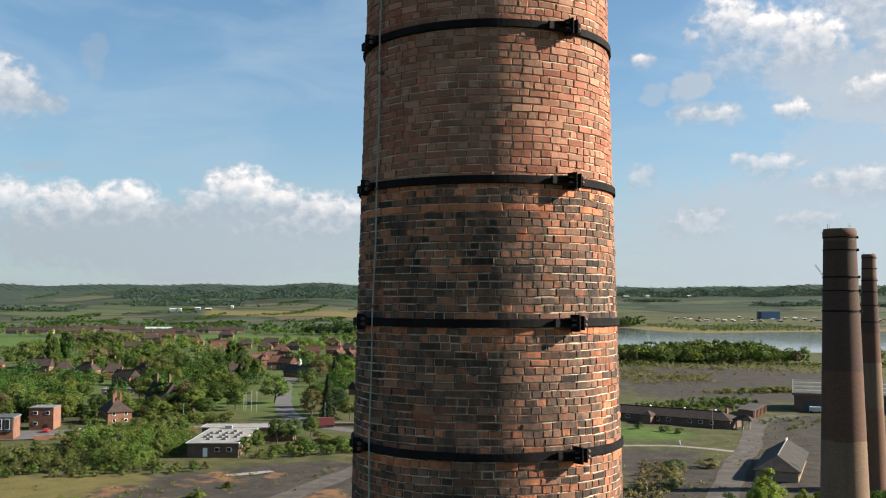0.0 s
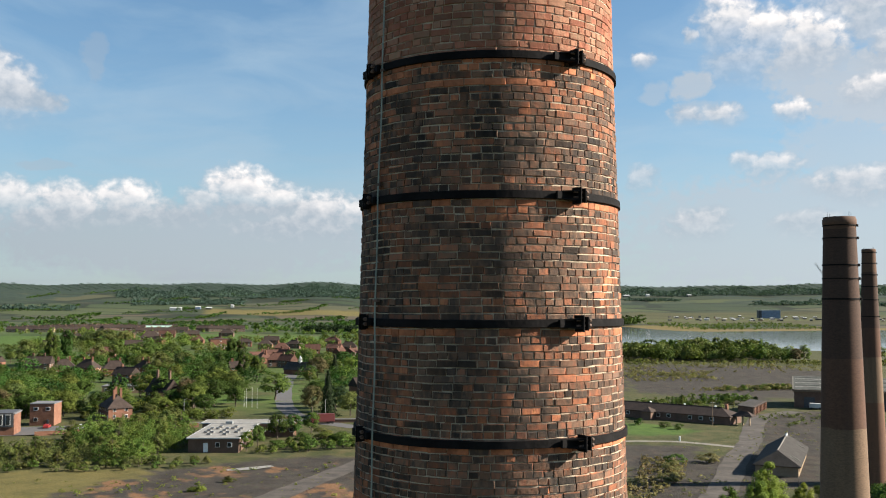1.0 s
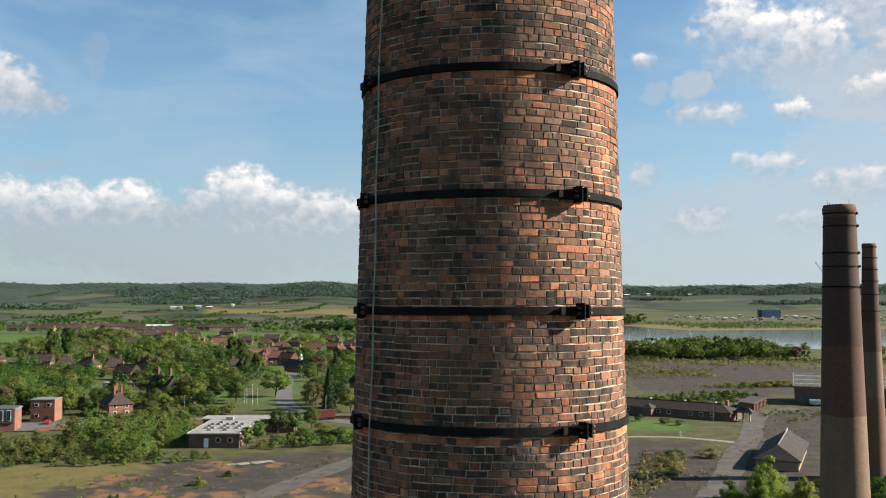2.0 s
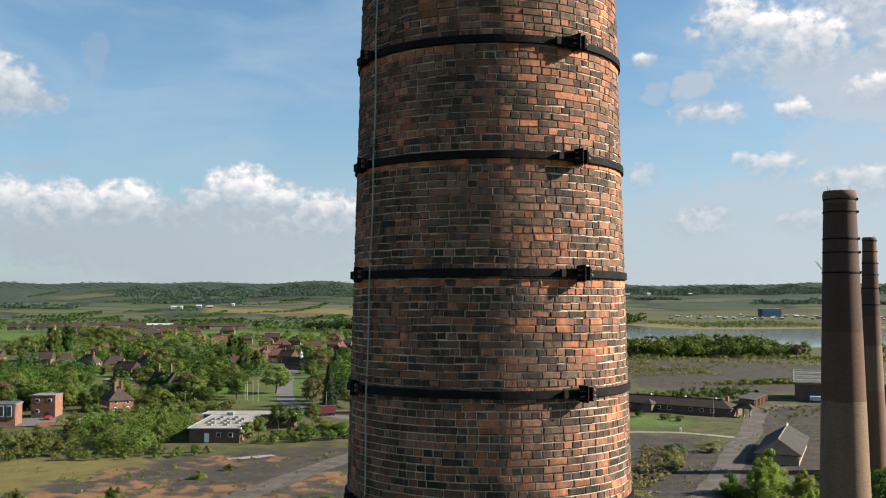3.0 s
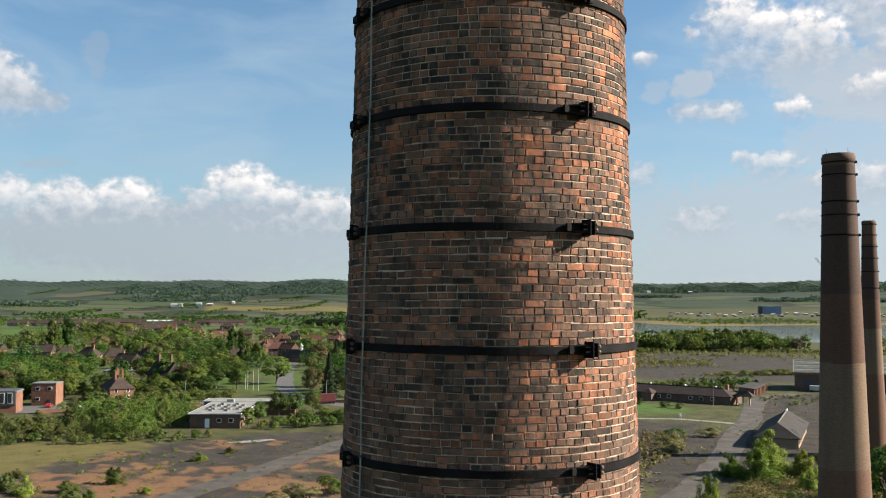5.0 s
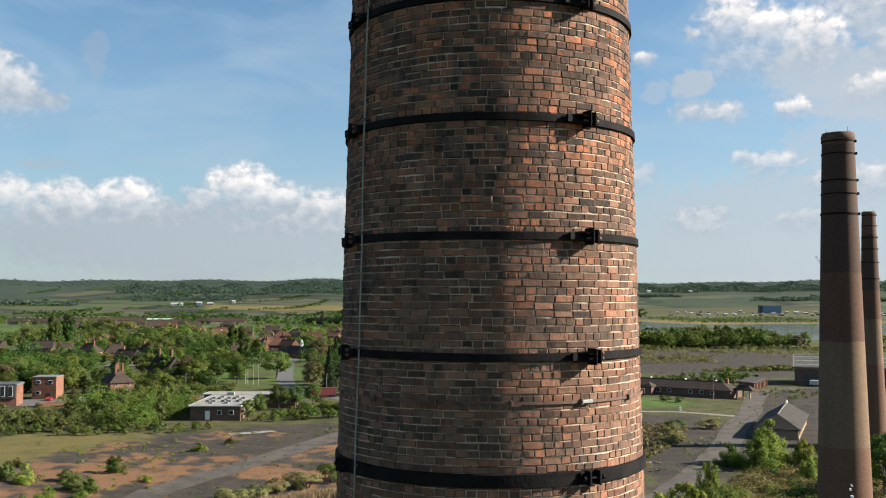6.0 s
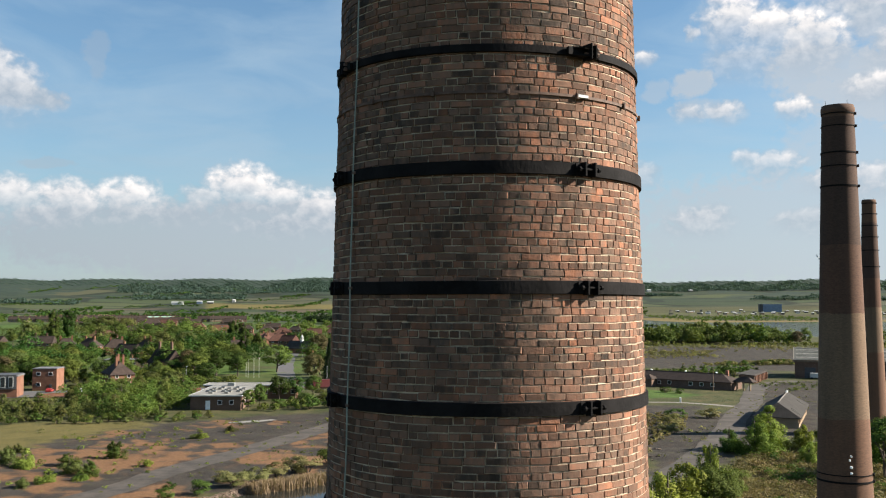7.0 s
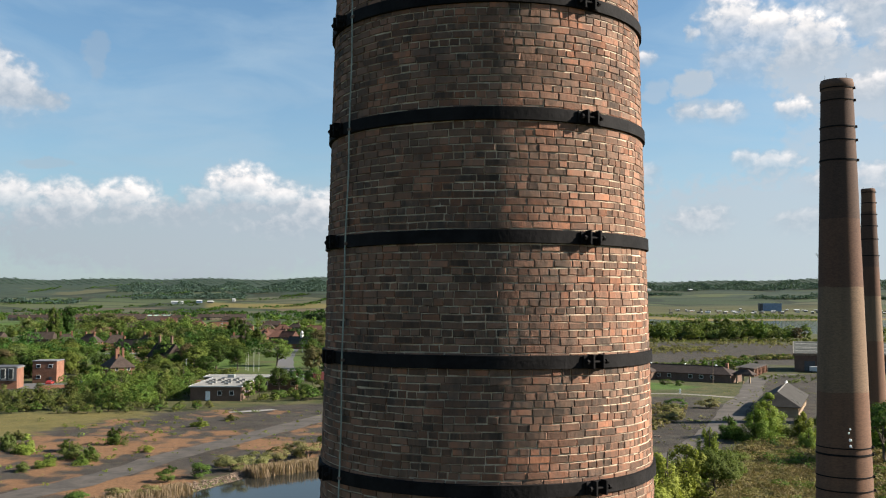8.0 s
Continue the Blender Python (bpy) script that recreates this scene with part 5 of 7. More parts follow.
def build_shed():
    """Long brick shed, hipped at the near end and open in bays on its sunny side."""
    th = thing("brick_shed", pose(78.7, 258.2, 0, 0, 0, -20.6), "long derelict brick shed with dark slate roof and open bays", "shed")
    BLOCK.extend([(78.7 + 0.351 * k, 258.2 + 0.936 * k, 8) for k in (-16, -8, 0, 8, 16)])
    w, d, h, rise = 10.2, 36.0, 3.0, 2.9
    for nm, sx, sy, x, y, zz in (("end_wall", w, 0.35, 0, -d / 2 + 0.18, h), ("end_wall", w, 0.35, 0, d / 2 - 0.18, h), ("long_wall", 0.35, d - 0.7, -w / 2 + 0.18, 0, h), ("dwarf_wall", 0.35, d - 0.7, w / 2 - 0.18, 0, 0.8)):
        bm = bmesh.new()
        add_box(bm, (sx, sy, zz + 0.4), pose(x, y, zz / 2 - 0.2))
        part(nm, bm, BUFF_BRICK if nm != "long_wall" else DULL_BRICK, th)
    for i in range(10):
        bm = bmesh.new()
        add_box(bm, (0.45, 0.5, h), pose(w / 2 - 0.18, -d / 2 + 0.6 + i * (d - 1.2) / 9, h / 2), 0.02)
        part("pier", bm, BUFF_BRICK, th)
    a, b, t = w / 2 + 0.7, d / 2 + 0.7, 0.14
    drop = -0.7 * rise / (w / 2)
    bm = bmesh.new()
    lo = [bm.verts.new(p) for p in ((-a, -b, drop), (a, -b, drop), (a, b, drop), (-a, b, drop))]
    dn = [bm.verts.new((v.co.x, v.co.y, v.co.z - t)) for v in lo]
    near, far = bm.verts.new((0, -b + 4.6, rise)), bm.verts.new((0, b, rise))
    for f in ((lo[0], lo[1], near), (lo[1], lo[2], far, near), (lo[2], lo[3], far), (lo[3], lo[0], near, far)):
        bm.faces.new(f)
    for i in range(4):
        k = (i + 1) % 4
        bm.faces.new((dn[i], dn[k], lo[k], lo[i]))
    bm.faces.new(dn[::-1])
    rf = part("roof", bm, GREY_ROOF, th, "mossy grey slate hipped roof")
    rf.matrix_basis = pose(0, 0, h + 0.04)
    bm = bmesh.new()
    add_box(bm, (0.34, 2 * b - 4.6, 0.14), pose(0, 2.3, rise + 0.04), 0.03)
    part("ridge", bm, CONCRETE, rf, "pale ridge tiles")
    ang = math.degrees(math.atan2(rise, w / 2))
    for y in (-13.5, -11.0, 12.0):
        bm = bmesh.new()
        add_box(bm, (2.6, 0.35, 0.06), pose(4.0, y, rise - 4.0 * rise / (w / 2) + 0.06, 0, ang, 0))
        part("roof_patch", bm, SHEET, rf, "pale patched roof sheet")
    for y in (b - 1.2, b - 4.0):
        bm = bmesh.new()
        add_cyl(bm, 0.28, 0.22, 0.6, pose(0, y, rise + 0.3), 10)
        part("ridge_vent", bm, WHITE, rf)


def build_ruin():
    """The long low range of brick workshops with a hipped end and a lean wing."""
    th = thing("long_workshop", pose(66.8, 366.7, 0, 0, 0, -36), "long derelict single-storey brick workshop with brown tiled roof", "workshop")
    BLOCK.extend([(66.8 + k * 0.81, 366.7 - k * 0.59, 8) for k in (-26, -16, -8, 0, 8, 16, 26)])
    L, d, h = 56.0, 10.5, 3.0
    bm = bmesh.new()
    add_box(bm, (L, d, h + 0.5), pose(0, 0, h / 2 - 0.25))
    part("wall", bm, DULL_BRICK, th)
    rf = part("roof", roof_mesh(L, d, 2.4, 0.5, True), BROWN_TILE, th)
    rf.matrix_basis = pose(0, 0, h + 0.05)
    for x in (-27, -3):
        bm = bmesh.new()
        add_box(bm, (4.0, 5, h + 0.6), pose(x, -d / 2 - 1.2, h / 2 - 0.3))
        part("porch_wall", bm, DULL_BRICK, th)
        bm = roof_mesh(5.2, 4.2, 1.3, 0.3, True, 0.1)
        p = part("porch_roof", bm, BROWN_TILE, th)
        p.matrix_basis = pose(x, -d / 2 - 1.2, h + 0.1, 0, 0, 90)
    for i in range(13):
        add_window(th, pose(-25 + i * 4.2, -d / 2 - 0.03, 1.7), 1.5, 1.3) if i % 4 else None
    for x in (-20, -6, 8, 20):
        bm = bmesh.new()
        add_cyl(bm, 0.35, 0.35, 0.7, pose(x, 1.0, h + 2.3), 10)
        add_cyl(bm, 0.5, 0.1, 0.3, pose(x, 1.0, h + 2.8), 10)
        part("roof_ventilator", bm, WHITE, th)
    bm = bmesh.new()
    add_box(bm, (1.0, 1.0, 6.6), pose(24, 1.5, 3.3), 0.03)
    part("chimney", bm, RED_BRICK, th)
    wg = thing("yard_wing", pose(106.5, 392, 0, 0, 0, 65), "low brick yard wing with grey sheet roof", "workshop")
    BLOCK.extend([(100, 378, 8), (106, 392, 8), (113, 406, 8)])
    bm = bmesh.new()
    add_box(bm, (28, 6, 3.4), pose(0, 0, 1.4))
    part("wall", bm, DULL_BRICK, wg, "sooty brick wall")
    bm = bmesh.new()
    add_box(bm, (28.6, 6.8, 0.16), pose(0, 0, 3.25, 5, 0, 0), 0.02)
    part("roof", bm, GREY_ROOF, wg)
    for i in range(9):
        bm = bmesh.new()
        add_box(bm, (0.5, 0.5, 2.9), pose(-12.5 + i * 3.1, -3.12, 1.45))
        part("pier", bm, RED_BRICK, wg)
    fn = thing("brick_gateway", pose(91.0, 346.5, 0, 0, 0, -36), "open timber and brick gateway at the workshop end", "gateway")
    for x in (-2.4, 0, 2.4):
        bm = bmesh.new()
        add_box(bm, (0.45, 0.45, 3.4), pose(x, 0, 1.6), 0.02)
        part("post", bm, BUFF_BRICK, fn)
    bm = roof_mesh(7.0, 4.0, 1.4, 0.3, True, 0.1)
    p = part("roof", bm, BROWN_TILE, fn)
    p.matrix_basis = pose(0, 1.2, 3.35)


def build_warehouse():
    th = thing("warehouse", pose(155.7, 413.5, 0, 0, 0, -17), "large grey warehouse with ribbed sheet roof over dark walls", "warehouse")
    BLOCK.append((156, 412, 26))
    w, d, h = 50, 26, 7.4
    bm = bmesh.new()
    add_box(bm, (w, d, h + 0.4), pose(0, 0, h / 2 - 0.2))
    part("wall", bm, DULL_BRICK, th)
    bm = bmesh.new()
    a, b = w / 2 + 0.6, d / 2 + 0.6
    q = [bm.verts.new(p) for p in ((-a, -b, h), (a, -b, h), (a, 2, h + 4.6), (-a, 2, h + 4.6), (a, b, h + 2.0), (-a, b, h + 2.0), (-a, -b, h - 0.2), (a, -b, h - 0.2), (a, b, h - 0.2), (-a, b, h - 0.2))]
    for f in ((0, 1, 2, 3), (3, 2, 4, 5), (6, 7, 1, 0), (1, 7, 8, 4, 2), (0, 3, 5, 9, 6), (4, 8, 9, 5), (6, 9, 8, 7)):
        bm.faces.new([q[i] for i in f])
    bmesh.ops.recalc_face_normals(bm, faces=bm.faces[:])
    rf = part("roof", bm, SHEET, th)
    lean = math.degrees(math.atan2(4.6, b + 2))
    for i in range(7):
        k = (i + 0.5) / 7
        bm = bmesh.new()
        add_box(bm, (w - 1.0, 0.7, 0.10), pose(0, -b + (b + 2) * k, h + 4.6 * k + 0.04, lean, 0, 0))
        part("roof_sheet", bm, FELT if i % 2 else SHEET, rf)
    for x in (-a + 0.25, a - 0.25):
        bm = bmesh.new()
        add_box(bm, (0.4, 15.6, 0.25), pose(x, (-b + 2) / 2, h + 2.36, lean, 0, 0))
        part("verge_board", bm, CONCRETE, rf)
    bm = bmesh.new()
    add_box(bm, (w + 1.3, 0.3, 0.9), pose(0, -b - 0.1, h - 0.3))
    part("eaves_board", bm, TIMBER, th)
    for i in range(5):
        bm = bmesh.new()
        add_box(bm, (4.2, 0.16, 4.4), pose(-19 + i * 9, -d / 2 - 0.06, 2.2))
        part("sliding_door", bm, DARK_PAINT, th)
    vn = thing("white_trailer", pose(134.0, 400.5, 0, 0, 0, -12), "white box trailer parked by the warehouse wall", "trailer")
    bm = bmesh.new()
    add_box(bm, (4.4, 2.0, 1.9), pose(0, 0, 1.6), 0.06)
    part("body", bm, PALE_SHEET, vn)
    for x in (-1.6, 1.6):
        for y in (-1.05, 1.05):
            bm = bmesh.new()
            add_cyl(bm, 0.45, 0.45, 0.3, pose(x, y, 0.5, 90, 0, 0), 14)
            part("wheel", bm, RUBBER, vn)


def build_car(x, y, rot, paint, label, scale=1.0, tall=0.0):
    th = thing("parked_car" if not tall else "lorry", pose(x, y, ground_at(x, y) + 0.06, 0, 0, rot), label, "car" if not tall else "lorry")
    if tall:
        bm = bmesh.new()
        add_box(bm, (2.4, 2.4, 2.6), pose(-3.2, 0, 1.9), 0.15)
        part("cab", bm, paint, th)
        bm = bmesh.new()
        add_box(bm, (6.0, 2.4, 2.7), pose(1.2, 0, 2.2), 0.06)
        part("box", bm, paint, th)
        xs, r = (-3.2, 2.2, 3.4), 0.5
    else:
        prof = [(-2.15, 0.35), (2.15, 0.35), (2.15, 0.85), (1.35, 0.98), (0.75, 1.45), (-1.1, 1.47), (-1.85, 0.98), (-2.15, 0.9)]
        bm = bmesh.new()
        s = [[bm.verts.new((px, sy * (0.88 if pz < 1.2 else 0.68), pz)) for px, pz in prof] for sy in (-1, 1)]
        bm.faces.new(s[0])
        bm.faces.new(s[1][::-1])
        for i in range(len(prof)):
            j = (i + 1) % len(prof)
            bm.faces.new((s[0][j], s[0][i], s[1][i], s[1][j]))
        bmesh.ops.recalc_face_normals(bm, faces=bm.faces[:])
        part("body", bm, paint, th)
        for sy in (-1, 1):
            bm = bmesh.new()
            add_box(bm, (2.0, 0.04, 0.36), pose(-0.15, sy * 0.785, 1.21, sy * 22, 0, 0))
            part("side_window", bm, GLASS, th)
        xs, r = (-1.35, 1.35), 0.32
    for px in xs:
        for sy in (-0.85, 0.85):
            bm = bmesh.new()
            add_cyl(bm, r, r, 0.22, pose(px, sy, r, 90, 0, 0), 14)
            part("wheel", bm, RUBBER, th)
    return th


build_office()
build_modern()
build_shed()
build_ruin()
build_warehouse()

# ---- the village ----
house(-156, 334, 8, 8.2, 9.0, 7.4, 0, "two-storey plain brick cube house with flat dark roof", False, RED_BRICK, DARK_FELT, (), 2, 2, sides=False)
house(-138.5, 354, -55, 14, 8.6, 4.8, 4.0, "large brick house with steep hipped brown roof and tall chimneys", True, RED_BRICK, BROWN_TILE, ((-5.0, 1.2, 11.2), (0.5, 1.6, 11.0), (3.2, -1.5, 10.8)), 2, 4, sides=True)
house(-139, 410, -38, 14, 8.5, 5.2, 5.0, "brick house with steep brown gables and tall chimneys", False, DULL_BRICK, BROWN_TILE, ((-4.5, 0, 13.6), (4.5, 0, 13.6)), 2, 3)
house(-174, 460, 10, 20, 12, 3.4, 0, "low flat-roofed grey hall", False, BUFF_BRICK, DARK_FELT, (), 1, 5, "hall", clear=3)
house(-283, 604, 6, 15, 9, 4.6, 4.2, "brick house with dark tiled roof and pale conservatory", False, DULL_BRICK, BROWN_TILE, ((-4, 0, 10.4), (3, 0, 10.4)), 2, 3, clear=4)
for bx, by, br, bw in ((-257, 581, 20, 12.5), (-242, 580, -16, 13), (-222, 571, 24, 14), (-208, 584, -35, 11)):
    house(bx, by, br, bw, 8.5, 4.4, 4.4, "brick house with hipped dark brown tiled roof", True, RED_BRICK, BROWN_TILE, ((3, 0, 10.2), (-3.5, 0.5, 10.0)), 2, 3, clear=4)
house(-304, 758, 12, 22, 10, 3.6, 4.4, "long low hall with red tiled roof", True, RED_BRICK, RED_TILE, (), 1, 6, "hall", clear=5)
house(-385, 1106, 18, 22, 13, 4.2, 6.0, "wide brick building with big hipped brown roof", True, DULL_BRICK, BROWN_TILE, (), 1, 5, "hall", 0, False, 6)
house(-247, 892, 24, 18, 16, 9.6, 0, "tall plain red brick hall with flat roof", False, RED_BRICK, BROWN_TILE, (), 3, 1, "hall", 0, False, 8)
house(-238, 872, 24, 20, 7, 3.4, 0, "low brick annexe with flat roof", False, RED_BRICK, FELT, (), 1, 5, "annexe", 0, False, 7)

# the chapel with a white bell turret
chapel = thing("chapel", pose(-112, 580, 0, 0, 0, -28), "small grey-roofed chapel with white bell turret", "chapel")
BLOCK.extend([(-112, 580, 13), (-110, 566, 8), (-107, 552, 7)])
part("wall", walls_mesh(18, 9, 3.6, 4.0, True), RED_BRICK, chapel)
_r = part("roof", roof_mesh(18, 9, 4.0, 0.5, False), GREY_ROOF, chapel)
_r.matrix_basis = pose(0, 0, 3.65)
bm = bmesh.new()
for tx, ty in ((-0.5, -0.5), (0.5, -0.5), (-0.5, 0.5), (0.5, 0.5)):
    add_box(bm, (0.28, 0.28, 1.5), pose(tx, ty, 9.1), 0.02)
add_box(bm, (1.5, 1.5, 1.4), pose(0, 0, 7.7), 0.04)
add_box(bm, (1.6, 1.6, 0.2), pose(0, 0, 9.9), 0.03)
add_cyl(bm, 0.9, 0.05, 1.5, pose(0, 0, 10.7), 8)
part("bell_turret", bm, PALE_SHEET, chapel, "white painted bell turret")

# streets of pairs and rows, all brick with red or brown roofs
street = random.Random(9)
VILLAGE = [  # x, y, turn, width, red roof, gabled
    (-207, 906, 4, 13, 0, 0), (-185, 931, -8, 14, 0, 0), (-166, 748, 25, 13, 1, 1), (-154, 742, -30, 13, 1, 1), (-160, 768, 5, 12, 1, 0), (-141, 652, 12, 14, 1, 0), (-132, 640, -24, 10, 1, 1), (-164, 692, 30, 12, 1, 1), (-157, 680, -50, 10, 1, 0),
    (-146, 814, 10, 12, 1, 1), (-130, 830, -14, 12, 1, 1), (-116, 767, 62, 9, 1, 1), (-106, 767, 62, 9, 1, 1), (-96, 769, 62, 9, 1, 1), (-120, 845, 0, 14, 0, 0), (-88, 860, 12, 13, 1, 0), (-149, 575, 20, 9, 0, 1), (-178, 840, 8, 13, 1, 0),
    (-70, 690, -20, 12, 1, 1), (-66, 610, 15, 13, 0, 1), (-56, 450, 38, 14, 0, 1), (-240, 960, 10, 14, 0, 0), (-275, 990, -12, 14, 1, 0), (-330, 900, 12, 15, 0, 1), (-300, 1000, 6, 15, 1, 0), (-345, 1010, -10, 15, 0, 0), (-352, 640, 8, 15, 0, 1), (-318, 612, -14, 14, 0, 1),
    (-224, 1010, 5, 15, 0, 1), (-160, 1010, -12, 16, 1, 0), (-118, 985, 8, 16, 0, 1), (-360, 1180, 15, 18, 0, 1), (-410, 1240, 10, 20, 1, 1), (-330, 1230, 4, 18, 0, 0), (-470, 1090, 12, 18, 0, 1), (-440, 1180, 8, 18, 0, 1), (-400, 880, 10, 14, 0, 1), (-196, 520, -20, 12, 0, 1)]
for hx, hy, turn, wide, red_, gabled in VILLAGE:
    house(hx, hy, turn, wide, street.uniform(7.5, 9.0), 4.9, street.uniform(3.2, 4.2), "brick house with " + ("red" if red_ else "brown") + " tiled " + ("gabled" if gabled else "hipped") + " roof among trees", not gabled,
          street.choice((RED_BRICK, RED_BRICK, DULL_BRICK)), RED_TILE if red_ else BROWN_TILE, ((street.choice((-3, 3)), 0, 9.8),), 2, 3, sides=False, clear=5)
# long terraces at the far side of the village
for az0, az1, d_, n_ in ((-26.0, -22.4, 1540, 7), (-25.0, -21.6, 1680, 6), (-21.8, -18.4, 1620, 7), (-19.5, -17.4, 1480, 4), (-16.3, -14.5, 1490, 3)):
    for i in range(n_):
        az_ = radians(az0 + (az1 - az0) * i / max(1, n_ - 1))
        house(d_ * math.sin(az_), d_ * math.cos(az_) + street.uniform(-25, 25), street.uniform(-12, 12) + 15, 27, 9, 4.8, 4.0, "row of joined brick houses with brown roofs", False, street.choice((DULL_BRICK, BUFF_BRICK, BUFF_BRICK)), BROWN_TILE, ((-9, 0, 10.2), (0, 0, 10.2), (8, 0, 10.2)), 2, 7, "terrace", 0, False, 9)

# flagpoles, street lamps, signs, cars in front of the office
for fx, fy, fh in ((-100.4, 396, 6.5), (-99.0, 394, 7.4), (-96.4, 393, 8.0), (-93.8, 391, 8.0), (-120, 405, 7)):
    fp = thing("flagpole", pose(fx, fy, ground_at(fx, fy)), "bare white flagpole on the grass verge", "flagpole", "flagpoles by the road")
    bm = bmesh.new()
    add_cyl(bm, 0.075, 0.04, fh, pose(0, 0, fh / 2), 8)
    part("pole", bm, PALE_SHEET, fp)
    bm = bmesh.new()
    add_cyl(bm, 0.11, 0.02, 0.2, pose(0, 0, fh + 0.1), 8)
    part("finial", bm, WHITE, fp)
for lx, ly, lr in ((-68.2, 374, 180), (-60, 356, 90), (-112, 352, 90), (-104, 540, 0), (-172, 318, 90)):
    lp = thing("street_lamp", pose(lx, ly, ground_at(lx, ly), 0, 0, lr), "grey steel street lamp with short arm", "lamp", "street lamps")
    bm = bmesh.new()
    add_cyl(bm, 0.09, 0.06, 7.0, pose(0, 0, 3.5), 8)
    part("column", bm, GALV, lp)
    bm = bmesh.new()
    add_box(bm, (1.2, 0.07, 0.07), pose(0.6, 0, 6.95, 0, -6, 0))
    part("arm", bm, GALV, lp)
    bm = bmesh.new()
    add_box(bm, (0.65, 0.26, 0.14), pose(1.35, 0, 7.02), 0.03)
    part("lantern", bm, GALV, lp)
build_car(-150, 322, 100, CAR_RED, "bright red car parked beside the cube house")
build_car(-58.5, 341, 20, CAR_DARK, "dark red lorry standing on the road", 1.0, 1.0)
build_car(-75.5, 351.5, 22, CAR_DARK, "dark car on the tarmac road")
build_car(-168, 322, 60, plain("car_silver", (0.45, 0.46, 0.47), 0.3, 0.05, 1.0, 0.0, spec=0.6), "silver car parked in front of the block")
build_car(-138, 322, 20, MATS["car_silver"], "silver car on the forecourt tarmac")
# forecourt
flat_poly("forecourt", [(-172, 296), (-136, 308), (-128, 330), (-146, 328), (-172, 320)], 0.22, TARMAC, "grey tarmac forecourt before the block", "pavement")


# low boundary walls, a pole and a marker post
def garden_wall(x1, y1, x2, y2, h, material, label):
    m = pose((x1 + x2) / 2, (y1 + y2) / 2, ground_at((x1 + x2) / 2, (y1 + y2) / 2), 0, 0, math.degrees(math.atan2(y2 - y1, x2 - x1)))
    th = thing("garden_wall", m, label, "wall")
    n = math.hypot(x2 - x1, y2 - y1)
    bm = bmesh.new()
    add_box(bm, (n, 0.24, h + 0.4), pose(0, 0, h / 2 - 0.2))
    part("brick_wall", bm, material, th)
    bm = bmesh.new()
    add_box(bm, (n + 0.1, 0.34, 0.1), pose(0, 0, h + 0.05), 0.02)
    part("coping", bm, CONCRETE, th, "pale coping stones")


garden_wall(-146, 304, -118, 320, 1.3, RED_BRICK, "low red brick boundary wall with pale coping")
garden_wall(-116, 321, -100, 330, 1.3, RED_BRICK, "low red brick boundary wall beside the road")
garden_wall(-66, 343, -40, 346, 1.1, DULL_BRICK, "low brick wall along the village road")
pole = thing("telegraph_pole", pose(80, 345, ground_at(80, 345)), "tarred wooden telegraph pole by the workshop", "pole")
bm = bmesh.new()
add_cyl(bm, 0.15, 0.10, 8.5, pose(0, 0, 4.2), 10)
part("shaft", bm, TIMBER, pole)
bm = bmesh.new()
add_box(bm, (1.6, 0.12, 0.14), pose(0, 0, 7.9), 0.01)
part("crossarm", bm, TIMBER, pole)
for kx in (-0.65, -0.3, 0.3, 0.65):
    bm = bmesh.new()
    add_cyl(bm, 0.05, 0.03, 0.18, pose(kx, 0, 8.06), 8)
    part("insulator", bm, WHITE, pole)
post = thing("marker_post", pose(60.5, 304, ground_at(60.5, 304)), "short white marker post beside the path", "post")
bm = bmesh.new()
add_box(bm, (0.5, 0.4, 1.3), pose(0, 0, 0.6), 0.05)
add_box(bm, (0.6, 0.5, 0.12), pose(0, 0, 1.3), 0.03)
part("stone", bm, WHITE, post)

# ---- planting, near to far ----
# slender saplings along the edge of the works, too many to count, and the trees that rise out of them
EDGE_L = [(-150, 232), (-124, 239), (-106, 247), (-104, 262), (-124, 272), (-158, 262)]
EDGE_R = [(-106, 247), (-92, 249), (-90, 262), (-90, 300), (-104, 318), (-124, 300), (-124, 272), (-104, 262)]
wood("sapling_belt", "feathery pale green birch and willow saplings at the site edge", scatter(EDGE_L, 190, 3, 1.7), "pale", 300, 51, (2.6, 5.0), 1.0, ("sapling", "birch", "oval"), 0.55)
wood("sapling_thicket", "dense fresh green birch and willow thicket at the site edge", scatter(EDGE_R, 150, 4, 2.2), "mid", 560, 52, (4.5, 8.5), 1.0, ("sapling", "birch", "oval"), 0.52)
for x, y in scatter(EDGE_R, 26, 5, 4.0):
    plant(x, y, tree_rng.uniform(6.0, 9.0), None, tree_rng.choice(("birch", "birch", "oval")), tree_rng.choice(("mid", "pale")))
for x, y in scatter([(-150, 236), (-124, 240), (-106, 248), (-112, 268), (-150, 260)], 16, 7, 4.0):
    plant(x, y, tree_rng.uniform(4.0, 6.0), None, tree_rng.choice(("birch", "birch", "oval")), tree_rng.choice(("mid", "pale")))
for x, y in scatter([(-124, 233), (-80, 243), (-70, 258), (-80, 255), (-100, 252), (-128, 242)], 40, 6, 1.6):
    plant(x, y, tree_rng.uniform(1.4, 3.0), None, "bush", tree_rng.choice(("mid", "pale")), 0)
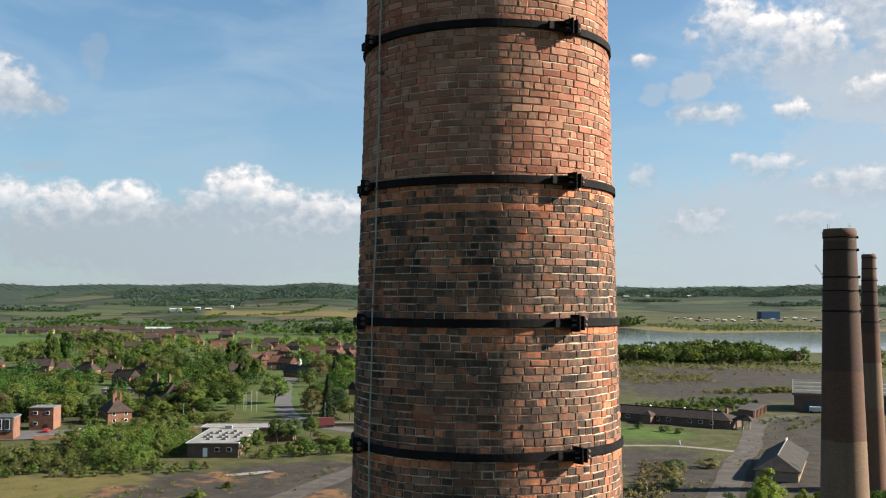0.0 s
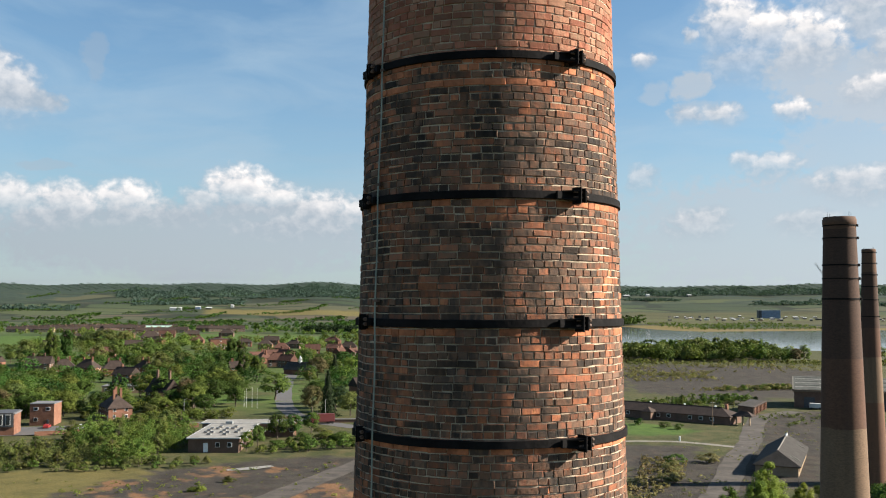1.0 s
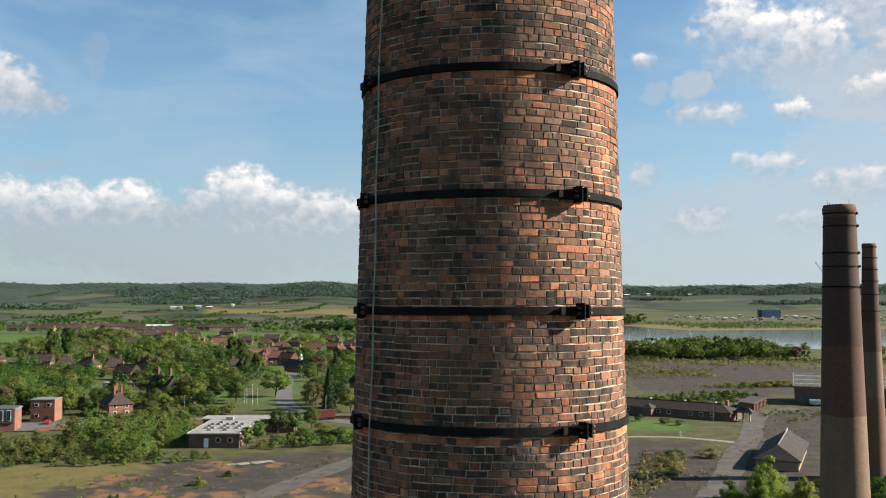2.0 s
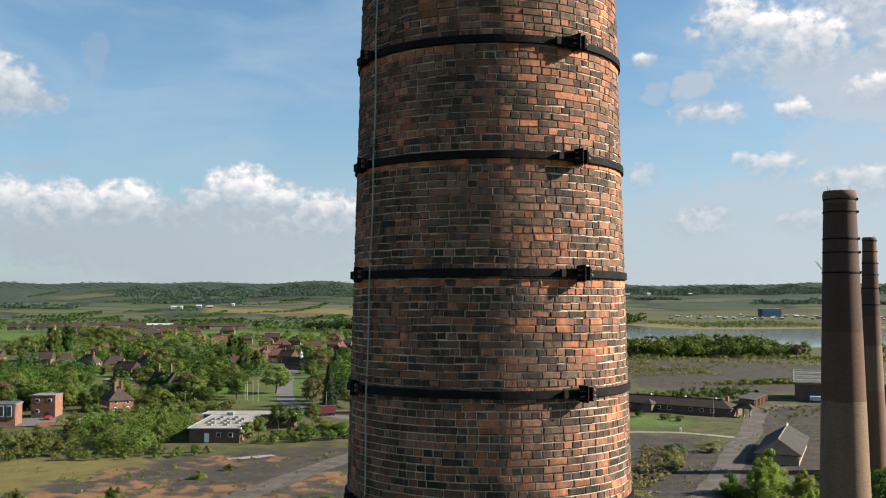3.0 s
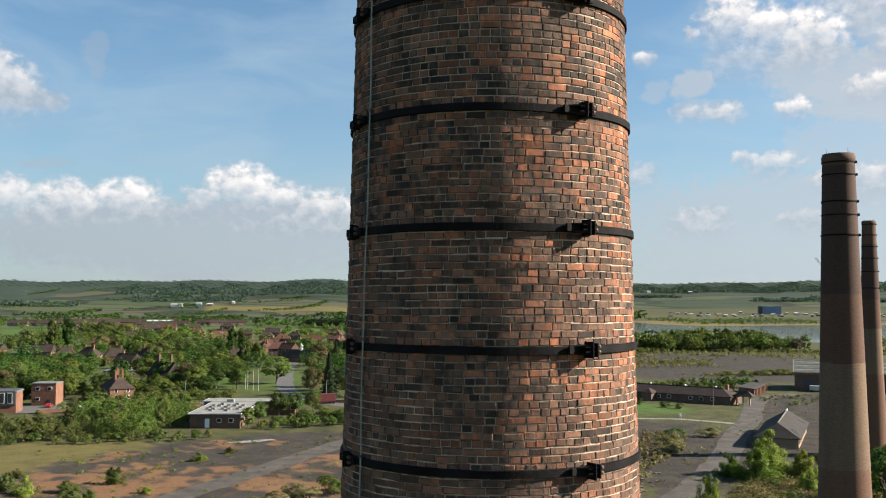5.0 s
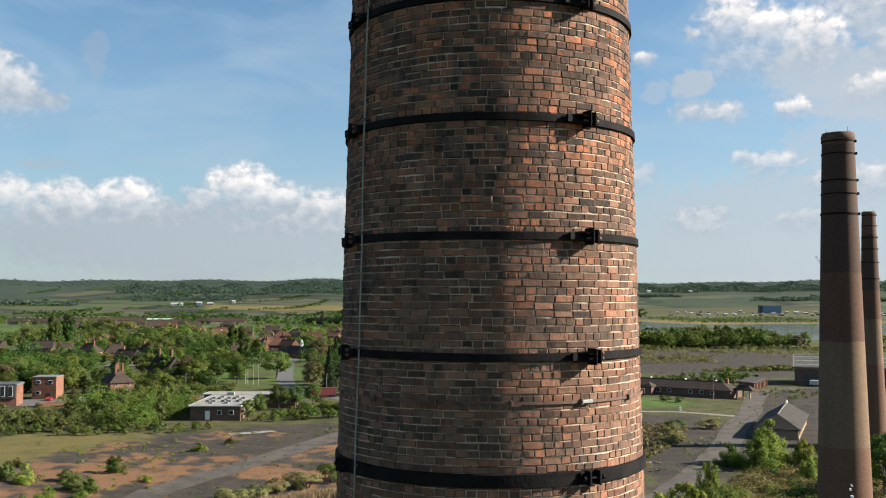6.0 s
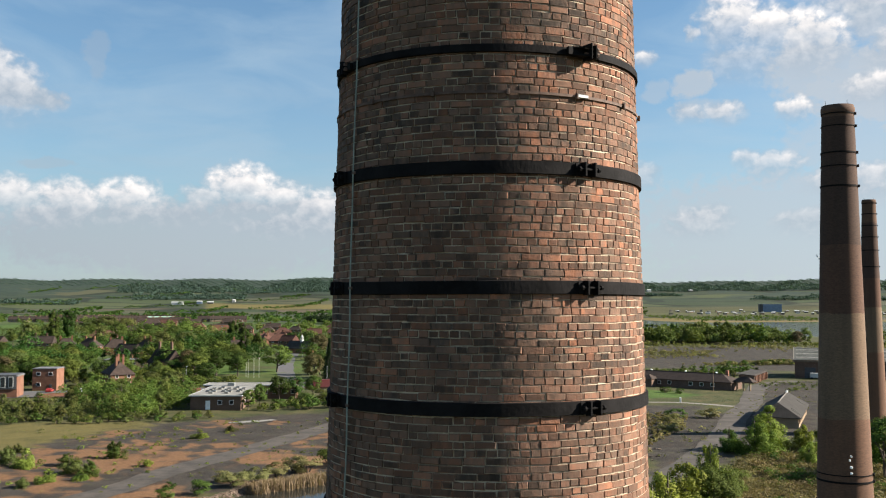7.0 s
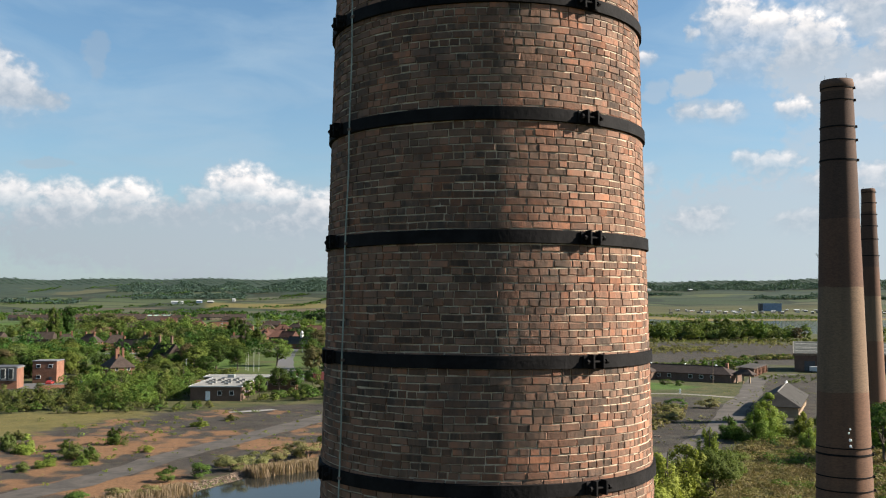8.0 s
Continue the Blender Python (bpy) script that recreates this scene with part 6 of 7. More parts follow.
# growth right of the office and along its lane
for x, y, h, w, k, l in ((-69.5, 274, 6.5, 5, "oval", "mid"), (-68, 282, 7, 6, "round", "mid"), (-66, 300, 8.5, 8, "round", "dark"), (-62, 306, 8, 7, "round", "dark"), (-58, 316, 7, 7, "round", "mid"), (-56, 290, 4, 7, "bush", "mid"),
                         (-50, 294, 3.6, 7, "bush", "mid"), (-44, 292, 4, 8, "bush", "mid"), (-38, 296, 4.5, 8, "bush", "mid"), (-62, 280, 3, 6, "bush", "mid"), (-52, 302, 4.5, 8, "bush", "pale")):
    plant(x, y, h, w, k, l)
for x, y in scatter([(-66, 268), (-40, 280), (-14, 278), (-14, 292), (-40, 296), (-64, 288)], 40, 8, 2.4):
    plant(x, y, tree_rng.uniform(2, 4.2), None, "bush", tree_rng.choice(("mid", "mid", "dark")), 0)
# trees that stand out round the village green
for x, y, h, w, k, l in ((-114, 400, 12.5, 14, "round", "dark"), (-128, 408, 11.5, 11, "round", "dun"), (-146, 428, 14, 14, "round", "mid"), (-135, 480, 14, 16, "round", "dark"), (-150, 500, 14, 14, "round", "dark"),
                         (-94, 426, 13, 15.5, "round", "mid"), (-120, 392, 12, 13, "round", "dark"), (-107, 408, 11, 12, "round", "dark"), (-138, 410, 12.5, 13, "round", "mid"), (-132, 520, 19, 8, "poplar", "dark"), (-126, 526, 16, 7, "poplar", "dark"), (-60, 362, 17.5, 9, "fir", "fir"), (-68, 372, 12, 10, "round", "dun"), (-52, 366, 10, 10, "round", "pale"),
                         (-66, 392, 12, 13, "round", "dark"), (-60, 380, 12, 12, "round", "fir"), (-72, 410, 11, 12, "round", "mid")):
    plant(x, y, h, w, k, l)
for x, y, h, w, k, l in ((-289, 634, 27, 9, "poplar", "dark"), (-281, 640, 28, 9, "poplar", "dark"), (-293, 646, 24, 9, "poplar", "dark"), (-352, 728, 17, 22, "willow", "pale"), (-338, 736, 15, 18, "willow", "pale"), (-268, 660, 16, 16, "willow", "pale"), (-260, 672, 17, 15, "round", "mid"),
                         (-405, 975, 18, 26, "willow", "pale"), (-388, 978, 20, 28, "willow", "pale"), (-370, 985, 17, 22, "willow", "pale"), (-200, 585, 15, 20, "willow", "pale"), (-186, 592, 15, 18, "willow", "pale"), (-252, 710, 16, 24, "round", "dark"), (-236, 720, 15, 18, "round", "mid"), (-182, 350, 12, 11, "round", "dun"),
                         (-188, 362, 11, 10, "round", "dark"), (-172, 352, 9, 9, "round", "dark"), (-128, 372, 7, 10, "round", "mid"), (-130, 392, 8, 10, "round", "dark"), (-186, 700, 20, 9, "poplar", "dark"), (-180, 706, 18, 8, "poplar", "dark"), (-136, 720, 12, 15, "willow", "spring"), (-128, 700, 11, 13, "round", "mid"),
                         (-95, 640, 12, 12, "round", "dark"), (-88, 560, 13, 8, "fir", "fir"), (-96, 548, 13, 14, "round", "dun"), (-84, 600, 11, 12, "willow", "spring"), (-80, 540, 9, 10, "willow", "spring")):
    plant(x, y, h, w, k, l)
for x, y, h, w, k, l in ((-176, 372, 11, 11, "oval", "mid"), (-165, 362, 10, 10, "round", "mid"), (-162, 372, 9, 9, "oval", "pale"), (-154, 398, 9, 11, "round", "mid"), (-133, 384, 7, 8, "round", "copper"),
                         (-128, 392, 5, 8, "bush", "mid"), (-120, 388, 5, 8, "bush", "dark"), (-138, 384, 5, 8, "bush", "dark"), (-176, 400, 10, 11, "round", "mid"), (-186, 420, 12, 14, "round", "mid"), (-148, 352, 5, 7, "round", "mid")):
    plant(x, y, h, w, k, l)
for x, y in scatter([(-250, 360), (-160, 410), (-140, 440), (-120, 560), (-60, 440), (-40, 440), (-30, 700), (-150, 720), (-420, 720), (-380, 560)], 105, 12, 10.0):
    plant(x, y, tree_rng.uniform(6, 12), None, tree_rng.choice(("round", "round", "oval", "willow")), tree_rng.choice(("dark", "mid", "mid", "pale", "dark")))
MID_VILLAGE = scatter([(-420, 700), (-20, 680), (-20, 980), (-160, 1060), (-520, 960), (-500, 780)], 190, 13, 10.0)
wood("garden_trees", "green garden trees among the brick houses", MID_VILLAGE[0::2], "mid", 480, 24, (7, 14), 1.1, thin=0.8)
wood("garden_shrubs", "pale green shrubs and trees among the houses", MID_VILLAGE[1::2], "pale", 440, 25, (6, 12), 1.1, thin=0.8)
for x, y, h, w, k, l in ((-140, 371, 7, 8, "round", "mid"), (-132, 378, 8, 8, "round", "mid"), (-125, 371, 6, 7, "oval", "mid"), (-176, 344, 9, 9, "round", "dark"), (-183, 354, 10, 10, "round", "mid"), (-188, 340, 9, 9, "round", "dark"),
                         (-171, 333, 6, 6, "oval", "mid"), (-200, 350, 11, 11, "round", "dark"), (-207, 364, 11, 11, "round", "mid"), (-128, 361, 5, 7, "round", "pale"), (-118, 371, 5, 7, "round", "mid"), (-112, 379, 5, 7, "round", "dark"), (-143, 361, 4, 6, "oval", "spring"), (-147, 346, 4, 4, "oval", "mid")):
    plant(x, y, h, w, k, l)
NEAR_GARDENS = scatter([(-240, 400), (-175, 395), (-140, 430), (-118, 500), (-112, 560), (-60, 420), (-44, 400), (-40, 700), (-300, 700), (-330, 560)], 190, 16, 7.0)
wood("garden_copse", "dark green broad trees between the near gardens", NEAR_GARDENS[0::2], "dark", 800, 26, (7, 13), 1.1, thin=0.8)
wood("garden_hedges", "fresh green trees and hedges between the near gardens", NEAR_GARDENS[1::2], "mid", 700, 27, (5, 10), 1.2, thin=0.8)
wood("dark_plantation", "blackish evergreen plantation by the far fields", scatter([(-262, 1395), (-178, 1395), (-178, 1440), (-262, 1440)], 70, 17, 5.0), "fir", 90, 28, (10, 14), 1.0)
HEDGE_LINES = [((-128, 343), (-100, 352)), ((-126, 349), (-96, 358)), ((-176, 356), (-158, 372)), ((-150, 366), (-122, 380)), ((-160, 384), (-150, 398)), ((-128, 396), (-118, 404)), ((-64, 398), (-48, 404)), ((-250, 566), (-205, 556)), ((-300, 590), (-262, 566))]
wood("garden_hedge", "clipped and overgrown green hedges round the gardens", [(x1 + (x2 - x1) * k / 16, y1 + (y2 - y1) * k / 16 + 1.6 * math.sin(k * 2.3)) for (x1, y1), (x2, y2) in HEDGE_LINES for k in range(17)], "mid", 320, 55, (2.8, 5.2), 1.2)
for x, y, h, w, k, l in ((-166, 352, 10, 11, "round", "mid"), (-160, 358, 11, 11, "round", "mid"), (-152, 372, 9, 10, "round", "dark"), (-176, 362, 11, 12, "round", "mid"), (-186, 372, 12, 13, "round", "pale"), (-118, 384, 10, 11, "round", "mid"), (-110, 372, 8, 10, "round", "dark"),
                         (-124, 412, 12, 12, "round", "mid"), (-104, 396, 9, 9, "round", "mid"), (-196, 392, 12, 12, "round", "mid"), (-150, 424, 12, 13, "round", "mid"), (-160, 440, 12, 13, "round", "dark"), (-118, 440, 13, 13, "round", "mid"), (-128, 452, 13, 14, "round", "mid")):
    plant(x, y, h, w, k, l)
# hedges and woods further out
wood("village_trees", "green trees between the far houses", scatter([(-740, 1250), (-560, 880), (-30, 980), (-20, 1500), (-700, 1560)], 330, 14, 16), "mid", 110, 21, (6, 11))
wood("village_edge_trees", "dark green trees behind the far terraces", scatter([(-860, 1450), (-20, 1380), (-20, 1900), (-900, 2000)], 420, 15, 14), "dark", 60, 22, (7, 12))
wood("vale_hedges", "hedges and copses in the far vale", [(x, y) for k in range(34) for x, y in [at_az(-28 + 26 * ((k * 0.37) % 1) + j * 0.12 * (1 if k % 2 else 0.4), 1900 + k * 62 + j * (3 if k % 3 else 9)) for j in range(34)]], "dark", 26, 23, (6, 11), 1.6, thin=1.3)
# the lakeside belt and the far shore
BELT = scatter([(40, 770), (120, 730), (225, 742), (245, 780), (230, 850), (100, 850), (40, 830)], 330, 31, 6.0)
wood("lakeside_belt", "dense band of mixed green trees before the lake", BELT[0::2], "mid", 300, 31, (9, 15))
wood("lakeside_willows", "fresh green willows in the lakeside belt", BELT[1::2], "pale", 300, 37, (8, 16))
wood("lakeside_scrub", "low pale scrub at the foot of the lakeside trees", scatter([(30, 690), (300, 690), (330, 735), (120, 715), (40, 740)], 260, 32, 4), "pale", 50, 32, (2.5, 5))
wood("far_shore_scrub", "scattered bushes on the far lake shore", scatter([(330, 1680), (360, 1625), (487, 1672), (600, 1720), (640, 1900), (640, 2150), (330, 2150)], 620, 33, 6), "mid", 40, 33, (2.5, 6.5))
wood("far_shore_wood", "dark wood at the end of the lake", scatter([(150, 1912), (268, 1905), (320, 2040), (200, 2080)], 170, 34, 8), "dark", 90, 34, (13, 20))
# skyline and slope woods, in the leaf colour with haze painted in
wood("ridge_woods", "dark wooded ridge along the skyline with painted-in bluish haze", [at_az(-30 + 62 * ((i * 0.618034) % 1), 4180 + 330 * ((i * 0.7548) % 1)) for i in range(5200)], "ridge", 14, 35, (2, 3.4), 5.5, thin=2.4, vary=0.4)
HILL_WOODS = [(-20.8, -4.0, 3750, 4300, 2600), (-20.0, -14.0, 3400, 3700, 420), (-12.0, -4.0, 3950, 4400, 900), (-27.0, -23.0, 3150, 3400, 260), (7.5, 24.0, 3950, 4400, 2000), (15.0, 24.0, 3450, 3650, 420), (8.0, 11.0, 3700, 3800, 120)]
wood("slope_woods", "dark woods on the far slopes with painted-in bluish haze", [at_az(a0 + (a1 - a0) * ((i * 0.618034) % 1), d0 + (d1 - d0) * ((i * 0.7548) % 1) * (0.75 + 0.25 * math.sin(i * 0.618034 % 1 * 40 + d0))) for a0, a1, d0, d1, n in HILL_WOODS for i in range(n)], "ridge", 14, 36, (7, 10), 2.6, thin=1.6, vary=0.5)
for x, y, h, w, k, l in ((232, 742, 12, 9, "oval", "dun"), (240, 748, 14, 11, "oval", "mid"), (300, 760, 12, 14, "round", "mid"), (330, 745, 13, 14, "round", "dark")):
    plant(x, y, h, w, k, l)
# scrub over the old yards, in drifts
def drifts(poly, n, per, seed, spread=4.0):
    r = random.Random(seed)
    out = []
    for cx, cy in scatter(poly, n, seed, 3.0):
        for _ in range(r.randrange(2, per)):
            x, y = cx + r.gauss(0, spread * 1.6), cy + r.gauss(0, spread)
            if not blocked(x, y, 0.5):
                out.append((x, y))
    return out


wood("yard_scrub", "drifts of olive and green scrub over the old yards", drifts([(108, 486), (168, 500), (172, 512), (108, 498)], 34, 10, 41, 3.0) + drifts([(70, 540), (122, 548), (126, 600), (80, 610)], 46, 9, 51, 5.0) + drifts([(60, 610), (240, 610), (240, 680), (60, 680)], 60, 8, 52, 5.0), "heath", 90, 41, (0.8, 2.8), 1.4)
wood("yard_saplings", "young green saplings over the old yards", drifts([(74, 412), (112, 420), (112, 436), (70, 432)], 22, 6, 46, 2.6) + drifts([(120, 486), (160, 496), (160, 506), (120, 498)], 10, 6, 53, 3.0), "mid", 130, 46, (1.8, 4.4), 1.1)
wood("site_weeds", "small green weeds over the red earth and asphalt", drifts([(-120, 150), (-100, 215), (-80, 238), (-62, 256), (-40, 256), (-30, 190), (-50, 160), (-70, 126)], 70, 8, 47, 2.6), "spring", 60, 47, (0.3, 1.0), 1.5)
wood("site_straw", "dry straw tufts over the rough ground", drifts([(-140, 160), (-120, 225), (-84, 244), (-62, 250), (-40, 240), (-30, 190), (-50, 158), (-76, 122)], 80, 9, 48, 3.6), "heath", 60, 48, (0.2, 0.6), 2.2)
wood("yard_weeds", "low weeds along the yard road", drifts([(30, 180), (44, 240), (52, 290), (96, 330), (120, 380), (150, 350), (110, 270), (80, 225), (50, 190)], 90, 9, 49, 3.2), "heath", 26, 49, (0.25, 1.0), 1.7)
for x, y in scatter([(66, 366), (100, 395), (118, 420), (80, 420), (55, 400)], 30, 42, 3.5):
    plant(x, y, tree_rng.uniform(2.5, 5), None, tree_rng.choice(("bush", "birch")), tree_rng.choice(("pale", "mid")), 0)
wood("verge_scrub", "pale scrub on the verge by the warehouse", drifts([(104, 345), (140, 345), (150, 385), (112, 382)], 30, 7, 43, 3.0), "pale", 60, 43, (0.6, 2.0), 1.4)
for x, y, h, w, k, l in ((62, 338, 2.4, 5, "bush", "mid"), (66, 334, 2.2, 4, "bush", "mid"), (54, 344, 2.6, 4, "bush", "dark"), (50, 256, 3.5, 6, "bush", "mid"), (47, 246, 3.2, 6, "bush", "heath"), (60, 262, 3, 7, "bush", "heath"), (44, 232, 3, 6, "bush", "heath")):
    plant(x, y, h, w, k, l)
# young trees by the road below the chimneys
for x, y, h, w, k, l in ((25, 131, 8, 8.5, "sapling", "spring"), (29, 137, 8.5, 8, "sapling", "spring"), (22, 126, 7, 8.5, "sapling", "spring"), (37.5, 160, 8.0, 5.5, "sapling", "spring"), (34, 140, 7.0, 7.5, "round", "mid"), (37.5, 145, 6.6, 6.6, "round", "mid"),
                         (55.5, 197, 7.6, 9, "sapling", "spring"), (60, 204, 9.5, 10, "sapling", "spring"), (65, 199, 6.5, 7, "sapling", "spring"), (51, 201, 5.5, 6.5, "sapling", "mid"), (62, 184, 5, 5.5, "sapling", "spring"), (73, 208, 4.5, 5.5, "round", "mid"), (78, 212, 4.0, 5.0, "round", "mid"), (28, 145, 5, 5, "sapling", "spring"), (33, 151, 5.5, 4.5, "sapling", "spring")):
    plant(x, y, h, w, k, l, 2)
for x, y, h, w, k, l in ((70, 168, 12, 8, "oval", "mid"), (74, 176, 11, 8, "oval", "pale"), (76, 186, 9, 7, "oval", "mid"), (18, 150, 3, 5, "bush", "mid"), (22, 172, 3, 5, "bush", "heath"), (26, 182, 3, 6, "bush", "heath"), (30, 194, 3, 6, "bush", "heath")):
    plant(x, y, h, w, k, l, 1)
wood("heath_scrub", "olive and brown heathy scrub on the rough ground", scatter([(28, 118), (36, 150), (48, 184), (58, 200), (86, 214), (84, 160), (70, 120), (44, 104)], 2600, 44, 0.7), "heath", 80, 44, (0.6, 1.9), 2.1)
wood("heath_briars", "low green briars among the heathy scrub", drifts([(30, 122), (44, 160), (60, 196), (80, 206), (78, 150), (60, 116)], 40, 8, 57, 2.4), "mid", 120, 57, (0.8, 2.2), 1.6)
wood("roadside_scrub", "rough olive scrub between road and yard", scatter([(34, 206), (48, 236), (54, 262), (44, 270), (38, 240), (30, 212)], 120, 45, 1.6), "heath", 60, 45, (0.8, 2.2), 1.3)
# bushes over the red earth and along the pond bank
for x, y, h, w in ((-92, 176, 3.2, 4.5), (-87, 173, 3.2, 5), (-80, 176, 2.0, 5), (-76, 167, 2.6, 4.5), (-72, 165, 2.6, 4.5), (-75, 185, 3.2, 4.5), (-71, 160, 1.6, 2.6), (-85, 151, 2.4, 4), (-90, 156, 2, 5), (-78, 153, 1.6, 3), (-76, 158, 2, 4.5), (-97, 190, 1.8, 3), (-65, 176, 1.4, 3), (-66, 214, 1.8, 3.5), (-62, 226, 1.5, 3)):
    plant(x, y, 1.15 * h, 1.1 * w, "sapling", tree_rng.choice(("spring", "mid", "pale")), 1)
for x, y, h, w, l in ((-47, 149, 2.8, 4.5, "mid"), (-51, 145, 2.0, 3.5, "mid"), (-43, 156, 3.2, 5, "heath"), (-46, 160, 2.4, 4, "heath"), (-40, 160, 3, 5, "heath"), (-38, 166, 3, 5, "heath"), (-36, 172, 3.2, 5, "heath"), (-33, 170, 3.2, 6, "heath"), (-29, 176, 3, 5, "mid"),
                      (-31, 181, 3, 5, "mid"), (-26, 179, 3.4, 6, "heath"), (-50, 134, 2.2, 4, "heath"), (-54, 132, 2, 4, "heath"), (-58, 128, 2, 4, "mid"), (-22, 182, 3, 6, "heath"), (-53, 153, 1.4, 2.5, "dark")):
    plant(x, y, h, w, "bush", l, 1)


def reeds():
    g = np.random.default_rng(77)
    vs = []
    for a, b, n, wide in (((-39.5, 152.8), (-29, 163.5), 5200, 2.6), ((-62, 112), (-45.5, 139), 4200, 2.4), ((-29, 163.5), (-16, 170), 3000, 2.4)):
        t = g.random(n)
        nx, ny = -(b[1] - a[1]), b[0] - a[0]
        k = 1 / math.hypot(nx, ny)
        off = g.normal(0.3, wide / 2.5, n)
        x, y = a[0] + (b[0] - a[0]) * t + nx * k * off, a[1] + (b[1] - a[1]) * t + ny * k * off
        h = g.uniform(0.9, 2.1, n)
        ang = g.uniform(0, 6.283, n)
        dx, dy = np.cos(ang) * 0.06, np.sin(ang) * 0.06
        lx, ly = g.normal(0, 0.22, n), g.normal(0, 0.22, n)
        z = np.full(n, -0.8)
        vs.append(np.stack([np.stack([x - dx, y - dy, z], 1), np.stack([x + dx, y + dy, z], 1), np.stack([x + lx + dx * 0.5, y + ly + dy * 0.5, z + h], 1), np.stack([x + lx - dx * 0.5, y + ly - dy * 0.5, z + h], 1)], 1).reshape(-1, 3))
    v = np.concatenate(vs)
    ob = mesh_part("reed_bed", mesh_from("reed_bed", v, None, REED), REED)
    tagged(ob, "dry straw-coloured reeds along the pond edge", "reeds", kind="stuff")


REED = leaf_material("dry_reed", (0.21, 0.165, 0.095), (0.34, 0.275, 0.165), 0.1)
reeds()


def rubble():
    g = np.random.default_rng(78)
    vs, fs = [], []
    for a, b, n, wide, lo, hi in (((-46.5, 140.5), (-40, 155), 420, 0.8, 0.15, 0.45), ((23, 168), (33, 206), 120, 2.0, 0.3, 1.0), ((-30, 168), (-20, 173), 60, 0.8, 0.2, 0.5)):
        for _ in range(n):
            t = g.random()
            x, y = a[0] + (b[0] - a[0]) * t + g.normal(0, wide), a[1] + (b[1] - a[1]) * t + g.normal(0, wide * 0.6)
            s = g.uniform(lo, hi)
            z = ground_at(x, y) + s * 0.12
            base = len(vs)
            for q in ((-1, -1, -1), (1, -1, -1), (1, 1, -1), (-1, 1, -1), (-1, -1, 1), (1, -1, 1), (1, 1, 1), (-1, 1, 1)):
                p = np.array(q) * s * 0.4 * np.array([1.2, 0.9, 0.6]) * g.uniform(0.6, 1.2, 3)
                vs.append((x + p[0], y + p[1], z + p[2]))
            fs += [tuple(base + i for i in f) for f in ((0, 3, 2, 1), (4, 5, 6, 7), (0, 1, 5, 4), (1, 2, 6, 5), (2, 3, 7, 6), (3, 0, 4, 7))]
    ob = raw("rubble_bank", vs, fs, plain("broken_stone", (0.19, 0.135, 0.10), 0.95, 0.3, 2.0, 0.01, per_thing=0.5))
    tagged(ob, "broken brick and stone rubble on the bank", "rubble", kind="stuff")


rubble()

# ---- far works beyond the lake ----
bx_, by_ = at_az(15.75, 2800)
blue = thing("blue_warehouse", pose(bx_, by_, ground_at(bx_, by_), 0, 0, -8), "large plain blue sheet-clad warehouse beyond the lake", "warehouse")
bm = bmesh.new()
add_box(bm, (56, 36, 21), pose(0, 0, 10.1))
part("wall", bm, BLUE_SHEET, blue)
bm = bmesh.new()
add_box(bm, (8, 36.4, 21.4), pose(-24.3, -0.1, 10.2))
part("dark_end", bm, DARK_PAINT, blue)
bm = bmesh.new()
add_box(bm, (57, 37, 0.8), pose(0, 0, 21.0))
part("roof", bm, PALE_SHEET, blue)
far_rng = random.Random(17)
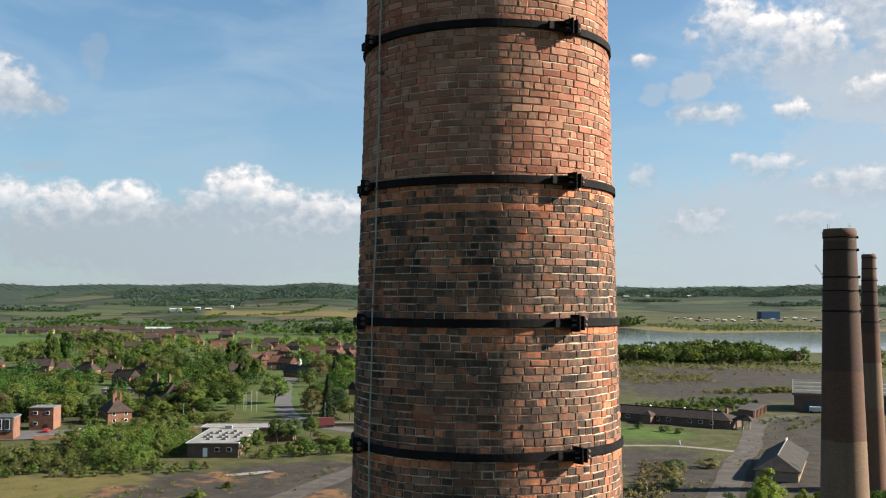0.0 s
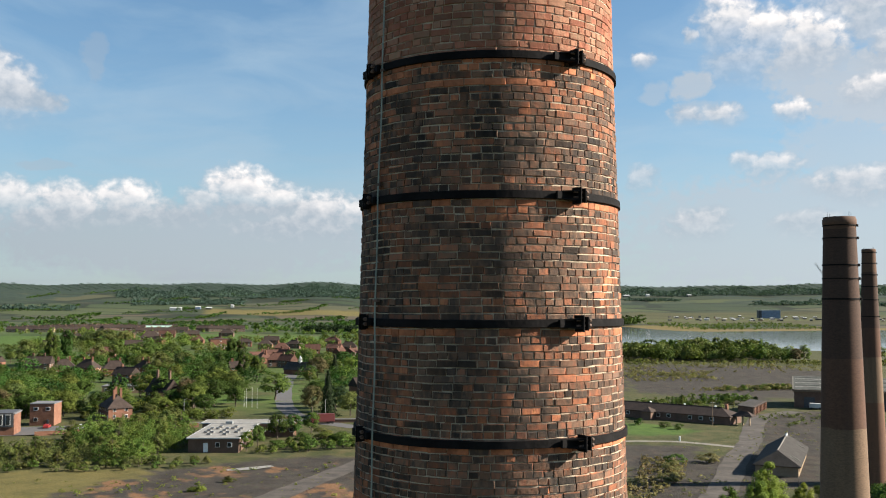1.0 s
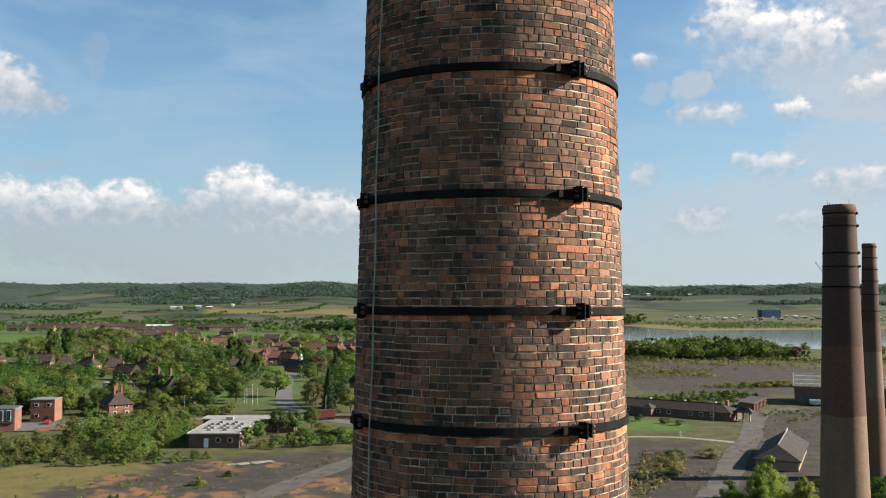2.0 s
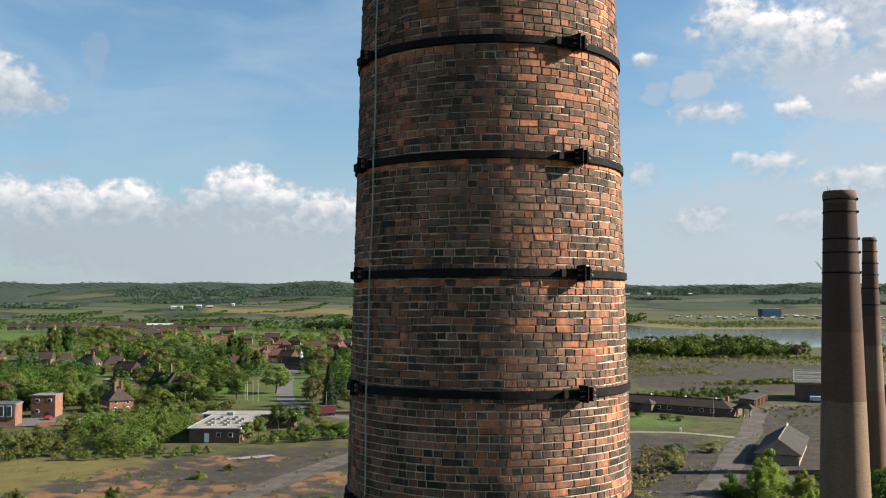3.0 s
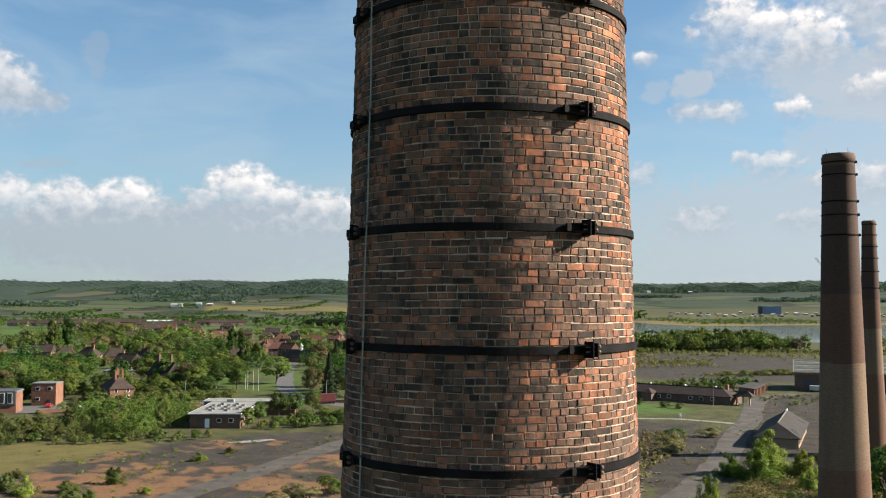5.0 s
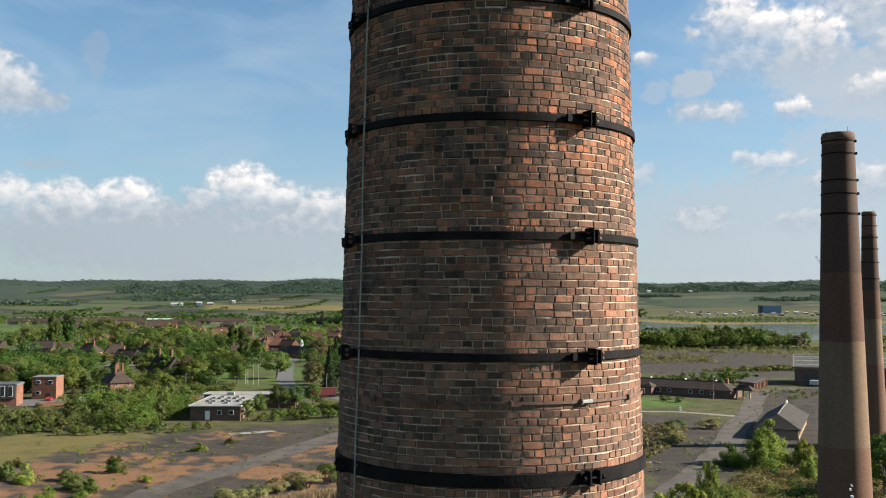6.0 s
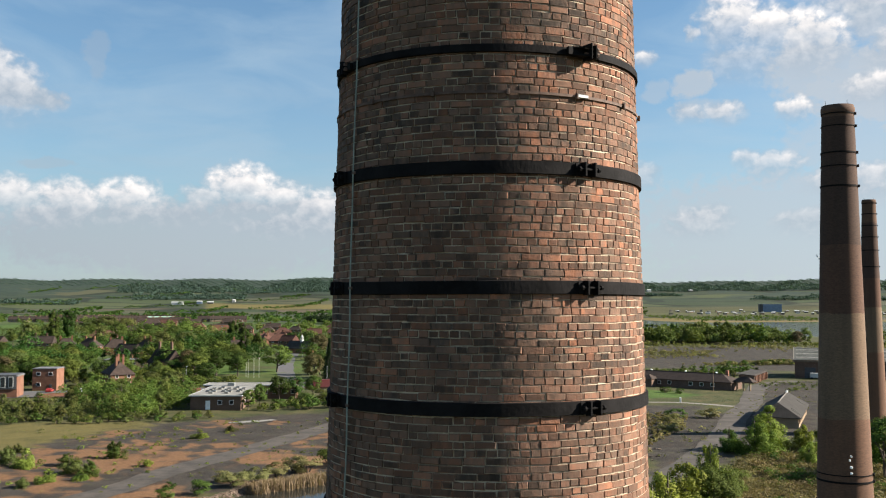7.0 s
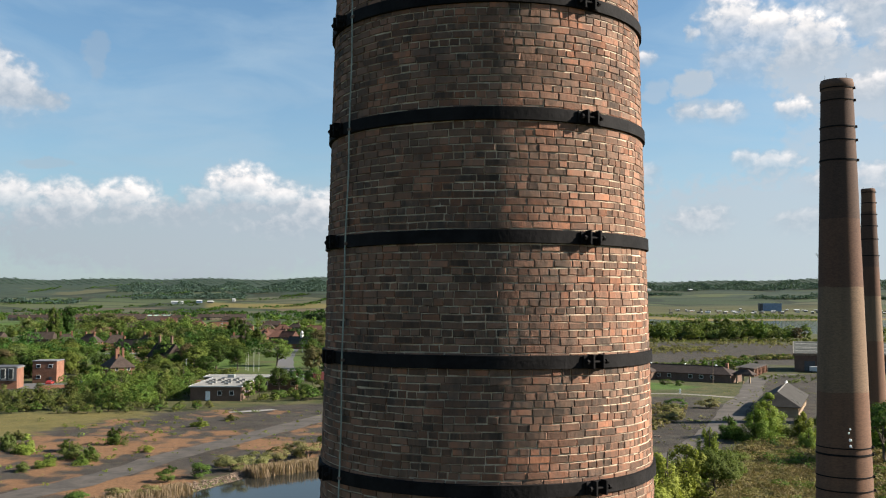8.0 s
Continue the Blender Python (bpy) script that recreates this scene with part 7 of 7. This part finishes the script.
for i in range(80):
    sx_, sy_ = at_az(10.4 + 14.2 * i / 80 + far_rng.uniform(-0.2, 0.2), 2680 + far_rng.uniform(-90, 160))
    sh = thing("far_shed", pose(sx_, sy_, ground_at(sx_, sy_), 0, 0, far_rng.uniform(-20, 20)), "small pale works shed beyond the lake", "shed", "sheds beyond the lake")
    w_, h_ = far_rng.uniform(3, 13), far_rng.uniform(2.4, 4.6)
    bm = bmesh.new()
    add_box(bm, (w_, 5, h_ + 1), pose(0, 0, h_ / 2 - 0.5))
    part("wall", bm, far_rng.choice((PALE_SHEET, SHEET, BUFF_BRICK, DARK_PAINT, CONCRETE)), sh)
    part("roof", roof_mesh(w_, 5, 0.9, 0.4, False, 0.2), far_rng.choice((PALE_SHEET, SHEET)), sh).matrix_basis = pose(0, 0, h_ + 0.05)
for az_, d_, w_, h_, mt in ((-17.7, 3150, 36, 7, PALE_SHEET), (-16.5, 3200, 16, 6, BLUE_SHEET), (-15.9, 3180, 18, 5, SHEET), (-14.6, 3300, 9, 7, PALE_SHEET), (-18.6, 1620, 40, 5, GREEN_SHEET), (8.0, 3900, 22, 6, SHEET), (9.2, 3950, 14, 6, PALE_SHEET), (11.5, 3950, 14, 6, SHEET)):
    sx_, sy_ = at_az(az_, d_)
    sh = thing("far_barn", pose(sx_, sy_, ground_at(sx_, sy_), 0, 0, 10), "far farm building with pale sheet roof", "barn")
    bm = bmesh.new()
    add_box(bm, (w_, 16, h_ + 2), pose(0, 0, h_ / 2 - 1))
    part("wall", bm, mt, sh)
    part("roof", roof_mesh(w_, 16, 2.4, 0.5, False, 0.2), PALE_SHEET if mt is not GREEN_SHEET else GREEN_SHEET, sh).matrix_basis = pose(0, 0, h_ + 0.05)

# the lattice crane behind the chimneys
cx_, cy_ = at_az(18.85, 1900)
crane = thing("crawler_crane", pose(cx_, cy_, ground_at(cx_, cy_), 0, 0, -18), "far lattice crane with raised jib", "crane")


def lattice(name, p, q, w, r, n):
    p, q = Vector(p), Vector(q)
    d = (q - p).normalized()
    u = d.orthogonal().normalized()
    v = d.cross(u)
    vs, fs = [], []
    cor = [u * w + v * w, u * w - v * w, -u * w - v * w, -u * w + v * w]
    for c in cor:
        limb(vs, fs, p + c, q + c, r, r, 4)
    for i in range(n):
        a, b = p.lerp(q, i / n), p.lerp(q, (i + 1) / n)
        for j in range(4):
            limb(vs, fs, a + cor[j], b + cor[(j + 1) % 4], r * 0.7, r * 0.7, 3)
    raw(name, vs, fs, GALV, crane)


lattice("mast", (0, 0, 0), (-3, 0, 92), 1.3, 0.22, 24)
lattice("jib", (-3, 0, 90), (-22, 0, 118), 0.9, 0.2, 10)
bm = bmesh.new()
add_box(bm, (9, 6, 4), pose(2, 0, 2.2), 0.2)
part("cab", bm, CAR_RED, crane)
